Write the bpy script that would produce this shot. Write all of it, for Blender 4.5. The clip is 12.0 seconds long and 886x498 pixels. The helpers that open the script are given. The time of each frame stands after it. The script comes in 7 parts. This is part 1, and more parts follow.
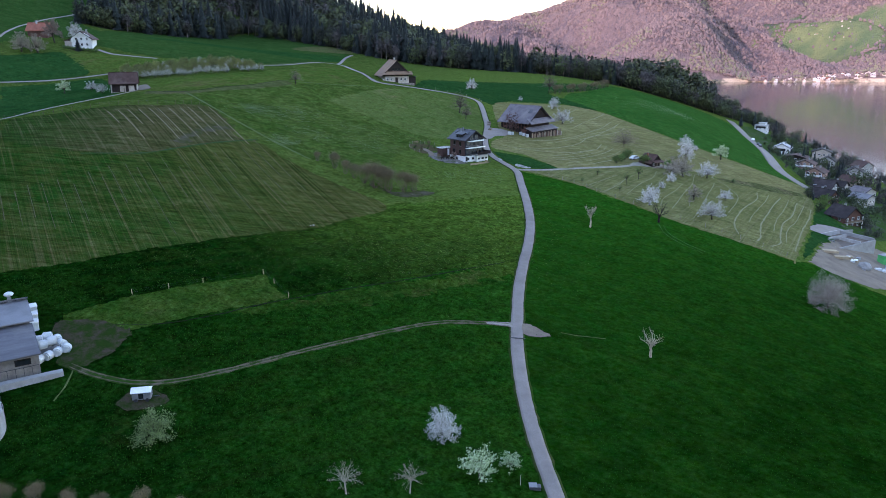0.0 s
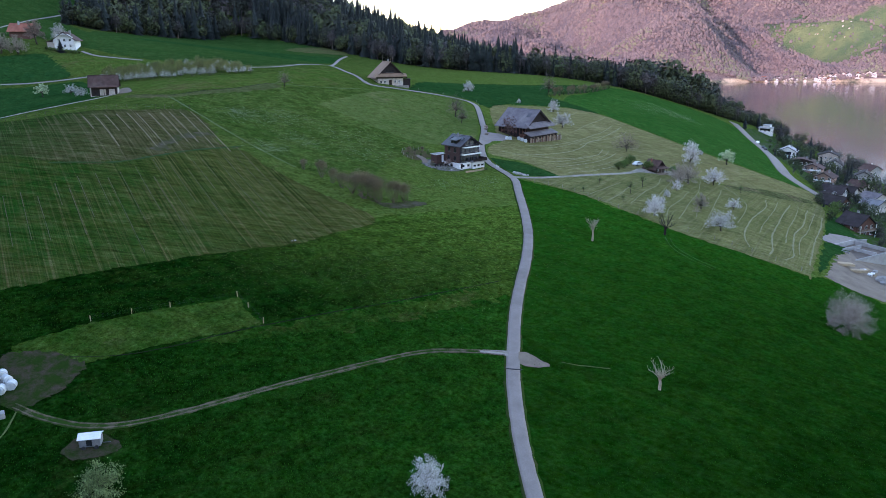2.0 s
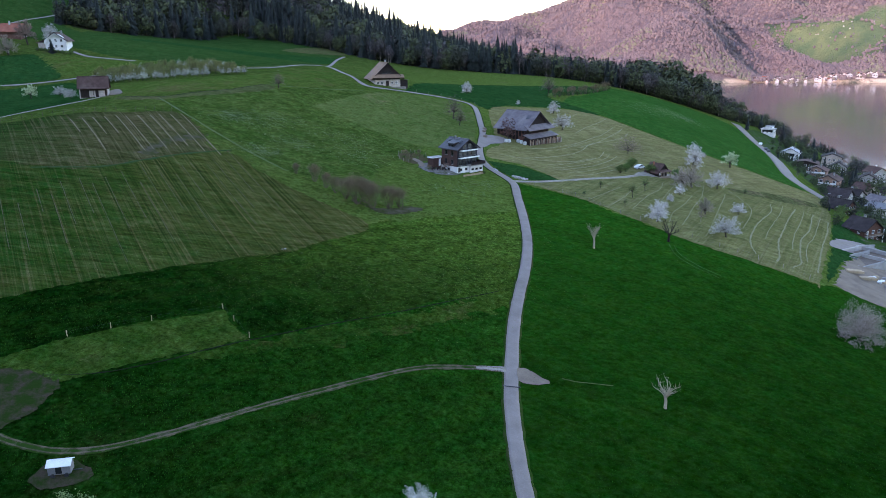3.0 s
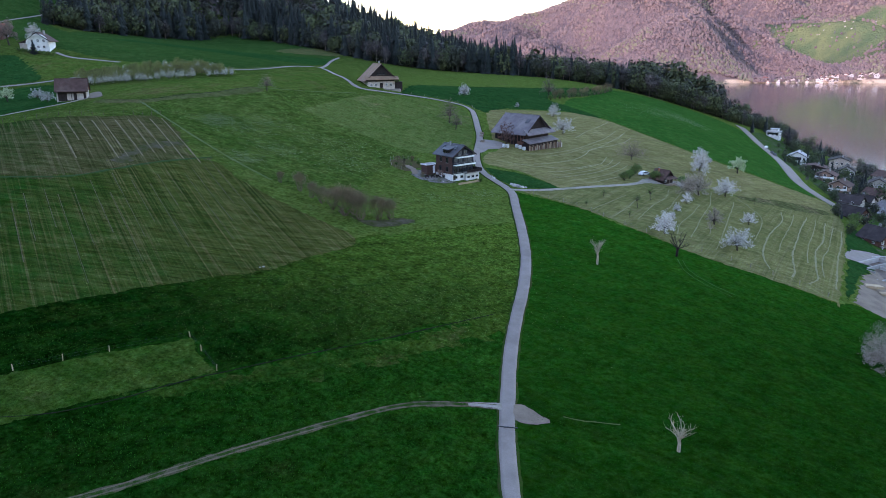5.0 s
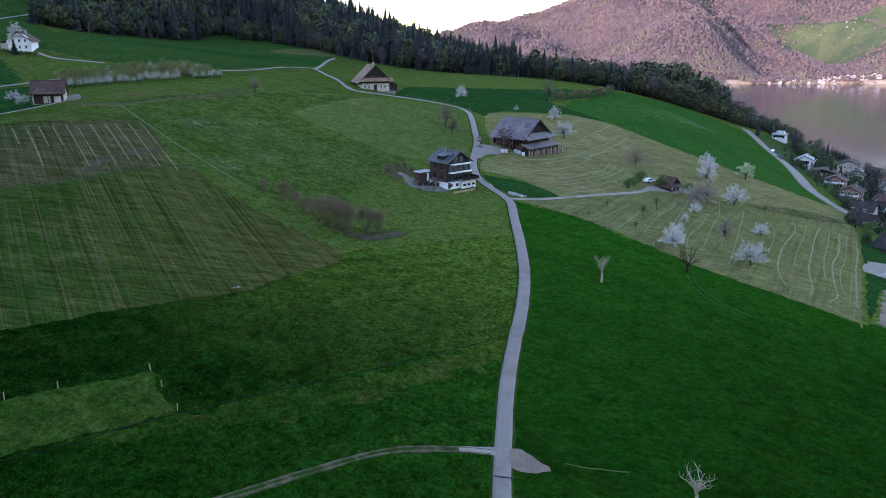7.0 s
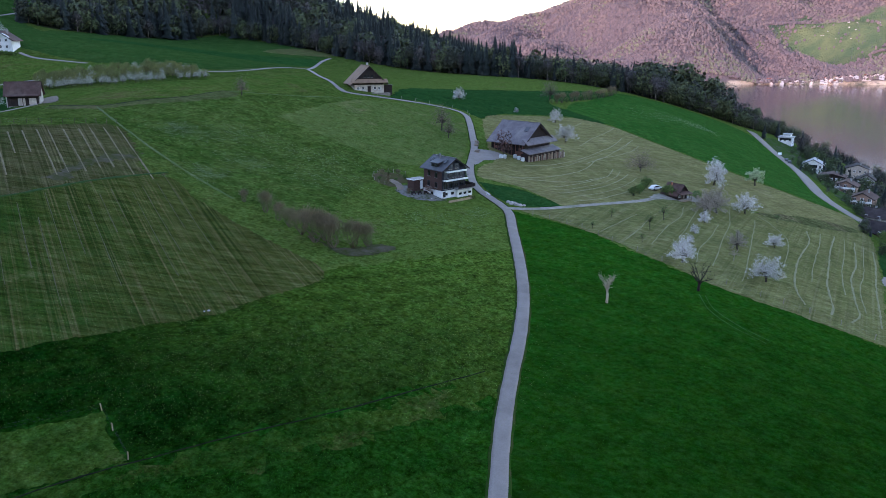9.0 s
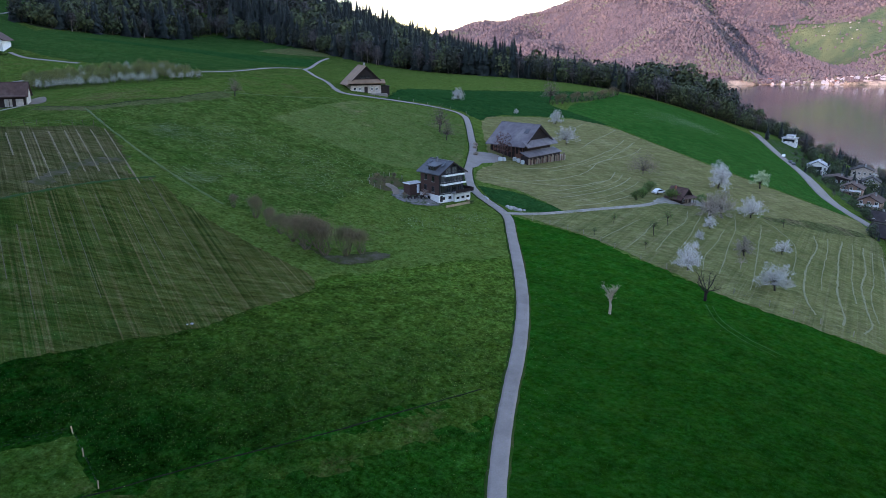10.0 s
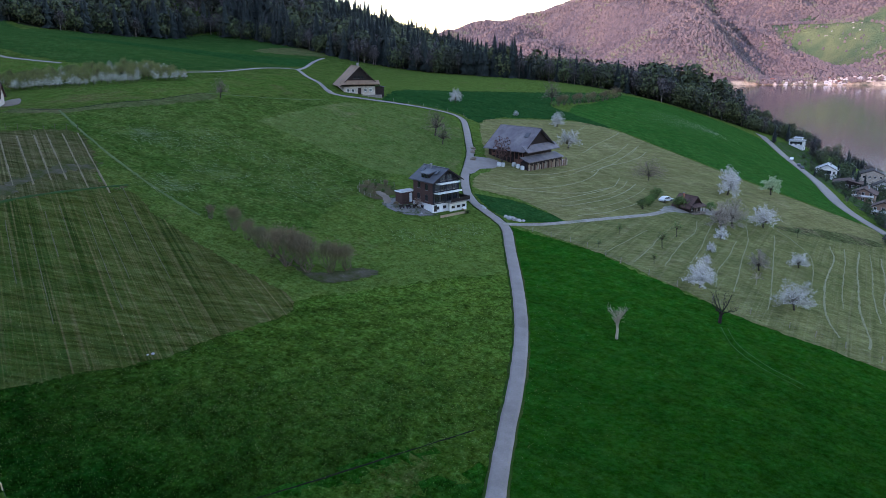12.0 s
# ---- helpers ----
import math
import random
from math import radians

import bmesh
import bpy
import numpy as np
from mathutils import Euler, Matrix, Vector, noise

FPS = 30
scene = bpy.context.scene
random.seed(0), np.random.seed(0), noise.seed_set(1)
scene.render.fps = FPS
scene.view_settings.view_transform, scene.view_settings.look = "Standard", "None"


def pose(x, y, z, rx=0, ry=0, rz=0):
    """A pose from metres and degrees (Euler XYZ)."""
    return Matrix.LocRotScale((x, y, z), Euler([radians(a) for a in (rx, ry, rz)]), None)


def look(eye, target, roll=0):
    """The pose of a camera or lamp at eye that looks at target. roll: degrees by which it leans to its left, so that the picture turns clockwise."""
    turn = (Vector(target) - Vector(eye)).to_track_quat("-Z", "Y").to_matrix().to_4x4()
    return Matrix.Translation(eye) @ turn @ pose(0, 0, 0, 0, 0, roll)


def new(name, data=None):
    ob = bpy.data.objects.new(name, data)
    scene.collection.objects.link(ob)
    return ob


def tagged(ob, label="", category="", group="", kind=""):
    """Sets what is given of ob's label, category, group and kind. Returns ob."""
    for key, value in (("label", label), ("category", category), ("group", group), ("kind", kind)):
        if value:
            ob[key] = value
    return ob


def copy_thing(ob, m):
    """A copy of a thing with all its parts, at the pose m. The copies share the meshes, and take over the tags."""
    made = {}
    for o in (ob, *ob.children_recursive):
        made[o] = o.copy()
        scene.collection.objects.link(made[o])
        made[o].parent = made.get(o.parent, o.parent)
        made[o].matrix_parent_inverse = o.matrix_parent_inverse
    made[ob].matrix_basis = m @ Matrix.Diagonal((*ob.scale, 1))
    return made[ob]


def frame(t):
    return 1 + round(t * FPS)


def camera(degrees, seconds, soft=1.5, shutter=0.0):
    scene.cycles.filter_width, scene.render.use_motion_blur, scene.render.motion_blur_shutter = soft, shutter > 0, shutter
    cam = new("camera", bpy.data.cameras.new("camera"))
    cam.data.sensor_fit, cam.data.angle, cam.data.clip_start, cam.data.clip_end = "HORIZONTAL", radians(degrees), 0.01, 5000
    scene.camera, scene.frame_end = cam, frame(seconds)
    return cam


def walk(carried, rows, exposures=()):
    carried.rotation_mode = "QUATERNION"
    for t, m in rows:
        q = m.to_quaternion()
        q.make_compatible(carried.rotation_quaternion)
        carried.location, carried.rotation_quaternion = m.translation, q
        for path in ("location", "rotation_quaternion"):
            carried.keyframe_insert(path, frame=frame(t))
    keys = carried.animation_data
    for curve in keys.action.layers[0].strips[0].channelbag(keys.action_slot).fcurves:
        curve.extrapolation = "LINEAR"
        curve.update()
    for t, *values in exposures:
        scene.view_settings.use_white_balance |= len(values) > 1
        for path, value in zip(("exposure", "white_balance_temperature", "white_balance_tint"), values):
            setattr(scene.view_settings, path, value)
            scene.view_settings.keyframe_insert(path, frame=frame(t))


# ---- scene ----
cam = camera(62.0, 12.0, 0.95)
PATH = [
    (0.0, 0.00, 0.00, 125.00, 74.046, 0.005, 0.016),
    (1.0, 0.92, 6.27, 125.11, 74.057, 0.041, -0.006),
    (2.0, 1.82, 12.51, 125.20, 74.068, 0.061, -0.021),
    (3.0, 2.69, 18.74, 125.26, 74.080, 0.069, -0.029),
    (4.0, 3.54, 24.94, 125.30, 74.090, 0.065, -0.031),
    (5.0, 4.38, 31.11, 125.32, 74.099, 0.051, -0.026),
    (6.0, 5.20, 37.26, 125.32, 74.107, 0.030, -0.015),
    (7.0, 6.01, 43.37, 125.31, 74.112, 0.003, 0.003),
    (8.0, 6.81, 49.46, 125.27, 74.114, -0.028, 0.026),
    (9.0, 7.60, 55.51, 125.23, 74.113, -0.062, 0.055),
    (10.0, 8.39, 61.52, 125.16, 74.107, -0.096, 0.089),
    (11.0, 9.18, 67.50, 125.09, 74.098, -0.129, 0.129),
    (12.0, 9.97, 73.43, 125.00, 74.083, -0.159, 0.174),
]
walk(cam, [(t, pose(x, y, z, a, b, c)) for t, x, y, z, a, b, c in PATH], [(0.0, 2.84, 6550, 25), (12.0, 2.56, 6350, 25)])

# ---- world, sun and exposure ----
SUN_ELEVATION = radians(9.0)
SUN_X, SUN_Y = 0.643, 0.766          # level direction in which the sunlight travels
sky_world = bpy.data.worlds.new("sky")
scene.world = sky_world
sky_world.use_nodes = True
sky_nodes = sky_world.node_tree
sky_tex = sky_nodes.nodes.new("ShaderNodeTexSky")
sky_tex.sky_type, sky_tex.sun_disc = "NISHITA", False
sky_tex.sun_elevation, sky_tex.sun_rotation = SUN_ELEVATION, math.atan2(-SUN_X, -SUN_Y)
sky_tex.altitude, sky_tex.air_density, sky_tex.dust_density, sky_tex.ozone_density = 500, 1.0, 0.5, 1.4
sky_nodes.links.new(sky_tex.outputs[0], sky_nodes.nodes["Background"].inputs[0])
sky_nodes.nodes["Background"].inputs[1].default_value = 0.15
sun_data = bpy.data.lights.new("sun", "SUN")
sun_data.energy, sun_data.angle, sun_data.color = 1.15, radians(0.5), (1.0, 0.79, 0.90)
sun = new("sun", sun_data)
sun.matrix_world = look((-643, -766, 158), (0, 0, 0))

# ---- materials ----
def blank(name):
    m = bpy.data.materials.new(name)
    m.use_nodes = True
    n = m.node_tree.nodes
    return m, n, m.node_tree.links, n["Principled BSDF"]


def mixer(n, links, fac, a, b, mode="MIX"):
    k = n.new("ShaderNodeMix")
    k.data_type, k.blend_type = "RGBA", mode
    for socket, v in ((k.inputs[0], fac), (k.inputs[6], a), (k.inputs[7], b)):
        if isinstance(v, (int, float)):
            socket.default_value = v
        elif isinstance(v, tuple):
            socket.default_value = (*v[:3], 1)
        else:
            links.new(v, socket)
    return k.outputs[2]


def noise_tex(n, links, co, scale, detail=3, rough=0.6, stretch=None, turn=0):
    k = n.new("ShaderNodeTexNoise")
    k.inputs["Scale"].default_value, k.inputs["Detail"].default_value, k.inputs["Roughness"].default_value = scale, detail, rough
    if stretch or turn:
        mp = n.new("ShaderNodeMapping")
        mp.inputs["Rotation"].default_value = (0, 0, radians(turn))
        mp.inputs["Scale"].default_value = stretch or (1, 1, 1)
        links.new(co, mp.inputs[0])
        co = mp.outputs[0]
    links.new(co, k.inputs["Vector"])
    return k.outputs[0]


def ramp(n, links, v, lo, hi, a=0.0, b=1.0):
    k = n.new("ShaderNodeMapRange")
    k.inputs[1].default_value, k.inputs[2].default_value, k.inputs[3].default_value, k.inputs[4].default_value = lo, hi, a, b
    links.new(v, k.inputs[0])
    return k.outputs[0]


def math_node(n, links, op, a, b=None):
    k = n.new("ShaderNodeMath")
    k.operation = op
    for socket, v in zip(k.inputs, (a, b)):
        if v is None:
            continue
        if isinstance(v, (int, float)):
            socket.default_value = v
        else:
            links.new(v, socket)
    return k.outputs[0]


def bump(n, links, bsdf, height, strength, distance):
    k = n.new("ShaderNodeBump")
    k.inputs["Strength"].default_value, k.inputs["Distance"].default_value = strength, distance
    links.new(height, k.inputs["Height"])
    links.new(k.outputs[0], bsdf.inputs["Normal"])


def coords(n, kind="Object"):
    return n.new("ShaderNodeTexCoord").outputs[kind]


def surface(name, dark, light, scale=2.0, rough=0.8, metal=0.0, relief=0.02, grain=40.0, stretch=None, vary=0.0, stain=None):
    """A plain worn surface: two tones in broad patches, fine grain, relief, and a change of tone from piece to piece."""
    m, n, links, b = blank(name)
    co = coords(n)
    broad = noise_tex(n, links, co, scale, 4, 0.6, stretch)
    fine = noise_tex(n, links, co, grain, 3, 0.6, stretch)
    col = mixer(n, links, ramp(n, links, broad, 0.3, 0.7), dark, light)
    if stain:
        col = mixer(n, links, ramp(n, links, noise_tex(n, links, co, scale * 0.35, 5, 0.7), 0.52, 0.72, 0, 0.8), col, stain)
    col = mixer(n, links, ramp(n, links, fine, 0.25, 0.75, 0, 0.45), col, tuple(v * 0.55 for v in dark))
    if vary:
        info = n.new("ShaderNodeObjectInfo")
        hsv = n.new("ShaderNodeHueSaturation")
        links.new(ramp(n, links, info.outputs["Random"], 0, 1, 1 - vary, 1 + vary), hsv.inputs["Value"])
        links.new(col, hsv.inputs["Color"])
        col = hsv.outputs[0]
    links.new(col, b.inputs["Base Color"])
    b.inputs["Roughness"].default_value, b.inputs["Metallic"].default_value = rough, metal
    b.inputs["Specular IOR Level"].default_value = 0.12 if rough >= 0.8 else 0.35
    bump(n, links, b, fine, 0.4, relief)
    return m


def grass(name, dark, mid, light, dry=(0.12, 0.11, 0.03), dry_at=0.75, lines=None, fade=None, clumpy=0.7, grain=20, streak=1.0):
    """Turf: broad drifts of colour, metre clumps drawn out along the slope, tufts and blades, with dry places.
    lines: (degrees, spacing, strength) of mower or seed rows; fade: (x, y, from, to, tone), a gradual change across the
    slope, of sward colour or of brightness painted in."""
    m, n, links, b = blank(name)
    co = coords(n)
    drift = noise_tex(n, links, co, 0.018, 4, 0.55)
    patch = noise_tex(n, links, co, 0.13, 6, 0.7)
    col = mixer(n, links, ramp(n, links, drift, 0.35, 0.65), dark, mid)
    col = mixer(n, links, ramp(n, links, patch, 0.42, 0.70, 0, 0.85), col, light)
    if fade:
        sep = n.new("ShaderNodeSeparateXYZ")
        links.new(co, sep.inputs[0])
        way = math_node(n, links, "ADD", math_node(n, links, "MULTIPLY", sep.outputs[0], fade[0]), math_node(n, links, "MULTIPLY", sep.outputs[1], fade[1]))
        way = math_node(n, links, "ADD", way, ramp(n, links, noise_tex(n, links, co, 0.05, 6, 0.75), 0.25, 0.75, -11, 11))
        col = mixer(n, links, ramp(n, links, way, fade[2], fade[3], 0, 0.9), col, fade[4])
    col = mixer(n, links, ramp(n, links, noise_tex(n, links, co, 0.06, 7, 0.72), dry_at, dry_at + 0.12, 0, 0.75), col, dry)
    if lines:
        turn, gap, force = lines
        mp = n.new("ShaderNodeMapping")
        mp.inputs["Rotation"].default_value = (0, 0, radians(turn))
        links.new(co, mp.inputs[0])
        for stretch, tone, lo, hi, much in (((1 / gap, 0.012, 0), tuple(v * 0.5 for v in dark), 0.50, 0.62, 0.75 * force), ((1.5 / gap, 0.010, 0), dry, 0.54, 0.68, force * 0.75), ((3 / gap, 0.03, 0), dry, 0.53, 0.72, force * 0.75)):
            rows = noise_tex(n, links, mp.outputs[0], 1.0, 2, 0.6, stretch)
            on = math_node(n, links, "MULTIPLY", ramp(n, links, rows, lo, hi), ramp(n, links, drift, 0.35, 0.62, 0.45, 1.0))
            col = mixer(n, links, math_node(n, links, "MULTIPLY", on, much), col, tone)
    # the sward itself: clumps, tufts, blades
    clump = noise_tex(n, links, co, 0.42, 5, 0.65, (streak, 1, 1), grain)
    tuft = noise_tex(n, links, co, 1.3, 4, 0.7, (streak, 1, 1), grain)
    fine = noise_tex(n, links, co, 3.6, 4, 0.8)
    v = math_node(n, links, "MULTIPLY", ramp(n, links, clump, 0.32, 0.68, 1 - 0.55 * clumpy, 1 + 0.62 * clumpy), ramp(n, links, tuft, 0.32, 0.68, 1 - 0.75 * clumpy, 1 + 0.85 * clumpy))
    v = math_node(n, links, "MULTIPLY", v, ramp(n, links, fine, 0.32, 0.68, 1 - 0.6 * clumpy, 1 + 0.7 * clumpy))
    hsv = n.new("ShaderNodeHueSaturation")
    links.new(math_node(n, links, "MAXIMUM", math_node(n, links, "MULTIPLY", v, 0.73), 0.1), hsv.inputs["Value"])
    links.new(ramp(n, links, noise_tex(n, links, co, 0.3, 5, 0.7), 0.3, 0.7, 0.486, 0.514), hsv.inputs["Hue"])
    links.new(ramp(n, links, tuft, 0.3, 0.7, 1.06, 0.92), hsv.inputs["Saturation"])
    links.new(col, hsv.inputs["Color"])
    links.new(hsv.outputs[0], b.inputs["Base Color"])
    b.inputs["Roughness"].default_value = 0.9
    b.inputs["Specular IOR Level"].default_value = 0.0
    bump(n, links, b, tuft, 0.45, 0.25)
    return m


M = {}
# fades of turf and both lush turfs paint brightness: darker near or left
M["turf"] = grass("turf", (0.038, 0.070, 0.013), (0.055, 0.090, 0.018), (0.084, 0.112, 0.027), (0.115, 0.108, 0.042), 0.60, None, (1.0, 0.0, -60, 20, (0.080, 0.126, 0.024)), 0.5)
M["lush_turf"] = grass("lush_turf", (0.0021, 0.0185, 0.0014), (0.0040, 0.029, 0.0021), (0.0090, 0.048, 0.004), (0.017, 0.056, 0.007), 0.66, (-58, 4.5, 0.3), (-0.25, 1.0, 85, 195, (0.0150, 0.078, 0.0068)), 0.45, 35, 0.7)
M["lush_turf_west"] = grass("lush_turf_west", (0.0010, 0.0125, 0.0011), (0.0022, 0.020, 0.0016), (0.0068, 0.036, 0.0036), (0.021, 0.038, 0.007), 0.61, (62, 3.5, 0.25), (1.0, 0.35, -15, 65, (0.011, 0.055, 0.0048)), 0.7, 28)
M["upper_turf"] = grass("upper_turf", (0.066, 0.108, 0.024), (0.084, 0.122, 0.030), (0.110, 0.138, 0.041), (0.17, 0.15, 0.066), 0.56, None, None, 0.4)
M["deep_turf"] = grass("deep_turf", (0.036, 0.072, 0.013), (0.052, 0.090, 0.017), (0.082, 0.116, 0.028), (0.090, 0.104, 0.034), 0.62, (-62, 5.0, 0.25), None, 0.58)
M["dim_turf"] = grass("dim_turf", (0.019, 0.056, 0.013), (0.027, 0.069, 0.016), (0.044, 0.086, 0.023), (0.06, 0.085, 0.03), 0.62, None, None, 0.4)
M["gold_turf"] = grass("gold_turf", (0.048, 0.096, 0.016), (0.066, 0.104, 0.020), (0.088, 0.108, 0.027), (0.115, 0.098, 0.038), 0.54, None, None, 0.4)
M["tan_turf"] = grass("tan_turf", (0.060, 0.082, 0.026), (0.078, 0.092, 0.032), (0.105, 0.105, 0.042), (0.14, 0.11, 0.055), 0.52, None, None, 0.4)
M["slope_turf"] = grass("slope_turf", (0.020, 0.082, 0.014), (0.028, 0.098, 0.017), (0.042, 0.115, 0.023), (0.055, 0.105, 0.028), 0.62, (-40, 4.0, 0.2), None, 0.4)
# near grass darkened in colour; the fade paints it brighter and yellower up-slope
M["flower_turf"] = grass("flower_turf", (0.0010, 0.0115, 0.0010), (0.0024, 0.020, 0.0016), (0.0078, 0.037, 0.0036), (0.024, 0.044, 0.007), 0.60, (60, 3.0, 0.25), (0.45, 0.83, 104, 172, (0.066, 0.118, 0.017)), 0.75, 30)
M["dry_turf"] = grass("dry_turf", (0.016, 0.050, 0.006), (0.028, 0.062, 0.009), (0.046, 0.078, 0.014), (0.11, 0.085, 0.040), 0.56, None, None, 0.6)
M["strip_turf"] = grass("strip_turf", (0.006, 0.033, 0.003), (0.013, 0.046, 0.005), (0.034, 0.064, 0.010), (0.08, 0.074, 0.024), 0.52, None, (1.0, 0.0, -12, 14, (0.040, 0.074, 0.010)), 0.65)
M["seeded"] = grass("seeded", (0.013, 0.050, 0.007), (0.034, 0.060, 0.011), (0.060, 0.070, 0.018), (0.15, 0.115, 0.050), 0.64, (-32, 1.0, 0.75), (0.78, 0.62, 45, 105, (0.064, 0.070, 0.019)), 0.5, 58, 0.12)
M["seeded_upper"] = grass("seeded_upper", (0.040, 0.054, 0.016), (0.072, 0.066, 0.026), (0.096, 0.080, 0.035), (0.17, 0.135, 0.07), 0.60, (-32, 1.0, 0.8), (1.0, 0.0, -94, -116, (0.020, 0.052, 0.010)), 0.5, 58, 0.12)
M["shade_turf"] = grass("shade_turf", (0.012, 0.050, 0.013), (0.017, 0.062, 0.016), (0.027, 0.078, 0.021), (0.042, 0.080, 0.026), 0.66, None, None, 0.42)
# darker olive-brown tone that paints the shading of the bank
M["bank_shade_turf"] = grass("bank_shade_turf", (0.06, 0.078, 0.028), (0.085, 0.092, 0.035), (0.11, 0.11, 0.044), (0.14, 0.11, 0.06), 0.5)
def patchy(name, ground_a, ground_b, grass_a, grass_b, cover=0.5, soft=0.05):
    """Trodden ground with grass coming through in ragged patches."""
    m, n, links, b = blank(name)
    co = coords(n)
    broad, fine = noise_tex(n, links, co, 0.35, 6, 0.75), noise_tex(n, links, co, 4.0, 3, 0.7)
    soil = mixer(n, links, fine, ground_a, ground_b)
    green = mixer(n, links, noise_tex(n, links, co, 1.2, 4, 0.7), grass_a, grass_b)
    links.new(mixer(n, links, ramp(n, links, broad, cover - soft, cover + soft), soil, green), b.inputs["Base Color"])
    b.inputs["Roughness"].default_value, b.inputs["Specular IOR Level"].default_value = 0.95, 0.0
    bump(n, links, b, fine, 0.5, 0.06)
    return m


M["trodden"] = patchy("trodden", (0.030, 0.024, 0.016), (0.070, 0.054, 0.038), (0.010, 0.026, 0.005), (0.022, 0.040, 0.010), 0.48, 0.09)
M["garden_soil"] = patchy("garden_soil", (0.045, 0.042, 0.04), (0.11, 0.10, 0.098), (0.018, 0.045, 0.010), (0.05, 0.09, 0.022), 0.44)
M["mown_low"] = grass("mown_low", (0.115, 0.125, 0.042), (0.150, 0.152, 0.055), (0.195, 0.183, 0.072), (0.26, 0.225, 0.12), 0.60, (29.6, 1.5, 0.45), None, 0.36, 65, 0.4)
M["mown_up"] = grass("mown_up", (0.145, 0.142, 0.052), (0.188, 0.174, 0.068), (0.235, 0.205, 0.088), (0.29, 0.25, 0.14), 0.60, (48, 1.2, 0.35), None, 0.34, 20, 0.4)
M["soil"] = surface("soil", (0.10, 0.075, 0.06), (0.20, 0.16, 0.13), 0.3, 0.95, 0, 0.1, 4.0)
M["gravel"] = surface("gravel", (0.15, 0.114, 0.088), (0.24, 0.188, 0.145), 0.25, 0.95, 0, 0.08, 5.0)
M["asphalt"] = surface("asphalt", (0.200, 0.168, 0.150), (0.262, 0.222, 0.200), 0.4, 0.85, 0, 0.01, 6.0, None, 0, (0.16, 0.134, 0.118))
M["track"] = surface("track", (0.20, 0.175, 0.145), (0.34, 0.30, 0.26), 0.6, 0.95, 0, 0.05, 5.0, None, 0, (0.06, 0.10, 0.03))
M["bark"] = surface("bark", (0.035, 0.028, 0.022), (0.075, 0.06, 0.05), 3, 0.95, 0, 0.03, 20)
M["shrub_bark"] = surface("shrub_bark", (0.10, 0.075, 0.052), (0.19, 0.145, 0.10), 3, 0.95, 0, 0.03, 20)
M["grey_bark"] = surface("grey_bark", (0.14, 0.12, 0.10), (0.24, 0.21, 0.185), 3, 0.95, 0, 0.03, 20)
M["pale_bark"] = surface("pale_bark", (0.30, 0.25, 0.19), (0.48, 0.41, 0.33), 3, 0.95, 0, 0.03, 20)


def leaf(name, a, b_col, rough=0.7, through=0.0):
    m, n, links, b = blank(name)
    geo = n.new("ShaderNodeNewGeometry")
    info = n.new("ShaderNodeObjectInfo")
    col = mixer(n, links, geo.outputs["Random Per Island"], a, b_col)
    hsv = n.new("ShaderNodeHueSaturation")
    links.new(ramp(n, links, info.outputs["Random"], 0, 1, 0.8, 1.2), hsv.inputs["Value"])
    links.new(ramp(n, links, noise_tex(n, links, info.outputs["Location"], 3.7, 0), 0.3, 0.7, 0.485, 0.515), hsv.inputs["Hue"])
    links.new(col, hsv.inputs["Color"])
    links.new(hsv.outputs[0], b.inputs["Base Color"])
    b.inputs["Roughness"].default_value = rough
    b.inputs["Specular IOR Level"].default_value = 0.2
    return m


M["blossom"] = leaf("blossom", (0.74, 0.71, 0.69), (0.32, 0.30, 0.26))
M["pink_blossom"] = leaf("pink_blossom", (0.44, 0.37, 0.31), (0.17, 0.14, 0.11))
M["green_blossom"] = leaf("green_blossom", (0.55, 0.62, 0.42), (0.16, 0.24, 0.09))
M["leafing"] = leaf("leafing", (0.20, 0.27, 0.11), (0.05, 0.09, 0.025))
M["young_leaf"] = leaf("young_leaf", (0.19, 0.20, 0.062), (0.10, 0.11, 0.034))
M["orchard_blossom"] = leaf("orchard_blossom", (0.56, 0.56, 0.50), (0.20, 0.22, 0.14))
M["bud"] = leaf("bud", (0.27, 0.19, 0.155), (0.13, 0.10, 0.085))
M["garden_leaf"] = leaf("garden_leaf", (0.055, 0.078, 0.032), (0.018, 0.028, 0.014))
M["rust_leaf"] = leaf("rust_leaf", (0.11, 0.06, 0.05), (0.05, 0.032, 0.03))
M["needle"] = leaf("needle", (0.020, 0.028, 0.025), (0.0055, 0.009, 0.010))
M["wood_leaf"] = leaf("wood_leaf", (0.050, 0.056, 0.037), (0.014, 0.018, 0.015))
M["edge_leaf"] = leaf("edge_leaf", (0.080, 0.096, 0.040), (0.023, 0.032, 0.016))
M["wood_bare"] = leaf("wood_bare", (0.092, 0.077, 0.076), (0.028, 0.025, 0.028))
# bare far woods, lifted pale and low in contrast: distance haze in the colour
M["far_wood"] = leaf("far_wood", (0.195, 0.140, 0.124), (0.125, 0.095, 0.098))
M["shrub"] = leaf("shrub", (0.21, 0.155, 0.085), (0.085, 0.07, 0.035))
M["shrub_green"] = leaf("shrub_green", (0.10, 0.16, 0.04), (0.05, 0.09, 0.025))

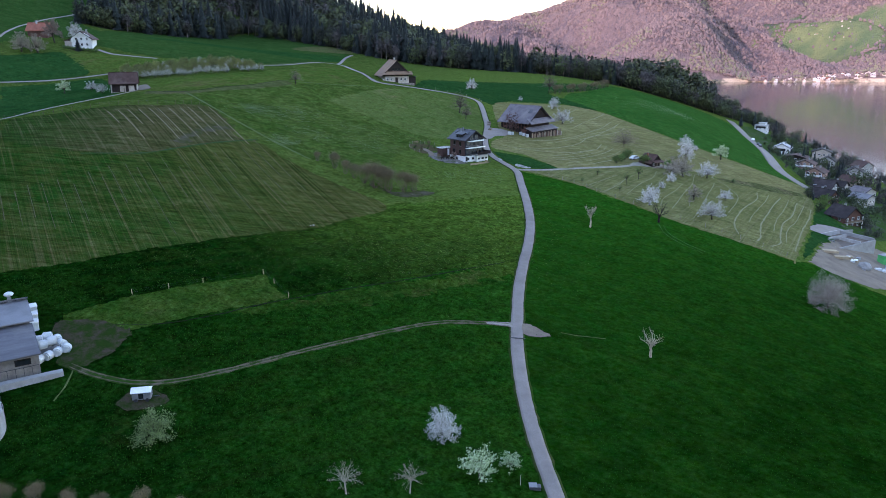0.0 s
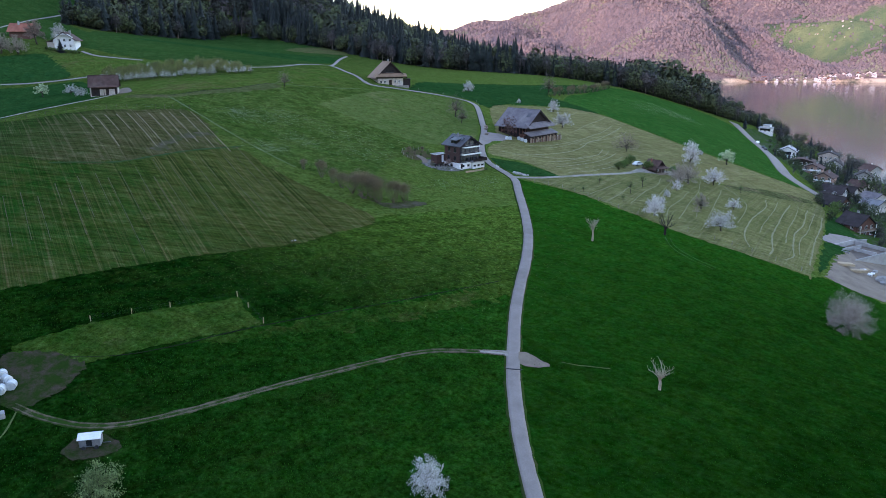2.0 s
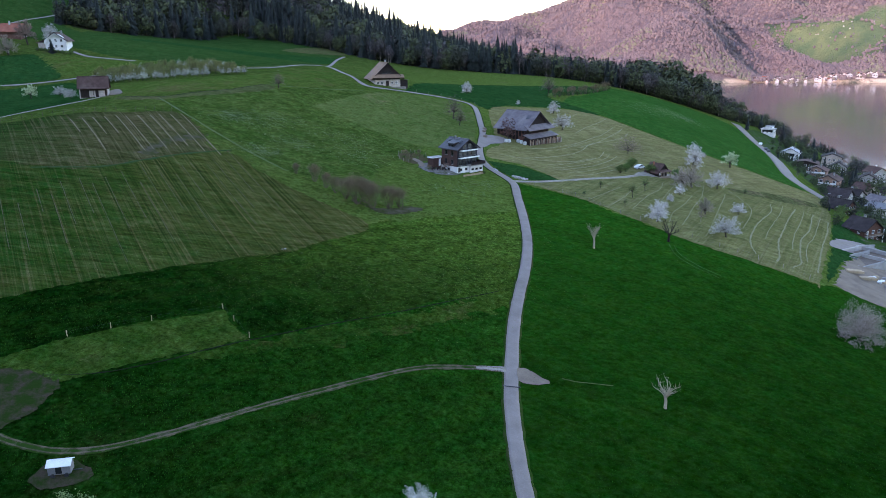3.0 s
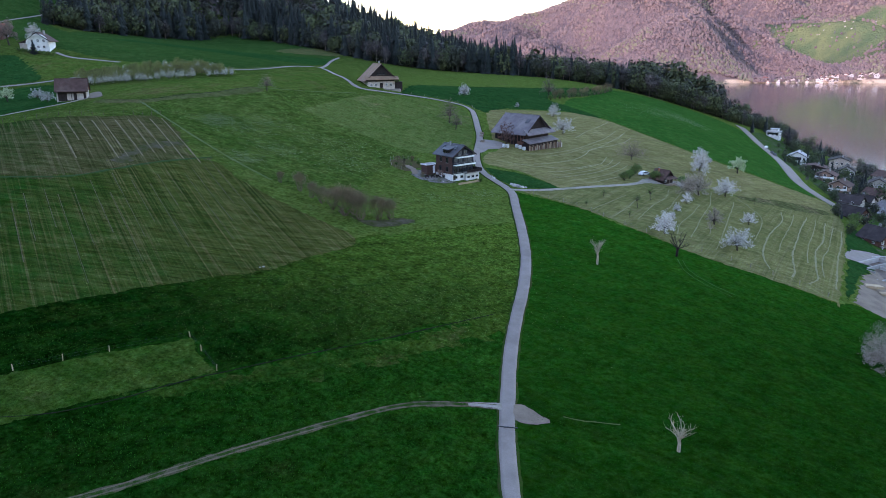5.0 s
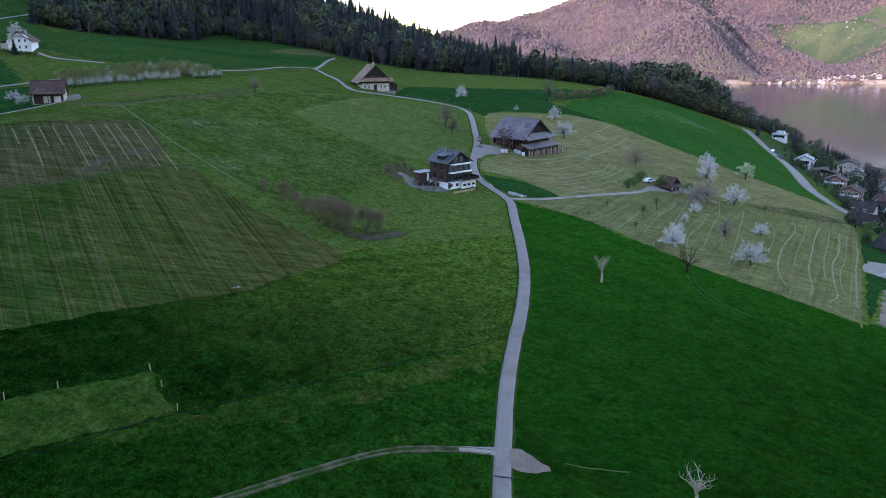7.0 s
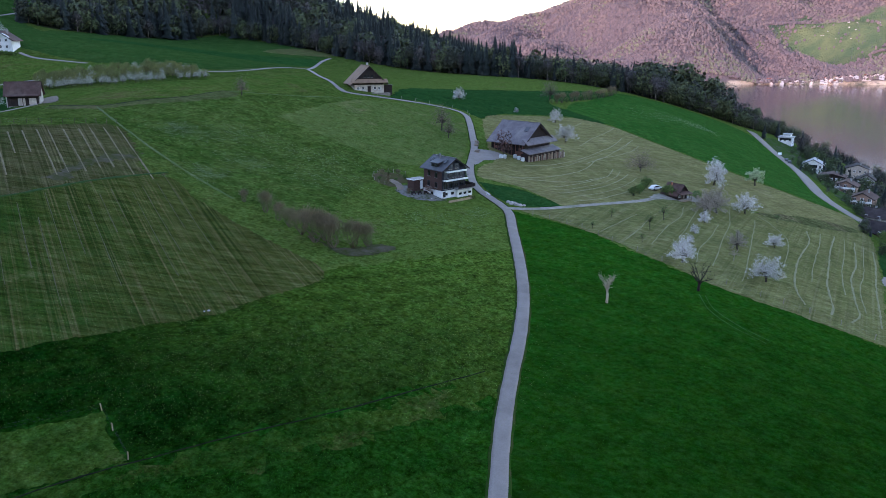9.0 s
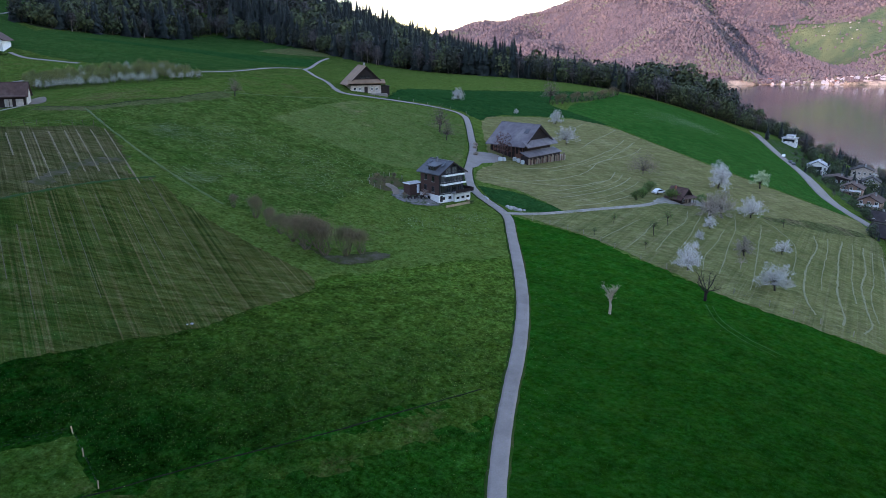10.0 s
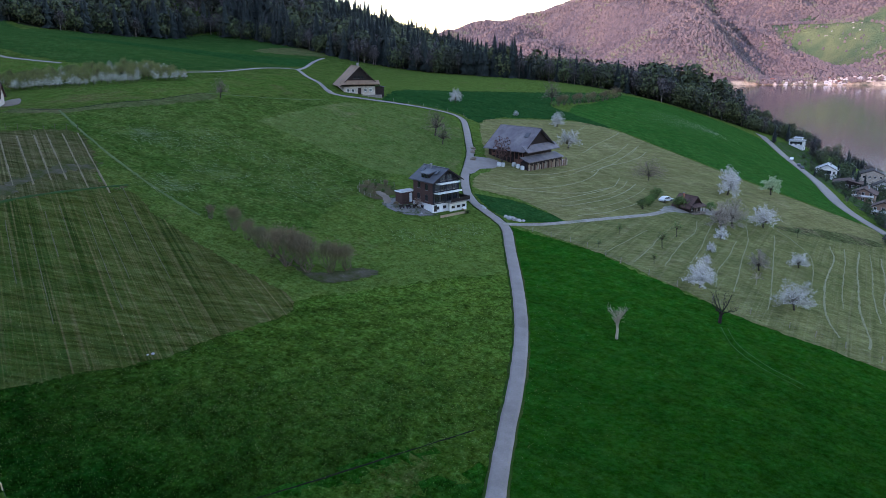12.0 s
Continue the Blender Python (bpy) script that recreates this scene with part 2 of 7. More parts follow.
# ---- the lie of the land ----
FORM = [
    0.81, 1.78, -4.43, -0.94, 10.15, 10.37, 2.54, 0.19,
    1.58, -4.11, -12.42, 4.31, -2.56, 7.78, 8.72, 1.30,
    6.59, -7.22, 4.69, 1.07, 10.21, 3.15, 8.45, 3.89,
    8.36, -19.84, 14.20, -9.94, 15.07, 1.75, 3.58, 11.01,
    1.46, -13.42, 4.75, 9.77, 1.53, 11.96, 2.19, 10.41,
    -10.32, 9.27, -0.18, 8.86, 5.40, 12.92, 1.37, 16.37,
    -8.67, -3.29, -0.71, 0.43, 5.48, 14.73, -2.57, 6.20,
    -2.70, -6.91, 5.90, 0.09, 13.97, 9.36, 19.33, 4.35,
    4.68, -21.23, 3.31, 0.06, -3.96, 1.11, 0.98, 11.64,
    35.43, 23.12, -1.76, 4.47, 4.03, 6.75, -10.90, -5.59,
]
PLANE = (57.52, -25.83, 6.17)


def smooth(a, b, v):
    t = np.clip((v - a) / (b - a), 0, 1)
    return t * t * (3 - 2 * t)


def land(x, y):
    """Height of the hillside, the lake's bed and the far shore at x, y (arrays)."""
    x, y = np.asarray(x, float), np.asarray(y, float)
    z = PLANE[0] + PLANE[1] * np.maximum(x, -600) / 100 + PLANE[2] * y / 100
    for k, a in enumerate(FORM):
        z = z + a * np.exp(-((x + 260 - 80 * (k % 8)) ** 2 + (y - 80 * (k // 8)) ** 2) / 7688.0)
    w = smooth(880, 1250, y)
    z = z * (1 - w) + (-15 + 260 * smooth(-450, -1000, x)) * w
    z = np.maximum(z, 400 * np.exp(-((SUN_X * x + SUN_Y * y + 640) / 190) ** 2) - 20)      # the ridge behind, in whose shade the slope lies
    z = np.maximum(z, -15)
    # far shore: foothills, spurs and the crest
    crest = np.interp(x, (-3000, -300, 65, 350, 700, 1000, 1650, 2500, 3500), (90, 140, 185, 245, 300, 375, 560, 680, 700))
    up = np.clip((y - 2190 - 10 * np.sin(x / 130.0)) / 2050, 0, 1)
    bend = x - 0.06 * (y - 2250) + 55 * np.sin(y / 270.0 + x / 520.0) + 20 * np.sin(y / 105.0 + x / 160.0)
    knots = np.array((-2000, 0, 400, 720, 950, 1030, 1150, 1310, 1470, 1700, 1860, 2300, 2500, 3600.0))
    tall = np.array((0.3, 0.0, 0.15, 1.35, 0.0, 0.5, 0.1, 0.7, 0.3, 0.8, 0.2, 1.0, 0.2, 0.8))
    k = np.clip(np.searchsorted(knots, bend) - 1, 0, len(knots) - 2)
    ribs = tall[k] + (tall[k + 1] - tall[k]) * smooth(0, 1, (bend - knots[k]) / (knots[k + 1] - knots[k]))
    folds = np.sin(x / 61.0 + y / 150.0 + 2 * np.sin(y / 210.0)) * 0.15 + np.sin(x / 97.0 - y / 131.0 + 1.5 * np.sin(x / 230.0)) * 0.19 + np.sin(x / 33.0 + y / 47.0) * 0.055
    spur = ribs - 0.4 + folds
    m = crest * up ** 0.85 + 330 * spur * up ** 0.6 * np.clip(1.15 - up, 0, 1)
    back = smooth(4250, 4900, y) * crest * 0.6
    return z + np.where(up > 0, np.maximum(m - back, 0) + 17 + 6 * smooth(0, 0.01, up), 0)


def land1(x, y):
    return float(land(np.array([x]), np.array([y]))[0])


def shell(name, verts, faces, mats, smooth_shade=True):
    """A mesh from arrays of corners and faces."""
    me = bpy.data.meshes.new(name)
    me.from_pydata([tuple(v) for v in verts], [], [tuple(f) for f in faces])
    for m in mats if isinstance(mats, (list, tuple)) else [mats]:
        me.materials.append(m)
    if smooth_shade:
        me.polygons.foreach_set("use_smooth", [True] * len(me.polygons))
    me.update()
    return me


def steps(*runs):
    out = [runs[0][0]]
    for a, b, h in runs:
        k = max(1, round((b - a) / h))
        out += [a + (b - a) * (i + 1) / k for i in range(k)]
    return np.array(out)


xs = steps((-3400, -700, 90), (-700, -300, 20), (-300, 300, 4), (300, 700, 20), (700, 2000, 26), (2000, 3600, 60))
ys = steps((-3000, -900, 150), (-900, -20, 30), (-20, 640, 4), (640, 1300, 20), (1300, 2140, 60), (2140, 3300, 26), (3300, 4900, 50))
gx, gy = np.meshgrid(xs, ys)
gz = land(gx.ravel(), gy.ravel())
nx = len(xs)
idx = np.arange(gx.size).reshape(gx.shape)
quads = np.stack([idx[:-1, :-1], idx[:-1, 1:], idx[1:, 1:], idx[1:, :-1]], -1).reshape(-1, 4)


def far_slope():
    """The wooded far side in the last sun: brown spring woods, meadows with soft edges. Haze is put into the pale mauve
    wood tones.
    """
    m, n, links, b = blank("far_slope")
    co = coords(n)
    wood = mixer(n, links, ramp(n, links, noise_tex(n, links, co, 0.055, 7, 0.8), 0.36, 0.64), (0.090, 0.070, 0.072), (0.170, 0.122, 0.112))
    meadow = mixer(n, links, ramp(n, links, noise_tex(n, links, co, 0.012, 4, 0.6), 0.35, 0.65), (0.068, 0.10, 0.048), (0.135, 0.15, 0.068))
    sep = n.new("ShaderNodeSeparateXYZ")
    links.new(co, sep.inputs[0])
    dx = math_node(n, links, "MULTIPLY", math_node(n, links, "SUBTRACT", sep.outputs[0], 1400), 1 / 340)
    dy = math_node(n, links, "MULTIPLY", math_node(n, links, "SUBTRACT", sep.outputs[1], 2600), 1 / 250)
    rr = math_node(n, links, "ADD", math_node(n, links, "MULTIPLY", dx, dx), math_node(n, links, "MULTIPLY", dy, dy))
    rr = math_node(n, links, "ADD", rr, ramp(n, links, noise_tex(n, links, co, 0.006, 5, 0.7), 0.2, 0.8, -0.9, 0.9))
    open_land = ramp(n, links, rr, 0.75, 1.05, 1, 0)
    glade = ramp(n, links, noise_tex(n, links, co, 0.0042, 3, 0.6), 0.63, 0.67)
    shore = ramp(n, links, sep.outputs[2], 6, 12, 1, 0)
    mask = math_node(n, links, "MAXIMUM", math_node(n, links, "MAXIMUM", open_land, glade), math_node(n, links, "MULTIPLY", shore, 0.5))
    # pale shore rock in patches, its tone warmed to carry the orange sunlight
    rock = math_node(n, links, "MULTIPLY", ramp(n, links, sep.outputs[2], 10, 15, 1, 0), ramp(n, links, noise_tex(n, links, co, 0.013, 4, 0.7), 0.42, 0.56))
    col = mixer(n, links, mask, wood, meadow)
    links.new(mixer(n, links, rock, col, (0.50, 0.37, 0.26)), b.inputs["Base Color"])
    b.inputs["Roughness"].default_value = 0.95
    b.inputs["Specular IOR Level"].default_value = 0.1
    bump(n, links, b, noise_tex(n, links, co, 0.09, 5, 0.75), 0.8, 9)
    return m


M["far_slope"] = far_slope()
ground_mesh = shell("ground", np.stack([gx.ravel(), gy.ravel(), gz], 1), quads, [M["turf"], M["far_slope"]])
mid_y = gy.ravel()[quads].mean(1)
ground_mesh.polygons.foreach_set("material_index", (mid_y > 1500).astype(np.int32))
ground = tagged(new("ground", ground_mesh), "green spring hillside falling to a lake, wooded far shore", "ground", kind="structure")


def lake_water():
    m, n, links, b = blank("lake_water")
    co = coords(n)
    b.inputs["Base Color"].default_value = (0.012, 0.020, 0.026, 1)
    b.inputs["Roughness"].default_value = 0.09
    b.inputs["IOR"].default_value = 1.33
    h = math_node(n, links, "ADD", noise_tex(n, links, co, 0.25, 4, 0.6), math_node(n, links, "MULTIPLY", noise_tex(n, links, co, 0.02, 3, 0.5), 3.0))
    bump(n, links, b, h, 0.25, 0.25)
    return m


M["water"] = lake_water()
wx, wy = np.meshgrid(np.linspace(-400, 3600, 41), np.linspace(-1500, 2700, 43))
widx = np.arange(wx.size).reshape(wx.shape)
wq = np.stack([widx[:-1, :-1], widx[:-1, 1:], widx[1:, 1:], widx[1:, :-1]], -1).reshape(-1, 4)
tagged(new("water", shell("water", np.stack([wx.ravel(), wy.ravel(), np.full(wx.size, 2.0)], 1), wq, M["water"])),
       "calm lake mirroring the sunlit far shore", "lake", kind="structure")


def spline(pts, gap):
    """Points along a soft curve through pts, about gap metres apart."""
    p = np.array(pts, float)
    p = np.vstack([2 * p[0] - p[1], p, 2 * p[-1] - p[-2]])
    out = []
    for i in range(1, len(p) - 2):
        k = max(1, int(np.hypot(*(p[i + 1] - p[i])) / gap))
        for u in np.arange(k) / k:
            a, b, c, d = p[i - 1:i + 3]
            out.append(0.5 * (2 * b + (c - a) * u + (2 * a - 5 * b + 4 * c - d) * u * u + (3 * b - a - 3 * c + d) * u ** 3))
    out.append(p[-2])
    return np.array(out)


def ribbon(name, pts, width, lift, mat, label, category="road", ragged=0.08, cells=5):
    """A way laid on the land, with slightly ragged edges and a thickness of its own."""
    c = spline(pts, 1.5)
    d = np.gradient(c, axis=0)
    d /= np.linalg.norm(d, axis=1)[:, None]
    side = np.stack([d[:, 1], -d[:, 0]], 1)
    rng = np.random.default_rng(len(pts) * 7 + int(width * 10))
    wob = 1 + ragged * (rng.random((len(c), 2)) - 0.5)
    rows, faces = [], []
    n = cells + 3
    for k in range(n):
        u = np.clip((k - 1) / cells, 0, 1) * 2 - 1
        half = width / 2 * np.where(u < 0, wob[:, 0], wob[:, 1])
        p = c + side * (u * half)[:, None]
        z = land(p[:, 0], p[:, 1]) + (lift + 0.03 * (1 - u * u) if 0 < k < n - 1 else -0.25)
        rows.append(np.column_stack([p, z]))
    V = np.stack(rows, 1).reshape(-1, 3)
    for i in range(len(c) - 1):
        for k in range(n - 1):
            a = i * n + k
            faces.append((a, a + 1, a + n + 1, a + n))
    return tagged(new(name, shell(name, V, faces, mat)), label, category, kind="structure")


def field(name, outline, lift, mat, label, category="meadow", gap=3.0, soft=0.6, curve=True):
    """A piece of ground laid over the sheet, its edge softly uneven."""
    from mathutils.geometry import delaunay_2d_cdt
    o = np.array(outline, float)
    loop = np.vstack([o, o[:1]])
    ring = spline(loop, 0.6)[:-1] if curve else np.vstack([a + (b - a) * u for a, b in zip(loop, loop[1:]) for u in np.arange(0, 1, 0.6 / max(0.6, np.hypot(*(b - a))))])
    rng = np.random.default_rng(len(outline) + int(abs(o[0, 0])))
    slow = rng.normal(0, 1, ring.shape)
    for _ in range(6):
        slow = (slow + np.roll(slow, 1, 0) + np.roll(slow, -1, 0)) / 3
    ring = ring + (rng.random(ring.shape) - 0.5) * soft + slow * soft * 0.8
    lo, hi = ring.min(0), ring.max(0)
    px, py = np.meshgrid(np.arange(lo[0], hi[0], gap), np.arange(lo[1], hi[1], gap))
    q = np.stack([px.ravel(), py.ravel()], 1)
    inside = np.zeros(len(q), bool)
    for a, b in zip(ring, np.roll(ring, -1, 0)):
        cut = ((a[1] > q[:, 1]) != (b[1] > q[:, 1]))
        with np.errstate(divide="ignore", invalid="ignore"):
            inside ^= cut & (q[:, 0] < (b[0] - a[0]) * (q[:, 1] - a[1]) / (b[1] - a[1]) + a[0])
    pts = [Vector(v) for v in ring] + [Vector(v) for v in q[inside]]
    nr = len(ring)
    got = delaunay_2d_cdt(pts, [(i, (i + 1) % nr) for i in range(nr)], [], 1, 1e-4)
    v2 = np.array([(v.x, v.y) for v in got[0]])
    V = np.column_stack([v2, land(v2[:, 0], v2[:, 1]) + lift])
    return tagged(new(name, shell(name, V, got[2], mat)), label, category, kind="structure")

# ---- fields ----
field("field_seeded", [(-150, 215), (-136.8, 230), (-124.8, 237), (-111.3, 247.5), (-93.6, 251), (-80.9, 255.3), (-70, 240), (-61.2, 223.5),
      (-55.5, 224), (-47.1, 215.3), (-35.9, 206.2), (-22, 195.6), (-14.5, 188.5), (-17.1, 181.8), (-23.9, 173.8), (-29.4, 166.3),
      (-38.7, 160), (-56.8, 147.2), (-70, 137.8), (-83.1, 130), (-105, 118), (-150, 112)], 0.065, M["seeded"],
      "newly seeded field with straight dry rows in thin green", "field", 3.0, 0.6)
field("field_mown_upper", [(17.5, 272.5), (19.5, 280), (23.5, 286), (22.5, 305), (23, 344), (31, 362), (63, 389), (80.4, 385), (95.6, 363.6), (109.8, 345.3), (124, 332), (139, 324), (156, 317.5),
      (150, 300), (128, 290), (108, 282), (92, 280), (80, 275.5), (70, 269.5), (63, 262.5), (54, 255.6), (41.5, 247.3), (38.5, 247.5), (29.2, 261), (18.5, 266.3)], 0.05, M["mown_up"],
      "freshly mown pale hay meadow on the upper slope", "field", 3.0, 0.6)
field("field_mown_lower", [(27, 239.8), (33, 241.2), (41.8, 245.8), (54.7, 254.1), (63.7, 261), (70.5, 268.2), (80, 274.3), (92, 279), (108, 281), (128, 289), (150, 299.5), (143, 277.7), (96.5, 192.5), (91.8, 187.8),
      (79.1, 192.6), (65.2, 199.5), (52.8, 213.7), (43.1, 225.5)], 0.055, M["mown_low"], "freshly mown pale hay meadow under the fruit trees", "field", 3.0, 0.6)
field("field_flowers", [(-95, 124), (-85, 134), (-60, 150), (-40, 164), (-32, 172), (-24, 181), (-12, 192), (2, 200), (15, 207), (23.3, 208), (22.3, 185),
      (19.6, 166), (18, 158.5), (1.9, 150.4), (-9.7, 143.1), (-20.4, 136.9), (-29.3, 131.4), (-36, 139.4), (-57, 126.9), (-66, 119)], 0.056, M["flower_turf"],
      "rough green meadow sprinkled with pale flowers, painted darker at the near end", "meadow", 3.0, 1.4)
field("field_pasture", [(-45, 291), (-37.3, 307), (-26.3, 328.8), (-12, 340), (8, 345.2), (14.6, 335), (15.2, 300), (12.8, 282), (9, 273), (-4.4, 268.9), (-11.6, 270.7), (-21.1, 276.8), (-31.0, 283)],
      0.05, M["upper_turf"], "grazed pasture, yellow-green and short", "meadow", 4.0, 0.8)
field("field_paddock", [(-66, 119), (-57.1, 127), (-35.8, 139.5), (-29.3, 131.4), (-47.7, 120.2), (-54.2, 115.4), (-61, 112.9)], 0.09, M["dry_turf"],
      "grazed paddock with short dry grass", "paddock", 2.0, 0.5, False)
field("field_margin", [(97.5, 191.5), (120, 233), (143.5, 277), (152, 284), (157, 262), (141, 241), (123, 227), (111, 211), (103, 198)], 0.045, M["shade_turf"], "uncut green margin beside the building site", "meadow", 2.0, 0.8)
field("field_strip", [(-40, 124.5), (-29.3, 131), (-18.6, 136.6), (-7.5, 142.8), (3, 149.4), (15.4, 157.8), (14.6, 151.5), (8.5, 147.1), (1.3, 142.2), (-6.9, 137.1), (-13, 133.4), (-19.8, 130.4), (-30, 126)], 0.06, M["strip_turf"],
      "lighter strip of thin dry grass along the furrow", "meadow", 2.0, 2.2)
field("field_orchard_grass", [(-127, 312), (-77.7, 331.4), (-52, 379), (-39, 343), (-53, 315.8), (-87.7, 289.3), (-110.5, 276)], 0.05, M["gold_turf"],
      "brighter yellow-green meadow below the orchard", "meadow", 4.0, 1.0)
field("field_light", [(-178, 357), (-164.7, 361.5), (-146.6, 362.8), (-121.2, 360), (-112, 350), (-141, 332.5), (-153.5, 329.4)], 0.05, M["gold_turf"],
      "lighter mown meadow under the farmhouse", "meadow", 4.0, 1.0)
field("field_green", [(17.6, 262), (28.7, 258.5), (38.5, 246), (28, 243.2), (21.8, 248.6)], 0.07, M["shade_turf"], "small wedge of uncut green grass", "meadow", 2.0, 0.4)
field("field_bare", [(-65.5, 118), (-60, 118.5), (-55.5, 117.5), (-52, 114.2), (-55, 107.3), (-59, 105), (-63.8, 112.6)], 0.12, M["trodden"], "trampled bare earth at the stable", "soil", 1.5, 1.0)
field("field_site", [(99, 190.5), (104, 198.5), (112, 211), (121, 224), (134, 238), (150, 240), (156, 225), (140, 205), (122, 187), (113, 182.5), (104, 184.5)], 0.06, M["gravel"],
      "levelled gravel of a building site", "gravel", 2.0, 1.0)

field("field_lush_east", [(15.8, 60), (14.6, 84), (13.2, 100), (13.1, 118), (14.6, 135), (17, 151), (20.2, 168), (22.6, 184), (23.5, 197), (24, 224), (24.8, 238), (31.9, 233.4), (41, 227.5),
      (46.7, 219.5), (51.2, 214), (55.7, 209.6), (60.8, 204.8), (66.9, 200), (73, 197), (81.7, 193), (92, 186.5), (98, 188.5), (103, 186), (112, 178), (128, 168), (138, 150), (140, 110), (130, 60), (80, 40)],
      0.05, M["lush_turf"], "deep green uncut meadow beside the road, painted lighter with distance", "meadow", 4.0, 1.2)
field("field_lush_west", [(15.6, 60), (14.5, 84), (13, 100), (13.2, 125), (15, 140), (17.4, 154), (20, 168), (21.9, 180), (0, 172), (-30, 155), (-60, 140), (-80, 128), (-95, 118), (-95, 50), (-30, 30)], 0.045, M["lush_turf_west"], "deep green meadow below the track, painted lighter towards the road", "meadow", 4.0, 1.2)

# lens of darker turf put where the meadow's slope lies shaded
field("field_bank", [(104, 279.5), (112, 285), (122, 291), (134, 297), (148, 300.5), (146, 295), (134, 287.5), (122, 282.5), (112, 279)], 0.07, M["bank_shade_turf"], "bank across the mown meadow, its shading painted as brownish turf", "meadow", 2.0, 1.0)
field("field_dark_upper", [(-14, 345.5), (1.5, 354.5), (14, 355), (19.5, 348), (22.5, 346), (31, 364.5), (45, 378), (62, 391), (80, 388), (60, 424), (70, 440), (82, 452), (94, 468), (106, 490), (93, 488), (58, 469), (22, 446), (-7, 391)], 0.05, M["shade_turf"],
      "darker green meadow behind the lane", "meadow", 5.0, 1.0)
field("field_dark_west", [(-198, 338), (-178, 357.5), (-154, 330), (-162, 318), (-180, 306)], 0.05, M["shade_turf"], "darker green meadow under the farm", "meadow", 4.0, 1.0)
field("field_dark_shed", [(-176, 299), (-160, 309.5), (-144, 317), (-124, 286), (-122, 275), (-133, 260), (-140, 236)], 0.05, M["shade_turf"], "darker green meadow beside the shed", "meadow", 4.0, 1.0)

field("field_deep", [(-84, 262), (-92, 276), (-82, 291), (-66, 312), (-50, 318), (-40, 322), (-20, 338.5), (-27, 328.8), (-38, 307), (-46, 291), (-31, 282.6), (-21.1, 276.4), (-11.6, 270.3), (-4.4, 268.5), (-8, 258), (-16, 240),
      (-20, 222), (-38, 219), (-49, 227), (-57, 234), (-66, 243)], 0.045, M["deep_turf"], "deep green meadow between the fields", "meadow", 4.0, 1.6)
field("field_seeded_upper", [(-134, 232), (-124.8, 236.6), (-111.3, 247), (-93.6, 250.6), (-80.9, 254.9), (-70, 240), (-61.2, 223.7), (-57.5, 226), (-65, 217.8), (-72.7, 206.9), (-79.7, 197.2), (-92, 192), (-120, 200)], 0.085, M["seeded_upper"],
      "upper block of the seeded field, browner and drier", "field", 3.0, 1.6)
field("field_upper_west", [(-205, 392), (-160, 373), (-140, 365), (-110, 357), (-88, 357), (-76, 368), (-70.5, 400), (-68.6, 440), (-68, 545), (-99, 600), (-125, 620), (-161, 620), (-213, 513), (-215, 480)], 0.035, M["dim_turf"], "dim green meadow under the wood", "meadow", 5.0, 1.5)
field("field_top_west", [(-208, 395), (-204, 440), (-216, 482), (-236, 505), (-254, 560), (-300, 640), (-420, 800), (-560, 760), (-520, 420), (-330, 330), (-218, 345)], 0.035, M["dim_turf"], "dim green pasture above the farm", "meadow", 8.0, 1.5)
field("field_wood_foot", [(-104.7, 526), (-103.3, 560), (-92, 585), (-78, 580), (-66.8, 560), (-68.1, 545), (-87.2, 528.6)], 0.06, M["tan_turf"], "tan strip of dry grass at the foot of the wood", "meadow", 4.0, 2.0)
field("field_wood_band", [(-165, 470), (-130, 480), (-100, 500), (-68, 520), (-66, 500), (-68, 470), (-100, 445), (-140, 430), (-165, 425)], 0.055, M["shade_turf"], "darker band of meadow below the wood", "meadow", 5.0, 1.6)
field("field_dry_foot", [(-108, 279), (-95, 277.5), (-86, 288), (-77, 296.5), (-67.5, 312), (-62, 306), (-74, 290), (-84, 281), (-94, 272), (-108, 273)], 0.06, M["tan_turf"], "brownish strip along the furrow under the orchard", "meadow", 3.0, 1.4)
field("field_slope", [(62, 393), (80.4, 388), (95.6, 366), (109.8, 348), (124, 334.6), (139, 326.6), (154, 321), (155, 338), (157, 352), (165.5, 381), (175.5, 410), (187, 447), (192, 478), (195, 502), (180, 512), (150, 511), (110, 500), (100, 482), (84, 450), (72, 434)],
      0.045, M["slope_turf"], "bright green slope falling to the village street", "meadow", 4.0, 0.8)
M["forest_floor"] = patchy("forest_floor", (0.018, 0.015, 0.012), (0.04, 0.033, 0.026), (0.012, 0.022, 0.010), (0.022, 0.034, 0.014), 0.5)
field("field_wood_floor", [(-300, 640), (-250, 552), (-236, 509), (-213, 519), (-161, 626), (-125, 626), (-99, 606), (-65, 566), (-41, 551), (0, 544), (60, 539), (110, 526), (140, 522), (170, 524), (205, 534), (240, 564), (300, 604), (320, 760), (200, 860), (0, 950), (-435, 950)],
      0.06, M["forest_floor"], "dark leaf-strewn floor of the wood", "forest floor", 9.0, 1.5)

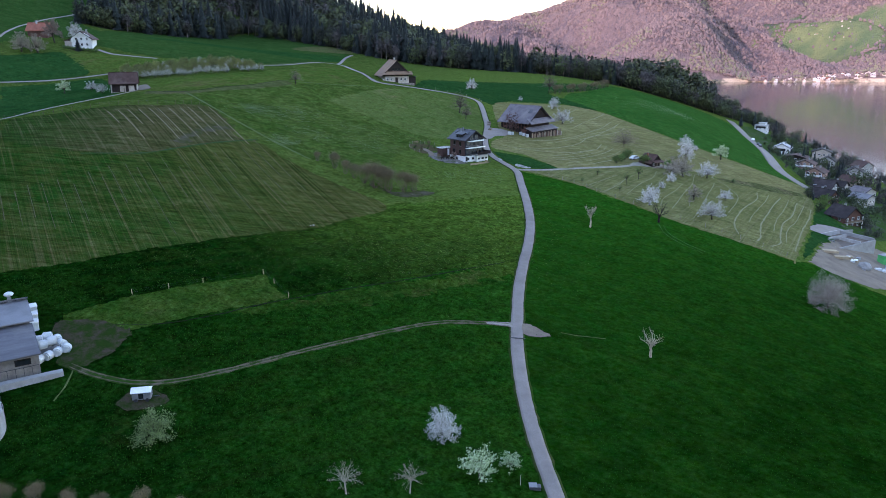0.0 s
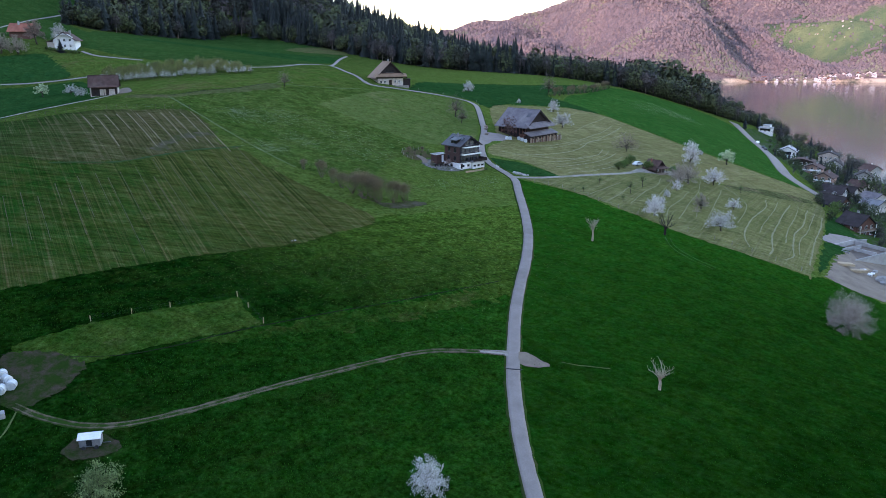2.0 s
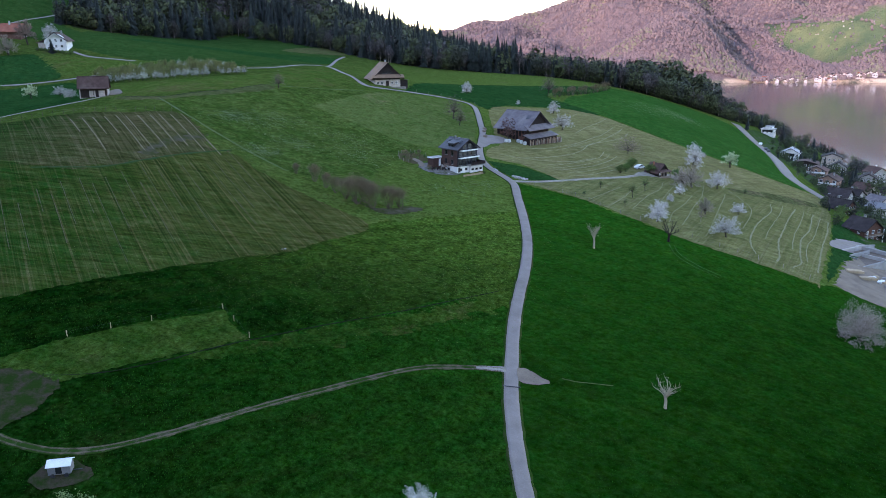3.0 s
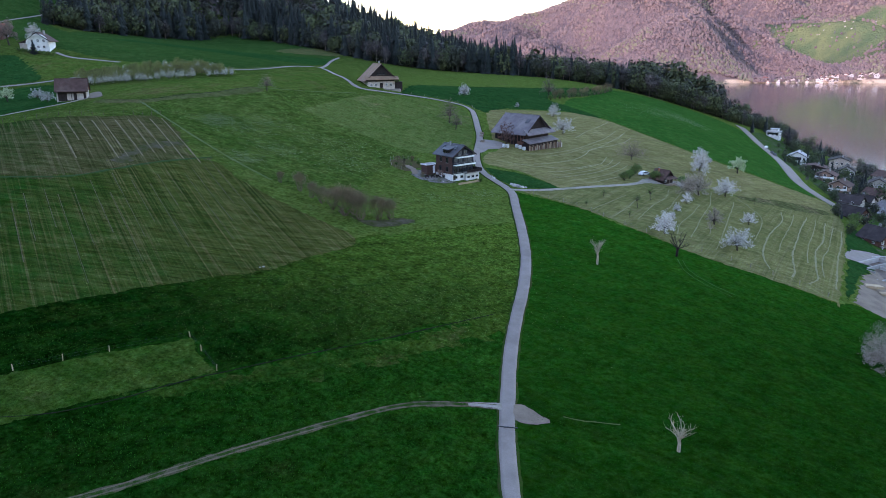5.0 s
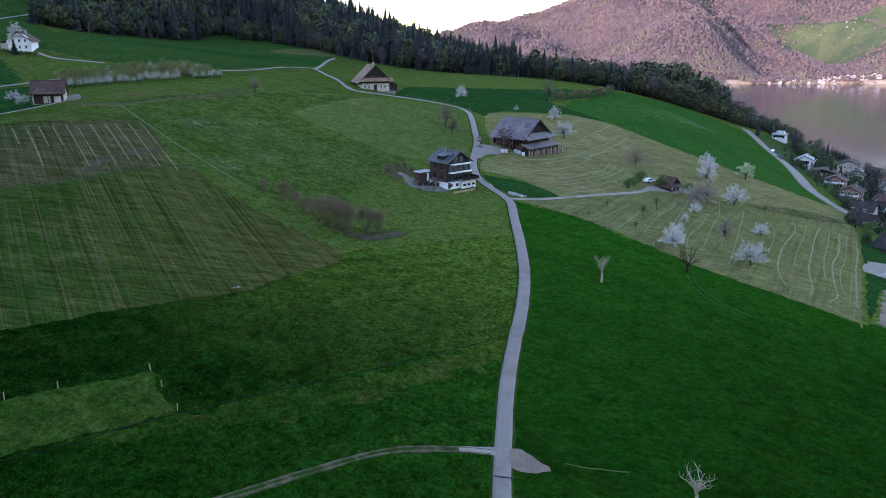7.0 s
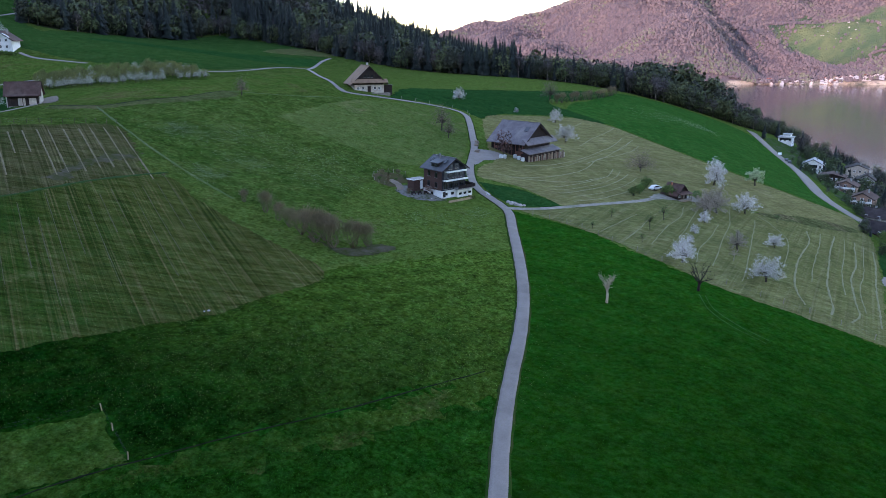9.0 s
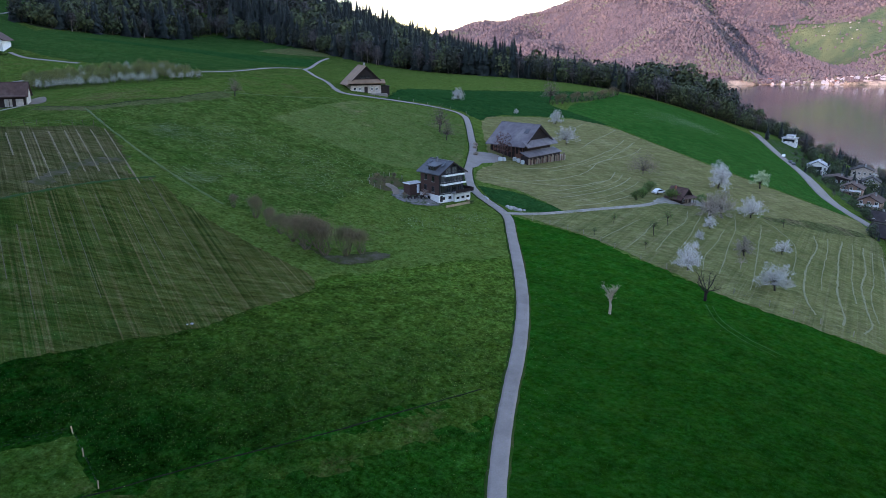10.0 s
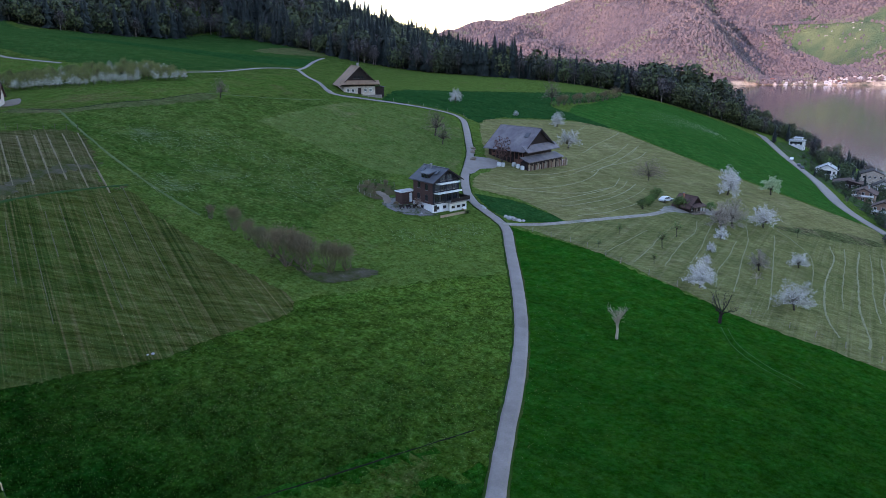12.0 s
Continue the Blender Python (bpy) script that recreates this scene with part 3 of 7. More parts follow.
# ---- ways ----
M["rut"] = patchy("rut", (0.072, 0.058, 0.038), (0.165, 0.135, 0.096), (0.016, 0.032, 0.009), (0.04, 0.05, 0.02), 0.54, 0.1)
M["track_grass"] = patchy("track_grass", (0.05, 0.046, 0.028), (0.11, 0.095, 0.06), (0.010, 0.036, 0.006), (0.03, 0.055, 0.013), 0.46)
M["verge"] = patchy("verge", (0.03, 0.036, 0.014), (0.06, 0.058, 0.028), (0.008, 0.036, 0.005), (0.02, 0.055, 0.009), 0.47, 0.12)
MAIN = [(15.6, 66), (15.2, 76), (14.7, 84), (14.1, 89.5), (13.5, 95.6), (13.1, 101), (12.9, 107), (12.9, 113.2), (13.1, 120), (13.7, 127.5), (14.5, 135), (15.8, 145.5),
        (18, 158), (20.3, 169.5), (22.4, 184), (23.3, 196.5), (23.7, 210), (23.9, 224), (24.1, 236), (22.6, 242.3), (19.8, 248.7), (17.3, 254.8), (15.7, 263),
        (15.5, 275), (16.8, 288), (17.8, 300), (17.6, 317.4), (17.2, 334.5), (16.1, 345), (12.2, 350.6), (2.8, 350.7), (-9, 347.2), (-18, 344), (-29, 341.5),
        (-33.3, 347.6), (-38.5, 362), (-46.5, 380), (-55, 412), (-61.5, 438), (-65.5, 430), (-67, 405), (-72.1, 367), (-83, 351.6), (-104, 345), (-130, 338), (-141, 330), (-152, 322),
        (-163, 315), (-172, 310), (-182, 303), (-205, 290)]
ribbon("road_verge", MAIN[:34], 3.0, 0.085, M["verge"], "dry trodden verge along the road", "verge", 0.22)
ribbon("road_farm", MAIN[:35], 2.3, 0.10, M["asphalt"], "narrow grey asphalt farm road over the hill")
ribbon("road_upper", MAIN[34:], 1.6, 0.09, M["asphalt"], "narrow pale lane along the upper meadows")
ribbon("road_wood", [(-60, 430), (-62, 450), (-65, 490), (-66, 515), (-64.6, 540)], 1.8, 0.09, M["asphalt"], "pale lane climbing to the wood")
ribbon("road_branch", [(23.5, 240), (28.8, 240.8), (33, 242), (41.8, 246.6), (54.7, 254.9), (63.7, 261.8), (70.5, 269), (77.9, 274), (86, 277)], 1.7, 0.11, M["track"],
       "gravel lane to the cabin among the fruit trees")
ribbon("track_stable", [(12.4, 129), (8, 128.9), (1.6, 128.1), (-2.8, 126.6), (-8.5, 123.4), (-18, 117.6), (-26.5, 112.1), (-34.6, 106.9), (-42, 103.3), (-47.8, 102.6), (-53.5, 103.8), (-60, 106.3)], 1.3, 0.09, M["track_grass"], "grassy middle of the track across the meadow", "track", 0.5)
for off in (-0.42, 0.42):
    ribbon("track_rut", [(12.4, 129 + off), (8, 128.9 + off), (1.6, 128.1 + off), (-2.8, 126.6 + off), (-8.5 - 0.2 * off, 123.4 + off), (-18, 117.6 + off), (-26.5, 112.1 + off), (-34.6, 106.9 + off), (-42, 103.3 + off), (-47.8, 102.6 + off), (-53.5, 103.8 + off), (-58.3, 105.8 + off)], 0.23, 0.125, M["rut"], "pale worn wheel rut of the meadow track", "track", 0.9, 2)
field("pad_junction", [(12.8, 130), (12.9, 128.3), (10.5, 128.4), (8, 128.5), (8, 129.3), (10.5, 129.6)], 0.135, M["track"], "pale concrete end of the track at the road", "track", 1.0, 0.2)
ribbon("road_village", [(201, 522), (199, 502), (196, 478), (190.5, 446), (179, 409), (169, 380), (160, 352), (157.5, 338), (158.5, 326), (162, 312)], 6.4, 0.10, M["asphalt"],
       "grey asphalt village street along the meadow")
ribbon("path_shed", [(-150, 214), (-138.5, 232.4), (-136.2, 244.8), (-132.6, 256.4), (-125.8, 267.3), (-119.6, 275.5), (-115.5, 284)], 1.2, 0.09, M["track"], "pale path leading to the shed", "path")
field("field_gardens", [(168, 306), (166, 325), (170, 352), (178, 385), (186, 418), (194, 452), (200, 482), (206, 512), (225, 530), (250, 520), (252, 470), (240, 420), (226, 380), (214, 340), (200, 310), (186, 290), (164, 262), (150, 254), (146, 262), (152, 282)], 0.06, M["garden_soil"], "village gardens with lawns, drives and bare beds", "garden", 3.0, 1.0)
ribbon("path_hill", [(-213, 368), (-217, 380), (-224, 402), (-240, 446), (-249.6, 484), (-251.3, 528)], 1.3, 0.09, M["asphalt"], "pale lane looping up the hillside", "path")
ribbon("path_farm", [(-167, 369.5), (-160.8, 365.1), (-156, 363.2), (-147.6, 362.1), (-135, 360)], 1.5, 0.09, M["asphalt"], "pale drive of the farmhouse", "path")
field("apron_barn", [(17, 296.5), (20.7, 297.5), (25, 297.5), (27, 294), (24.5, 288.2), (20.2, 285), (17, 279)], 0.13, M["asphalt"], "asphalt yard beside the barn", "yard", 2.0, 0.3)
field("apron_shed", [(-117.5, 283), (-120, 292), (-117, 297), (-111.5, 285)], 0.13, M["gravel"], "pale gravel yard behind the shed", "yard", 2.0, 0.3)
field("apron_cabin", [(68, 268.5), (74, 276.5), (86, 281.5), (90, 277), (82, 273.5), (74, 269.5)], 0.13, M["track"], "gravel yard in front of the cabin", "yard", 2.0, 0.4)
field("pad_gravel", [(14.9, 130.2), (16.6, 130), (19, 127.8), (19.9, 126.4), (16.7, 125.9), (14.7, 126.6)], 0.13, M["gravel"], "patch of spilled gravel at the road's edge", "gravel", 1.0, 0.4)

# ---- plants ----
def tube(V, F, a, b, ra, rb, n=5):
    """A tapered round stick from a to b."""
    d = (b - a).normalized()
    u = d.cross(Vector((0.3, 0.1, 1)) if abs(d.z) < 0.95 else Vector((1, 0, 0))).normalized()
    w = d.cross(u)
    k = len(V)
    for c, r in ((a, ra), (b, rb)):
        for i in range(n):
            t = 2 * math.pi * i / n
            V.append(c + u * (math.cos(t) * r) + w * (math.sin(t) * r))
    for i in range(n):
        j = (i + 1) % n
        F.append((k + i, k + j, k + n + j, k + n + i))


def grow(rng, V, F, tips, p, d, length, r, depth, spread=0.75, up=0.15, forks=(2, 4), stub=0.0):
    """Limbs that fork and thin out; tips collects the ends."""
    bends = 3 if depth > 1 else 2
    for k in range(bends):
        d = (d + Vector((rng.uniform(-1, 1), rng.uniform(-1, 1), rng.uniform(-0.6, 1) * 0.7 + up)) * 0.22).normalized()
        q = p + d * (length / bends)
        r2 = r * 0.86
        tube(V, F, p, q, r, r2, 6 if r > 0.08 else 4 if r > 0.03 else 3)
        p, r = q, r2
        if depth <= 2:
            tips.append(p.copy())
    if depth == 0:
        tips.append(p)
        return
    for _ in range(rng.randint(*forks)):
        if rng.random() < stub:
            continue
        turn = Vector((rng.uniform(-1, 1), rng.uniform(-1, 1), rng.uniform(-0.5, 0.8)))
        grow(rng, V, F, tips, p, (d * (1 - spread * 0.5) + turn * spread + Vector((0, 0, up))).normalized(), length * rng.uniform(0.6, 0.85), r * rng.uniform(0.55, 0.75),
             depth - 1, spread, up, forks, stub)


def petals(rng, tips, count, size, cloud):
    """Small tilted leaves scattered round the tips of the limbs."""
    V, F = [], []
    for _ in range(count):
        c = rng.choice(tips) + Vector((rng.gauss(0, cloud), rng.gauss(0, cloud), rng.gauss(0, cloud * 0.8)))
        a = Vector((rng.uniform(-1, 1), rng.uniform(-1, 1), rng.uniform(-1, 1))).normalized()
        b = a.orthogonal().normalized()
        w = a.cross(b)
        s = size * rng.uniform(0.6, 1.4)
        k = len(V)
        V += [c + b * s, c + w * s * 0.7 + a * s * 0.25, c - b * s, c - w * s * 0.7 + a * s * 0.25]
        F += [(k, k + 1, k + 2), (k, k + 2, k + 3)]
    return V, F


def sprays(rng, V, F, tips, top, height, width, r, count, low):
    """A crown of limbs that fan out evenly to a rounded outline, each with side twigs; tips follow the outer wood."""
    for i in range(count):
        a = i * 2.4 + rng.uniform(-0.35, 0.35)
        e = low + (1 - low) * ((i + 0.5) / count) + rng.uniform(-0.08, 0.08)
        e = max(-0.4, min(0.99, e))
        flat = math.sqrt(1 - e * e)
        far = rng.uniform(0.72, 1.04)
        end = top + Vector((math.cos(a) * flat * width / 2, math.sin(a) * flat * width / 2, e * (height - top.z))) * far
        last, rad = top - Vector((0, 0, rng.uniform(0, 0.12) * top.z)), r * rng.uniform(0.3, 0.5)
        for k in range(1, 5):
            u = k / 4
            q = top.lerp(end, u) + Vector((rng.uniform(-1, 1), rng.uniform(-1, 1), rng.uniform(-0.6, 1))) * 0.03 * width + Vector((0, 0, 0.05 * height * math.sin(3.14 * u)))
            tube(V, F, last, q, rad, rad * 0.7, 5 if k < 2 else 4 if k < 3 else 3)
            if k > 1:
                tips += [last.lerp(q, 0.5), q.copy()]
            for _ in range(3 if k > 1 else 1):
                d = ((q - top).normalized() + Vector((rng.uniform(-1, 1), rng.uniform(-1, 1), rng.uniform(-0.6, 0.9)))).normalized()
                tip = q + d * width * rng.uniform(0.07, 0.17)
                tube(V, F, q, tip, rad * 0.4, rad * 0.15, 3)
                tips += [q.lerp(tip, 0.5), tip]
            last, rad = q, rad * 0.7


def tree(name, seed, height, width, leaf_mat, bark_mat, label, leaves=900, size=0.16, cloud=0.45, trunk=0.14, girth=0.04, depth=3, spread=0.8, up=0.15,
         forks=(2, 4), stub=0.0, category="tree", stems=1, low=-0.12, limbs=22):
    """A tree or bush on an Empty: trunk with limbs, and a crown of many small leaves."""
    rng = random.Random(seed)
    V, F, tips = [], [], []
    r = height * girth
    if stems == 1:
        top = Vector((rng.uniform(-0.05, 0.05) * height, rng.uniform(-0.05, 0.05) * height, height * (trunk + 0.16)))
        tube(V, F, Vector((0, 0, -0.3)), top, r * 1.2, r * 0.8, 7)
        sprays(rng, V, F, tips, top, height, width, r, limbs, low)
        cloud *= 0.55
    else:
        for s in range(stems):
            lean = Vector((rng.uniform(-0.8, 0.8), rng.uniform(-0.8, 0.8), 1)).normalized()
            base = Vector((rng.uniform(-0.3, 0.3), rng.uniform(-0.3, 0.3), -0.2))
            top = base + lean * (height * trunk + 0.3)
            tube(V, F, base, top, r * 1.35, r, 7)
            tips += [base.lerp(top, u) + lean * height * u * 0.3 for u in (0.5, 1.0, 1.4)]
            for _ in range(2):
                a = rng.uniform(0, 6.28)
                turn = Vector((math.cos(a), math.sin(a), rng.uniform(0.05, 1.1))).normalized()
                grow(rng, V, F, tips, top, turn, height * 0.3, r * 0.7, depth, spread, up, forks, stub)
        hi = max(v.z for v in V)
        across = max(max(abs(v.x), abs(v.y)) for v in V)
        fx, fz = (width / 2 - cloud * 0.7) / across, (height - cloud * 0.5) / hi
        for v in V:
            v.x, v.y, v.z = v.x * fx, v.y * fx, (v.z * fz if v.z > 0 else v.z)
        tips = [Vector((p.x * fx, p.y * fx, p.z * fz)) for p in tips]
    ob = tagged(new(name), label, category)
    t = new("trunk", shell("trunk", V, F, bark_mat))
    t.parent = ob
    if leaf_mat:
        c = new("crown", shell("crown", *petals(rng, tips, leaves, size, cloud), leaf_mat, False))
        c.parent = ob
    return ob


def put(ob, x, y, turn=0, scale=1.0, sink=0.0):
    ob.matrix_world = Matrix.LocRotScale((x, y, land1(x, y) - sink), Euler((0, 0, radians(turn))), (scale, scale, scale))
    return ob


def again(ob, x, y, turn=0, scale=1.0, stretch=1.0):
    c = copy_thing(ob, pose(x, y, land1(x, y), 0, 0, turn))
    c.scale = (scale, scale, scale * stretch)
    return c


def conifer_arrays(seed, h, r, tiers, per):
    rng = random.Random(seed)
    V, F = [], []
    for k in range(tiers):
        u = k / (tiers - 1)
        z = h * (0.10 + 0.88 * u)
        rr = r * (1 - u) ** 0.75 * rng.uniform(0.7, 1.2) + 0.12
        n = max(4, round(per * (1 - 0.5 * u)))
        t0 = rng.uniform(0, 6)
        for i in range(n):
            t = t0 + 2 * math.pi * i / n + rng.uniform(-0.2, 0.2)
            q = rr * rng.uniform(0.75, 1.2)
            ca, sa = math.cos(t), math.sin(t)
            wd = q * 0.42
            drop = h * 0.05 + q * rng.uniform(0.15, 0.4)
            j = len(V)
            V += [(0, 0, z + h * 0.045), (ca * q * 0.6 - sa * wd, sa * q * 0.6 + ca * wd, z - drop * 0.7), (ca * q, sa * q, z - drop), (ca * q * 0.6 + sa * wd, sa * q * 0.6 - ca * wd, z - drop * 0.7)]
            F += [(j, j + 1, j + 2), (j, j + 2, j + 3)]
    return V, F


def conifer(name, seed, h, r, label, mat=None, tiers=26, per=10):
    ob = tagged(new(name), label, "tree")
    V, F = [], []
    tube(V, F, Vector((0, 0, -0.4)), Vector((0, 0, h * 0.93)), h * 0.016, 0.03, 6)
    t = new("trunk", shell("trunk", V, F, M["bark"]))
    t.parent = ob
    c = new("crown", shell("crown", *conifer_arrays(seed, h, r, tiers, per), mat or M["needle"], False))
    c.parent = ob
    return ob


def clump_arrays(seed, h, w, count, size):
    """Crown of a far broadleaf tree: tilted leaf clumps over an uneven dome, on a stem."""
    rng = random.Random(seed)
    V, F = [], []
    lobes = [(rng.uniform(-0.3, 0.3) * w, rng.uniform(-0.3, 0.3) * w, h * rng.uniform(0.28, 0.8), w * rng.uniform(0.26, 0.40)) for _ in range(9)]
    for _ in range(count):
        x, y, z, r = rng.choice(lobes)
        a = Vector((rng.gauss(0, 1), rng.gauss(0, 1), rng.gauss(0.3, 1))).normalized()
        c = Vector((x, y, z)) + Vector((a.x * r, a.y * r, a.z * r * 1.15))
        b = (a.orthogonal().normalized() + a * rng.uniform(-0.5, 0.5)).normalized()
        d = a.cross(b)
        s = size * rng.uniform(0.6, 1.5)
        k = len(V)
        V += [c + b * s, c + d * s * 0.8, c - b * s, c - d * s * 0.8]
        F += [(k, k + 1, k + 2, k + 3)]
    k = len(V)
    g = w * 0.03
    V += [Vector((g, 0, 0)), Vector((-g, g, 0)), Vector((-g, -g, 0)), Vector((0, 0, h * 0.7))]
    F += [(k, k + 1, k + 3), (k + 1, k + 2, k + 3), (k + 2, k, k + 3)]
    return [tuple(v) for v in V], F


def joined(name, makers, places, mats, label, category, rng):
    """Many far trees as one mesh: places are (x, y, kind, scale)."""
    allV, allF, allM, at = [], [], [], 0
    packs = [(np.array(v, float), f) for v, f in makers]
    px = np.array([(p[0], p[1]) for p in places])
    pz = land(px[:, 0], px[:, 1])
    for (x, y, kind, s), z in zip(places, pz):
        v, f = packs[kind]
        t = rng.uniform(0, 6.28)
        c, sn = math.cos(t) * s, math.sin(t) * s
        w = np.stack([v[:, 0] * c - v[:, 1] * sn + x, v[:, 0] * sn + v[:, 1] * c + y, v[:, 2] * s * rng.uniform(0.9, 1.15) + z - 0.3], 1)
        allV.append(w)
        allF += [tuple(i + at for i in q) for q in f]
        allM += [kind] * len(f)
        at += len(v)
    me = shell(name, np.vstack(allV), allF, mats, False)
    me.polygons.foreach_set("material_index", allM)
    return tagged(new(name, me), label, category, kind="stuff")

# ---- the wood behind the meadows ----
def edge_y(x):
    """Foot of the wood: how far off it begins at x."""
    return float(np.interp(x, (-420, -262, -235, -213, -161, -125, -99, -65, -41, 0, 60, 110, 140, 170, 205, 240, 300), (430, 470, 505, 515, 622, 622, 602, 562, 547, 540, 535, 522, 518, 520, 530, 560, 600)))


wood_rng = random.Random(11)
spruce = [conifer("spruce", 21 + k, h, r, "dark green spruce at the edge of the wood") for k, (h, r) in enumerate(((24, 4.2), (19, 3.8), (27, 4.6)))]
clump_kinds = [clump_arrays(31, 17, 11, 620, 0.6), clump_arrays(32, 14, 10, 560, 0.55), clump_arrays(33, 16, 9, 560, 0.42)]


def far_tree(name, arrays, mat, label):
    ob = tagged(new(name), label, "tree")
    V, F = arrays
    c = new("crown", shell("crown", V, F, mat, False))
    c.parent = ob
    V2, F2 = [], []
    tube(V2, F2, Vector((0, 0, -0.4)), Vector((0.2, 0.1, max(v[2] for v in V) * 0.6)), 0.28, 0.12, 6)
    t = new("trunk", shell("trunk", V2, F2, M["grey_bark"] if mat is M["wood_bare"] else M["bark"]))
    t.parent = ob
    return ob


beech = [far_tree("beech", clump_kinds[0], M["wood_leaf"], "broadleaf tree in first dull green leaf"),
         far_tree("beech", clump_kinds[1], M["edge_leaf"], "broadleaf tree in fresh yellow-green leaf"),
         far_tree("beech", clump_kinds[2], M["wood_bare"], "still leafless grey-brown broadleaf tree")]
kinds = spruce + beech
for ob in kinds:
    tagged(ob, group="trees along the edge of the wood")
placed = set()
for x in np.arange(-238, 262, 4.2):
    for row in range(2):
        xx = x + wood_rng.uniform(-1.6, 1.6)
        yy = edge_y(xx) + row * 6 + wood_rng.uniform(0, 4)
        leafy = 0.6 if -45 < xx < 25 else 0.7 if 60 < xx < 125 else 0.5 if xx < -45 else 0.93 if xx > 125 else 0.25
        k = wood_rng.choice((3, 4, 5, 5) if -45 < xx < 25 else (3, 4, 4, 5)) if wood_rng.random() < leafy else wood_rng.choice((0, 1, 2))
        s = wood_rng.uniform(0.7, 1.05) * (0.7 if xx > 198 else 1.0) * (0.7 if k < 3 and xx > 55 else 1.0)
        if k in placed:
            again(kinds[k], xx, yy, wood_rng.uniform(0, 360), s)
        else:
            placed.add(k)
            put(kinds[k], xx, yy, 0, s)
for k, ob in enumerate(kinds):
    if k not in placed:
        put(ob, -120 + 9 * k, edge_y(-120 + 9 * k) + 8, 0, 0.9)
places = []
far_makers = [conifer_arrays(41, 23, 4.6, 16, 7), conifer_arrays(42, 18, 4.2, 15, 7), clump_arrays(43, 16, 10, 170, 0.85), clump_arrays(44, 16, 10, 170, 0.85), clump_arrays(45, 15, 9, 160, 0.75)]
while len(places) < 4400:
    x, y = wood_rng.uniform(-430, 330), wood_rng.uniform(430, 960)
    if y < edge_y(x) + 9 or x < -0.455 * y or (x > 200 and y > 760) or y > 960 - max(0, x) * 0.7 or (x > 150 and y < edge_y(x) + 26 and wood_rng.random() < 0.5):
        continue
    patch_of = noise.noise(Vector((x / 60, y / 60, 3))) + 0.5 * noise.noise(Vector((x / 22, y / 22, 8)))
    kind = wood_rng.choice((0, 0, 1)) if patch_of > 0.08 and (x < 55 or wood_rng.random() < 0.45) else wood_rng.choice((2, 2, 3, 3, 4))
    tall = 1 + 0.28 * math.exp(-((x + 95) / 95) ** 2) + 0.55 * math.exp(-((x - 168) / 38) ** 2)
    places.append((x, y, kind, wood_rng.uniform(0.72, 1.12) * tall * (0.7 if x > 200 else 1) * (0.8 if kind < 2 and x > 55 else 1)))
joined("wood", far_makers, places, [M["needle"], M["needle"], M["wood_leaf"], M["edge_leaf"], M["wood_bare"]], "dark mixed wood of spruce and spring beech on the hill", "wood", wood_rng)

# ---- woods of the far shore ----
def dome_arrays(seed, h, w):
    """Crown of a very far tree: a small uneven dome of few faces."""
    rng = random.Random(seed)
    V, F = [], []
    for z, r in ((0.05, 0.36), (0.42, 0.5), (0.78, 0.34)):
        V += [(math.cos(1.047 * i + z) * w * r * rng.uniform(0.8, 1.15), math.sin(1.047 * i + z) * w * r * rng.uniform(0.8, 1.15), h * (z + rng.uniform(-0.07, 0.07))) for i in range(6)]
    V.append((0, 0, h))
    for k in (0, 6):
        F += [(k + i, k + (i + 1) % 6, k + 6 + (i + 1) % 6, k + 6 + i) for i in range(6)]
    return V, F + [(12 + i, 12 + (i + 1) % 6, 18) for i in range(6)]


# spruce lifted from dark green to pale lavender, haze painted into the colour
M["hazy_spruce"] = leaf("hazy_spruce", (0.115, 0.098, 0.115), (0.085, 0.076, 0.096))
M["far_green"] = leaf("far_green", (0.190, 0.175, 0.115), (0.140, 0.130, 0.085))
far_rng = random.Random(5)
far_places = []
while len(far_places) < 40000:
    y = 2206 + 2000 * far_rng.random() ** 1.35
    x = far_rng.uniform(0.0, 0.66) * y
    up = (y - 2190) / 2050
    open_field = ((x - 1400) / 330) ** 2 + ((y - 2600 - 0.25 * (x - 1400)) / 210) ** 2 < 0.85 + 0.6 * noise.noise(Vector((x / 150, y / 150, 1)))
    if open_field and far_rng.random() < 0.88 or noise.noise(Vector((x / 210, y / 210, 7))) > 0.56 and far_rng.random() < 0.85 or y < 2225 and far_rng.random() < 0.3:
        continue
    region = noise.noise(Vector((x / 190, y / 260, 4))) + 0.5 * noise.noise(Vector((x / 60, y / 80, 9)))
    kind = 1 if region > 0.16 and far_rng.random() < 0.7 else 2 if region < -0.24 and far_rng.random() < 0.5 else far_rng.choice((0, 0, 0, 0, 0, 0, 0, 0, 1))
    far_places.append((x, y, kind, far_rng.uniform(0.5, 0.95) * (1 + up * 0.5)))
joined("far_wood", [dome_arrays(51, 11, 11), conifer_arrays(52, 19, 3.6, 5, 5), dome_arrays(53, 10, 10)], far_places, [M["far_wood"], M["hazy_spruce"], M["far_green"]], "brown spring woods on the sunlit far shore, haze put into their colour", "wood", far_rng)

# ---- buildings ----
M["brown_shingle"] = surface("brown_shingle", (0.060, 0.034, 0.030), (0.095, 0.055, 0.047), 1.5, 0.85, 0, 0.02, 12, (1, 1, 4))
M["barn_wood"] = surface("barn_wood", (0.018, 0.013, 0.013), (0.04, 0.029, 0.028), 1.2, 0.9, 0, 0.02, 10, (4, 4, 0.6))
M["village_plaster"] = surface("village_plaster", (0.31, 0.295, 0.285), (0.46, 0.44, 0.43), 0.6, 0.9, 0, 0.005, 15, None, 0.15, (0.34, 0.32, 0.30))
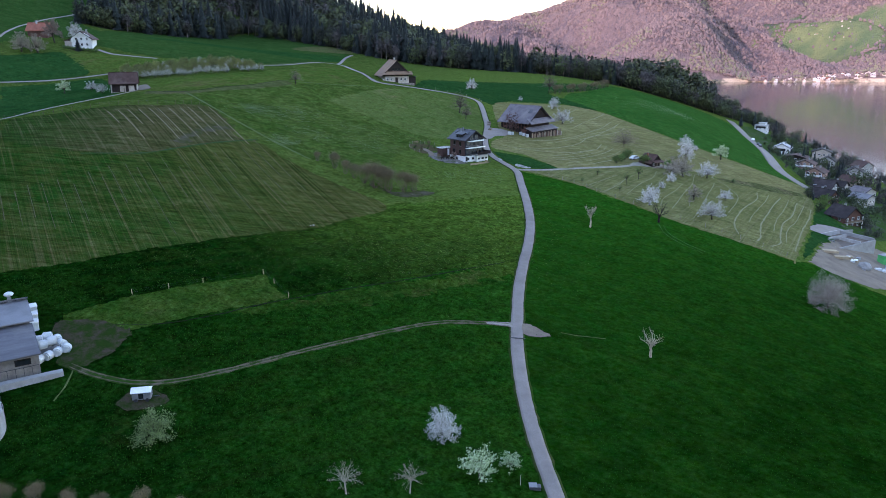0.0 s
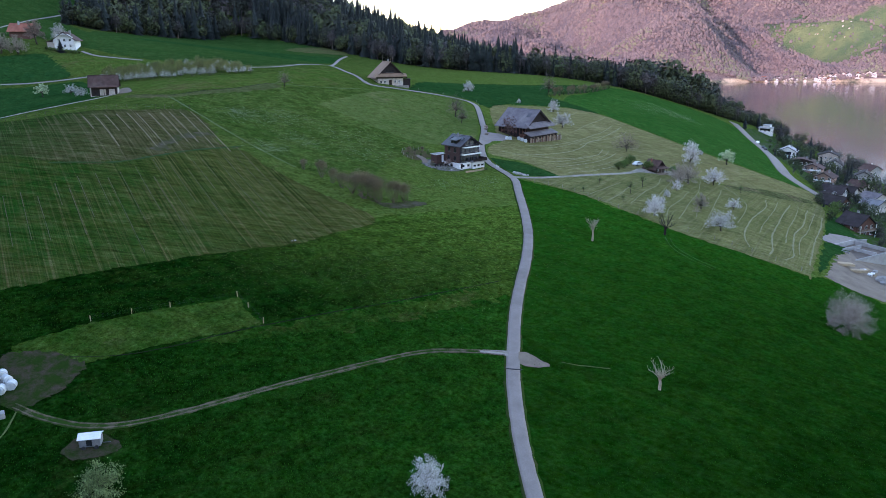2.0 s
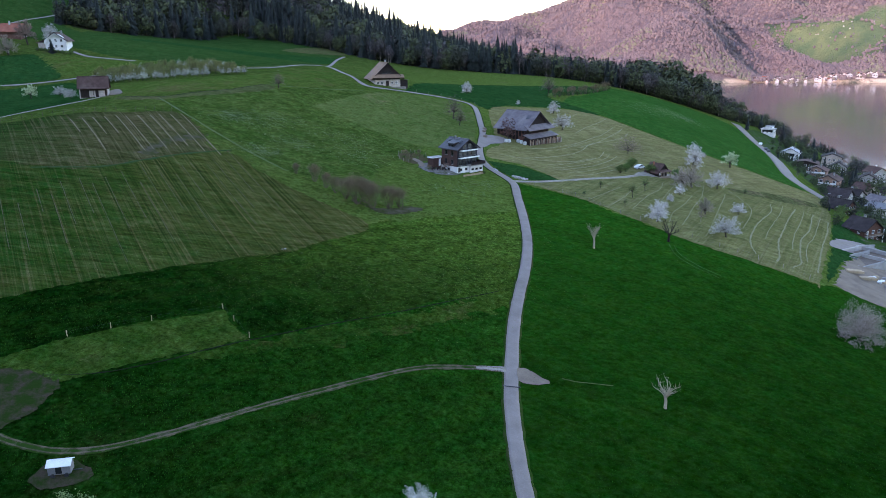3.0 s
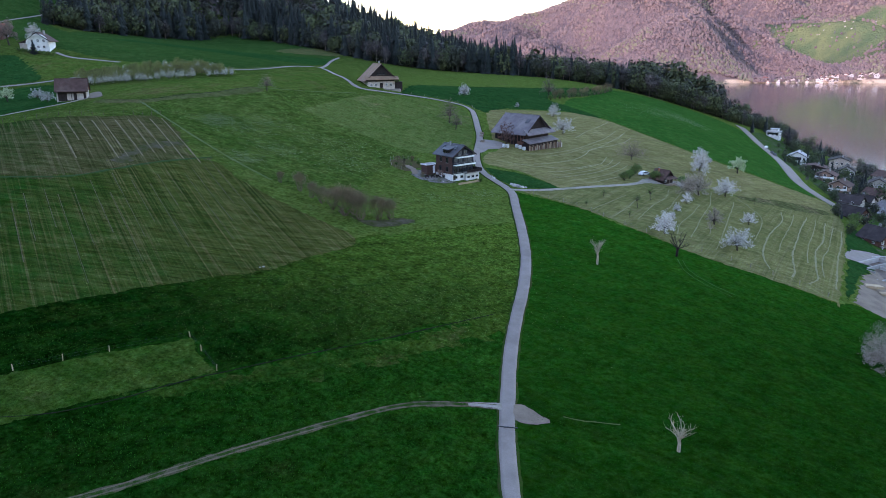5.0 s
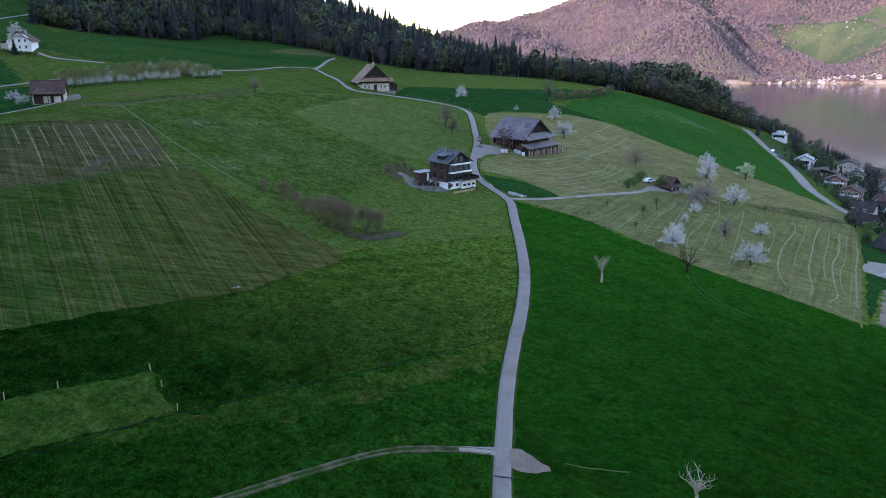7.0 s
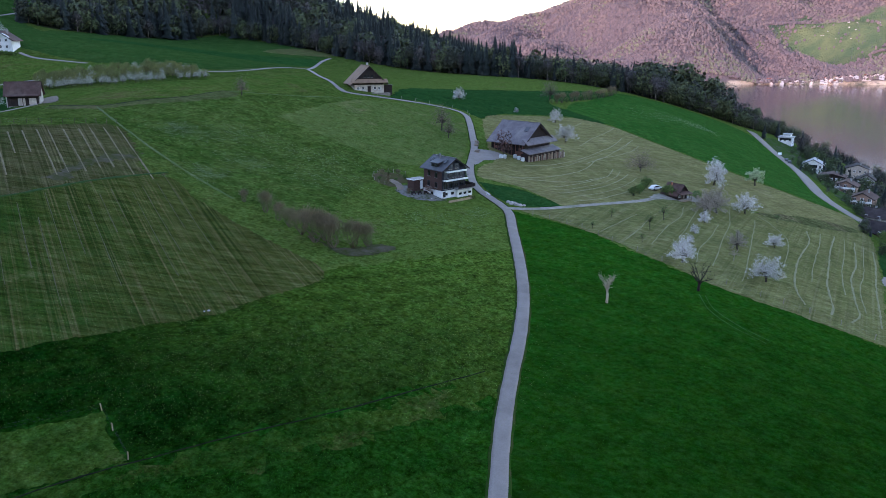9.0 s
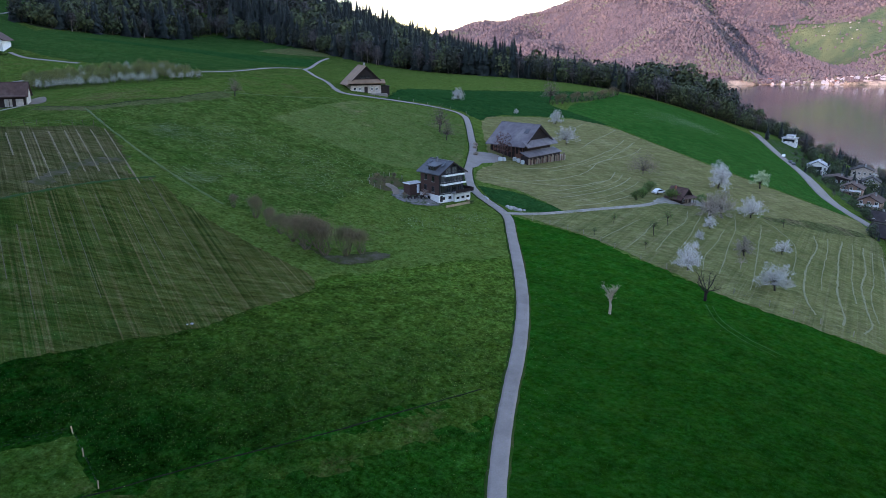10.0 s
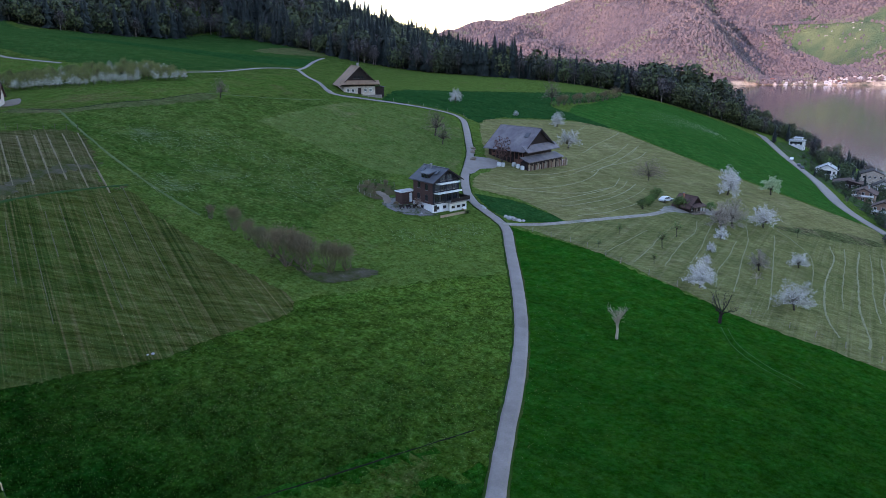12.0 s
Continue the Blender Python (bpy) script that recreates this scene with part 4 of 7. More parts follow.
M["dark_tile"] = surface("dark_tile", (0.030, 0.024, 0.025), (0.058, 0.046, 0.047), 0.6, 0.8, 0, 0.03, 7, None, 0.2, (0.08, 0.066, 0.062))
M["black_boards"] = surface("black_boards", (0.014, 0.015, 0.020), (0.028, 0.029, 0.037), 1.2, 0.85, 0, 0.02, 10, (4, 4, 0.6))
M["dark_wood"] = surface("dark_wood", (0.022, 0.017, 0.017), (0.048, 0.036, 0.034), 1.2, 0.85, 0, 0.02, 10, (4, 4, 0.6))
M["old_wood"] = surface("old_wood", (0.14, 0.10, 0.075), (0.28, 0.22, 0.17), 1.0, 0.9, 0, 0.02, 9, (4, 4, 0.5), 0.35, (0.36, 0.33, 0.29))
M["red_wood"] = surface("red_wood", (0.10, 0.05, 0.04), (0.17, 0.09, 0.07), 1.0, 0.85, 0, 0.02, 9, (4, 4, 0.5), 0.15)
M["plaster"] = surface("plaster", (0.62, 0.62, 0.62), (0.80, 0.80, 0.80), 0.6, 0.9, 0, 0.005, 15, None, 0.06, (0.52, 0.51, 0.49))
M["pale_wall"] = surface("pale_wall", (0.36, 0.30, 0.26), (0.56, 0.50, 0.45), 0.8, 0.9, 0, 0.01, 12, None, 0.1, (0.26, 0.22, 0.19))
M["slate"] = surface("slate", (0.05, 0.05, 0.058), (0.09, 0.09, 0.10), 0.8, 0.55, 0, 0.01, 8, (1, 1, 1), 0.1)
M["grey_tile"] = surface("grey_tile", (0.125, 0.108, 0.118), (0.20, 0.178, 0.19), 0.5, 0.8, 0, 0.03, 7, None, 0.1, (0.28, 0.25, 0.24))
M["brown_tile"] = surface("brown_tile", (0.065, 0.038, 0.033), (0.115, 0.068, 0.058), 0.6, 0.8, 0, 0.03, 7, None, 0.15, (0.14, 0.10, 0.085))
M["red_tile"] = surface("red_tile", (0.22, 0.075, 0.05), (0.34, 0.13, 0.09), 0.6, 0.8, 0, 0.03, 7, None, 0.1)
M["tan_tile"] = surface("tan_tile", (0.20, 0.13, 0.088), (0.32, 0.215, 0.15), 0.5, 0.85, 0, 0.03, 7, None, 0.05, (0.20, 0.15, 0.12))
M["stable_roof"] = surface("stable_roof", (0.075, 0.073, 0.085), (0.14, 0.136, 0.152), 0.35, 0.75, 0, 0.03, 6, (0.3, 2, 1), 0.1, (0.18, 0.17, 0.175))
M["stable_wall"] = surface("stable_wall", (0.16, 0.14, 0.125), (0.27, 0.24, 0.22), 0.8, 0.9, 0, 0.01, 12, None, 0.1, (0.12, 0.105, 0.095))
M["pale_roof"] = surface("pale_roof", (0.34, 0.34, 0.34), (0.46, 0.46, 0.47), 0.6, 0.8, 0, 0.02, 7, None, 0.05, (0.26, 0.26, 0.26))
M["salmon_wall"] = surface("salmon_wall", (0.25, 0.155, 0.125), (0.36, 0.235, 0.19), 0.8, 0.9, 0, 0.01, 12, None, 0.15, (0.20, 0.14, 0.12))
M["concrete"] = surface("concrete", (0.24, 0.23, 0.225), (0.36, 0.35, 0.345), 0.5, 0.9, 0, 0.01, 10, None, 0.1, (0.26, 0.25, 0.24))
M["sheet_metal"] = surface("sheet_metal", (0.16, 0.158, 0.17), (0.24, 0.236, 0.25), 0.5, 0.55, 0.2, 0.005, 6, None, 0.1, (0.24, 0.24, 0.26))
M["white_paint"] = surface("white_paint", (0.70, 0.70, 0.70), (0.82, 0.82, 0.82), 0.7, 0.6, 0, 0.003, 10, None, 0.05)
M["foil"] = surface("foil", (0.42, 0.44, 0.45), (0.62, 0.64, 0.65), 1.2, 0.35, 0, 0.03, 5, None, 0.08)
M["stone"] = surface("stone", (0.26, 0.25, 0.24), (0.46, 0.44, 0.42), 1.0, 0.9, 0, 0.03, 8, None, 0.2)
M["planks"] = surface("planks", (0.32, 0.24, 0.15), (0.46, 0.36, 0.24), 1.0, 0.8, 0, 0.01, 8, (4, 4, 0.6), 0.2)
M["green_sheet"] = surface("green_sheet", (0.05, 0.36, 0.10), (0.09, 0.46, 0.15), 0.6, 0.5, 0, 0.005, 6)
M["blue_sheet"] = surface("blue_sheet", (0.20, 0.36, 0.60), (0.30, 0.46, 0.68), 0.6, 0.5, 0, 0.005, 6)
M["rail"] = surface("rail", (0.03, 0.03, 0.035), (0.06, 0.06, 0.065), 2, 0.5, 0.3, 0.003, 10)


def window_glass():
    m, n, links, b = blank("window_glass")
    b.inputs["Base Color"].default_value = (0.015, 0.018, 0.022, 1)
    b.inputs["Roughness"].default_value = 0.06
    b.inputs["Specular IOR Level"].default_value = 0.6
    return m


M["glass"] = window_glass()


def slab(bm, x0, x1, y0, y1, z0, z1):
    v = [bm.verts.new((x, y, z)) for z in (z0, z1) for x, y in ((x0, y0), (x1, y0), (x1, y1), (x0, y1))]
    for q in ((3, 2, 1, 0), (4, 5, 6, 7), (0, 1, 5, 4), (1, 2, 6, 5), (2, 3, 7, 6), (3, 0, 4, 7)):
        bm.faces.new([v[i] for i in q])
    return bm


def prism(bm, profile, lo, hi, axis="y"):
    """profile: corners (a, z), drawn counter-clockwise from the front, pulled from lo to hi along the axis."""
    def at(a, z, d):
        return (a, d, z) if axis == "y" else (d, a, z)
    f = [bm.verts.new(at(a, z, lo)) for a, z in profile]
    k = [bm.verts.new(at(a, z, hi)) for a, z in profile]
    n = len(profile)
    bm.faces.new(f)
    bm.faces.new(k[::-1])
    for i in range(n):
        j = (i + 1) % n
        bm.faces.new((f[j], f[i], k[i], k[j]))
    bmesh.ops.recalc_face_normals(bm, faces=bm.faces[:])
    return bm


def part(name, bm, mat, parent, label="", bevel=0.0):
    if bevel:
        bmesh.ops.bevel(bm, geom=bm.edges[:], offset=bevel, segments=1, affect="EDGES")
    me = bpy.data.meshes.new(name)
    bm.to_mesh(me)
    bm.free()
    me.materials.append(mat)
    ob = new(name, me)
    ob.parent = parent
    if label:
        ob["label"] = label
    return ob


def block(name, dims, mat, parent, label="", bevel=0.0):
    return part(name, slab(bmesh.new(), *dims), mat, parent, label, bevel)


def stand(name, x, y, turn, label, category, z=None, group=""):
    """An Empty on the land at x, y, turned by so many degrees: the root of a thing."""
    ob = tagged(new(name), label, category, group)
    ob.matrix_world = pose(x, y, land1(x, y) if z is None else z, 0, 0, turn)
    return ob


def window(parent, face, a, z, w, h, size, frame_mat=None, deep=0.05):
    """A window with frame, sill and pane on a face of a body of that size (width, length)."""
    W_, L_ = size
    bm, pane, sill = bmesh.new(), bmesh.new(), bmesh.new()

    def put_box(b, u0, u1, z0, z1, d0, d1):
        if face == "front":
            slab(b, u0, u1, -d1, -d0, z0, z1)
        elif face == "back":
            slab(b, u0, u1, L_ + d0, L_ + d1, z0, z1)
        elif face == "left":
            slab(b, -d1, -d0, u0, u1, z0, z1)
        else:
            slab(b, W_ + d0, W_ + d1, u0, u1, z0, z1)
    t = 0.09
    for box in ((a, a + w, z, z + t), (a, a + w, z + h - t, z + h), (a, a + t, z + t, z + h - t), (a + w - t, a + w, z + t, z + h - t), (a + w / 2 - 0.03, a + w / 2 + 0.03, z + t, z + h - t)):
        put_box(bm, *box, -0.02, deep)
    put_box(pane, a + t, a + w - t, z + t, z + h - t, -0.03, deep - 0.03)
    put_box(sill, a - 0.06, a + w + 0.06, z - 0.07, z - 0.003, -0.02, deep + 0.06)
    win = part("window", bm, frame_mat or M["white_paint"], parent)
    part("pane", pane, M["glass"], win, "dark window pane")
    part("sill", sill, M["concrete"], win)
    return win


def gable_roof(parent, w, l, eave, ridge, mat, side=0.7, end=0.7, thick=0.22, name="roof", fascia=None, x0=0.0, y0=0.0):
    """Two sloping slabs with a ridge cap and barge boards."""
    half = w / 2
    fall = (ridge - eave) / half
    lo = eave - fall * side
    for sgn in (-1, 1):
        c = x0 + half
        prof = [(c, ridge), (c + sgn * (half + side), lo), (c + sgn * (half + side), lo + thick), (c, ridge + thick * 1.15)]
        part(name, prism(bmesh.new(), prof if sgn < 0 else prof[::-1], y0 - end, y0 + l + end), mat, parent)
        edge = [(c + sgn * 0.02, ridge - 0.12), (c + sgn * (half + side), lo - 0.12), (c + sgn * (half + side), lo + thick * 0.9), (c + sgn * 0.02, ridge + thick)]
        for yy in (y0 - end - 0.06, y0 + l + end + 0.003):
            part("barge_board", prism(bmesh.new(), edge, yy, yy + 0.057), fascia or M["dark_wood"], parent)
    block("ridge_cap", (x0 + half - 0.16, x0 + half + 0.16, y0 - end - 0.02, y0 + l + end + 0.02, ridge + thick * 0.9, ridge + thick + 0.14), mat, parent)


def chimney(parent, x, y, z0, z1, mat=None, s=0.35):
    c = block("chimney", (x - s, x + s, y - s, y + s, z0, z1), mat or M["concrete"], parent)
    block("cap", (x - s - 0.08, x + s + 0.08, y - s - 0.08, y + s + 0.08, z1 + 0.002, z1 + 0.12), M["slate"], c)


def gable_body(w, eave, ridge, l, y0=0.0, x0=0.0, base=-1.5):
    return prism(bmesh.new(), [(x0, base), (x0 + w, base), (x0 + w, eave), (x0 + w / 2, ridge), (x0, eave)], y0, y0 + l)


def chalet():
    """The dark shingled house on its white basement, with balconies, deck, dormer and flat-roofed annex."""
    w, l, base, eave, ridge = 8.3, 7.2, 1.9, 7.4, 9.9
    h = stand("house", 7.1, 243.4, 41, "dark brown shingled house with white basement and two white balconies", "house", land1(9, 249) - 0.3)
    block("basement", (-0.06, w + 0.06, -0.06, l + 0.06, -2.5, base), M["plaster"], h, "white rendered basement")
    part("wall", prism(bmesh.new(), [(0, base), (w, base), (w, eave), (w / 2, ridge), (0, eave)], 0, l), M["brown_shingle"], h)
    part("gable_cladding", prism(bmesh.new(), [(0.05, base), (w - 0.05, base), (w - 0.05, eave), (w / 2, ridge - 0.1), (0.05, eave)], -0.10, -0.003), M["black_boards"], h, "bluish-black board gable")
    gable_roof(h, w, l, eave, ridge, M["slate"], 0.6, 1.0)
    size = (w, l)
    for a in (0.7, 2.5, 4.4, 6.2):
        window(h, "front", a, base + 3.15, 1.5, 2.0, size, M["rail"], 0.14)
    for a in (0.5, 2.3, 4.2, 6.2):
        window(h, "front", a, base + 0.35, 1.5, 2.05, size, M["rail"], 0.14)
    for a in (2.3, 4.4):
        window(h, "front", a, eave - 0.1, 1.5, 1.4, size, M["rail"], 0.14)
    for a in (1.0, 3.2):
        window(h, "front", a, 0.6, 1.0, 0.7, size, M["rail"], 0.10)
    for a, z in ((1.7, base + 0.6), (1.7, base + 3.2), (4.5, base + 3.4), (4.7, base + 0.7)):
        window(h, "left", a, z, 1.0, 1.5, size, M["rail"])
    window(h, "left", 3.2, 0.5, 1.1, 0.8, size, M["rail"], 0.10)
    # balconies across the gable
    for k, (z, x0, x1) in enumerate(((base + 2.75, 0.3, w - 0.3), (eave - 0.55, 0.9, w - 0.9))):
        b = block("balcony", (x0, x1, -1.5, -0.11, z - 0.16, z), M["white_paint"], h, "white balcony slab")
        block("parapet", (x0, x1, -1.5, -1.42, z + 0.003, z + 0.24), M["white_paint"], b)
        rail = bmesh.new()
        slab(rail, x0, x1, -1.49, -1.43, z + 0.92, z + 0.98)
        for i in range(9):
            xx = x0 + 0.05 + (x1 - x0 - 0.1) * i / 8
            slab(rail, xx - 0.025, xx + 0.025, -1.49, -1.43, z + 0.245, z + 0.918)
        part("railing", rail, M["rail"], b, "dark metal railing")
    # raised deck round the right-hand corner, on a white wall
    deck = block("deck", (4.2, w + 2.0, -1.9, 3.4, base + 0.003, base + 0.22), M["concrete"], h, "raised terrace deck")
    block("deck_wall", (4.8, w + 1.7, -0.9, 3.2, -2.5, base - 0.003), M["plaster"], h, "white terrace wall")
    dr = bmesh.new()
    for z in (base + 0.55, base + 0.85, base + 1.12):
        slab(dr, 4.2, w + 2.0, -1.9, -1.84, z, z + 0.06)
        slab(dr, w + 1.94, w + 2.0, -1.83, 3.4, z, z + 0.06)
    for i in range(11):
        xx = 4.25 + i * (w - 2.35) / 10
        slab(dr, xx - 0.03, xx + 0.03, -1.9, -1.84, base + 0.225, base + 1.2)
    for i in range(7):
        yy = -1.8 + i * 0.85
        slab(dr, w + 1.94, w + 2.0, yy, yy + 0.06, base + 0.225, base + 1.2)
    slab(dr, 4.25, w + 1.9, -1.87, -1.85, base + 0.3, base + 1.1)
    slab(dr, w + 1.95, w + 1.97, -1.8, 3.35, base + 0.3, base + 1.1)
    part("railing", dr, M["barn_wood"], deck, "dark metal railing with solid panels")
    for xx in (5.2, 6.9, 8.6):
        win = block("window", (xx, xx + 1.0, -0.95, -0.88, 0.4, 1.0), M["rail"], h)
        block("pane", (xx + 0.08, xx + 0.92, -0.97, -0.953, 0.48, 0.92), M["glass"], win, "dark window pane")
    # dormer and roof lights on the slope towards the field
    d = part("dormer", prism(bmesh.new(), [(0.5, 7.0), (2.6, 7.0), (2.6, 9.35), (0.5, 8.9)], 1.9, 4.7), M["dark_wood"], h, "dark timber dormer")
    part("dormer_roof", prism(bmesh.new(), [(0.1, 8.83), (3.0, 9.45), (3.0, 9.62), (0.1, 9.0)], 1.6, 5.0), M["slate"], d)
    for yy in (2.2, 3.5):
        pn = block("window", (0.43, 0.497, yy, yy + 1.0, 7.7, 8.65), M["rail"], d)
        block("pane", (0.40, 0.427, yy + 0.08, yy + 0.92, 7.78, 8.57), M["glass"], pn, "dark window pane")
    for yy in (0.4, 5.6):
        part("roof_light", prism(bmesh.new(), [(1.6, 8.92), (2.8, 9.64), (2.75, 9.73), (1.55, 9.01)], yy, yy + 0.9), M["glass"], h, "glazed roof light")
    chimney(h, 3.4, 4.6, 9.0, 10.7, M["sheet_metal"], 0.2)
    an = block("annex", (-3.4, 0.8, 7.26, 9.9, -2.0, 4.1), M["brown_shingle"], h, "low flat-roofed annex")
    block("annex_roof", (-3.6, 0.9, 7.21, 10.1, 4.103, 4.3), M["white_paint"], an, "white roof edge")
    block("roof_deck", (-3.4, 0.8, 7.4, 9.9, 4.304, 4.35), M["stone"], an, "grey gravel roof covering")
    block("door", (-1.2, -0.4, 7.2, 7.257, 1.6, 3.8), M["white_paint"], an)
    window(h, "front", 0.4, 0.2, 0.9, 1.5, size, M["rail"], 0.10)
    return h


def barn():
    """The great farm barn: skirted gable, wide grey roof, boarded lean-to, cart doors."""
    b = stand("barn", 34.8, 290.5, 48, "large old timber barn with wide grey tiled roof and lean-to", "barn", land1(40, 300) - 0.6)
    w, l, eave, ridge = 14.5, 13.5, 6.6, 11.9
    x0, y0 = 1.6, 3.0
    part("wall", prism(bmesh.new(), [(x0, -2.5), (x0 + w, -2.5), (x0 + w, eave), (x0 + w / 2, ridge), (x0, eave)], y0, y0 + l), M["barn_wood"], b)
    gable_roof(b, w, l, eave, ridge, M["grey_tile"], 1.3, 1.1, 0.26, x0=x0, y0=y0)
    # skirt roof under the gable
    part("skirt_roof", prism(bmesh.new(), [(y0 - 2.3, 5.6), (y0 - 0.003, 7.3), (y0 - 0.003, 7.55), (y0 - 2.4, 5.8)], x0 - 1.2, x0 + w + 1.2, "x"), M["grey_tile"], b, "skirt roof below the gable")
    part("gable_panel", prism(bmesh.new(), [(x0 + 1.7, 7.6), (x0 + w - 1.7, 7.6), (x0 + w / 2, ridge - 0.35)], y0 - 0.12, y0 - 0.004), M["barn_wood"], b, "black gable boarding")
    # lean-to along the gable
    lw = 21.0
    part("lean_to_roof", prism(bmesh.new(), [(-0.5, 2.9), (y0 - 0.01, 4.1), (y0 - 0.01, 4.32), (-0.55, 3.1)], -0.4, lw - 3, "x"), M["grey_tile"], b, "lean-to roof of old tiles")
    block("lean_to_wall", (0, lw - 3.2, 0.05, y0 - 0.02, -2.5, 2.95), M["barn_wood"], b)
    for i in range(38):
        xx = 0.02 + i * 0.545
        if i % 7 == 5:
            continue
        block("board", (xx, xx + (0.46, 0.28, 0.38)[i % 3], -0.02 - 0.015 * (i % 3), 0.045, -1.6, 2.45 - 0.2 * (i % 4)), M["red_wood" if i % 4 == 2 else "old_wood"], b)
    block("sill_wall", (lw - 3.1, lw + 0.6, 0.4, y0 + 4, -2.5, 1.4), M["pale_wall"], b, "low pale yard wall")
    # long side towards the road
    for i in range(9):
        yy = y0 + 0.4 + i * 1.45
        block("post", (x0 - 0.16, x0 - 0.003, yy, yy + 0.2, -1.2, eave - 0.2), M["red_wood"], b)
    for k, (ya, yb, mat) in enumerate(((0.7, 3.2, "red_wood"), (3.5, 6.6, "barn_wood"), (6.9, 9.4, "barn_wood"), (9.7, 12.9, "barn_wood"))):
        block("door", (x0 - 0.1, x0 - 0.004, y0 + ya, y0 + yb, -0.4, 3.4), M[mat], b, "weathered board barn door")
    for ya in (1.2, 4.6, 8.0, 11.0):
        block("shutter", (x0 - 0.09, x0 - 0.004, y0 + ya, y0 + ya + 1.0, 3.7, 4.5), M["red_wood"], b)
    part("roof_light", prism(bmesh.new(), [(x0 + 3.6, 9.5), (x0 + 5.2, 10.67), (x0 + 5.14, 10.84), (x0 + 3.55, 9.7)], y0 + 1.4, y0 + 2.9), M["slate"], b, "dark patch in the roof")
    return b


def hill_barn():
    """The far farmhouse with a tan roof, skirted gable and pale stone ground floor."""
    w, l, eave, ridge = 11.5, 12.0, 4.2, 9.6
    b = stand("farmhouse", -27.0, 349.5, 20, "old farmhouse with tan tiled roof and pale stone ground floor", "farmhouse", land1(-21, 352) + 0.2)
    block("stone_floor", (-0.1, w + 0.1, -0.1, l, -2.5, 2.6), M["pale_wall"], b, "pale plastered ground floor")
    part("wall", prism(bmesh.new(), [(0, 2.6), (w, 2.6), (w, eave), (w / 2, ridge), (0, eave)], 0, l), M["dark_wood"], b)
    gable_roof(b, w, l, eave, ridge, M["tan_tile"], 1.7, 0.9, 0.24)
    part("skirt_roof", prism(bmesh.new(), [(-1.9, 3.3), (-0.003, 4.6), (-0.003, 4.82), (-2.0, 3.5)], -1.5, w + 1.5, "x"), M["tan_tile"], b, "skirt roof of tan tiles")
    size = (w, l)
    for a in (0.8, 2.6, 7.4, 9.3):
        window(b, "front", a, 0.7, 1.0, 1.1, size, None, 0.16)
    for a in (3.6, 5.0, 6.4):
        window(b, "front", a, 5.4, 0.9, 1.0, size, M["dark_wood"])
    block("door", (5.0, 6.3, -0.16, -0.103, -0.2, 2.1), M["dark_wood"], b)
    for a in (1.5, 4.5, 8.0):
        window(b, "left", a, 0.8, 1.0, 1.0, size, None, 0.16)
    block("terrace_wall", (3.0, w + 2.0, -2.6, -0.2, -3.0, -0.5), M["stable_wall"], b, "dry stone terrace wall")
    block("shed", (w + 0.2, w + 3.8, 1.0, 6.0, -2.5, 2.2), M["dark_wood"], b)
    part("shed_roof", prism(bmesh.new(), [(w + 0.12, 2.9), (w + 4.2, 2.15), (w + 4.2, 2.3), (w + 0.12, 3.05)], 0.6, 6.4), M["grey_tile"], b)
    chimney(b, w / 2 + 1.2, 7.5, 8.2, 10.8)
    return b


def field_shed():
    w, l, eave, ridge = 5.6, 9.2, 3.3, 6.4
    s = stand("field_shed", -115.2, 283.6, 108, "small field barn with red-brown roof and pale gable wall", "shed", land1(-120, 286))
    part("wall", gable_body(w, eave, ridge, l), M["pale_wall"], s)
    gable_roof(s, w, l, eave, ridge, M["brown_tile"], 0.8, 0.5)
    block("front_panel", (-0.09, -0.003, 0.3, l - 0.4, -0.5, 2.6), M["dark_wood"], s, "dark boarded front with openings")
    for a in (1.0, 4.0):
        block("door", (-0.16, -0.093, a, a + 2.0, -0.3, 1.9), M["pale_wall"], s)
    part("lean_to_roof", prism(bmesh.new(), [(-1.6, 2.5), (-0.1, 3.1), (-0.1, 3.22), (-1.65, 2.62)], 0.2, l - 0.2), M["brown_tile"], s)
    for yy in (0.4, 4.4, 8.4):
        block("post", (-1.5, -1.35, yy, yy + 0.15, -0.6, 2.55), M["dark_wood"], s)
    return s


def arch_house():
    """White farmhouse with an arched gable front."""
    w, l, eave, ridge = 9.0, 10.0, 4.2, 7.4
    h = stand("farmhouse", -178.6, 368.0, 12, "white farmhouse with round arched gable and brown roof", "farmhouse", land1(-175, 371))
    part("wall", gable_body(w, eave, ridge, l), M["plaster"], h)
    gable_roof(h, w, l, eave, ridge, M["brown_tile"], 1.0, 1.4)
    arc = [(w / 2 + 4.6 * math.cos(t), 2.6 + 4.3 * math.sin(t)) for t in np.linspace(0.0, math.pi, 15)]
    arc += [(w / 2 + 4.0 * math.cos(t), 2.6 + 3.7 * math.sin(t)) for t in np.linspace(math.pi, 0.0, 15)]
    part("arch", prism(bmesh.new(), arc, -1.4, -0.02), M["plaster"], h, "white arched eaves")
    for a in (1.6, 4.0, 6.4):
        for z in (0.8, 3.4):
            window(h, "front", a, z, 1.0, 1.2, (w, l))
    for a in (1.5, 5.0):
        window(h, "left", a, 1.0, 1.0, 1.2, (w, l))
    block("side_wing", (-3.6, -0.02, 2.0, 9.0, -1.5, 3.0), M["pale_wall"], h)
    part("wing_roof", prism(bmesh.new(), [(-4.1, 2.9), (-0.03, 4.4), (-0.03, 4.6), (-4.2, 3.1)], 1.5, 9.5), M["brown_tile"], h)
    chimney(h, 5.8, 6.0, 6.4, 8.4)
    return h


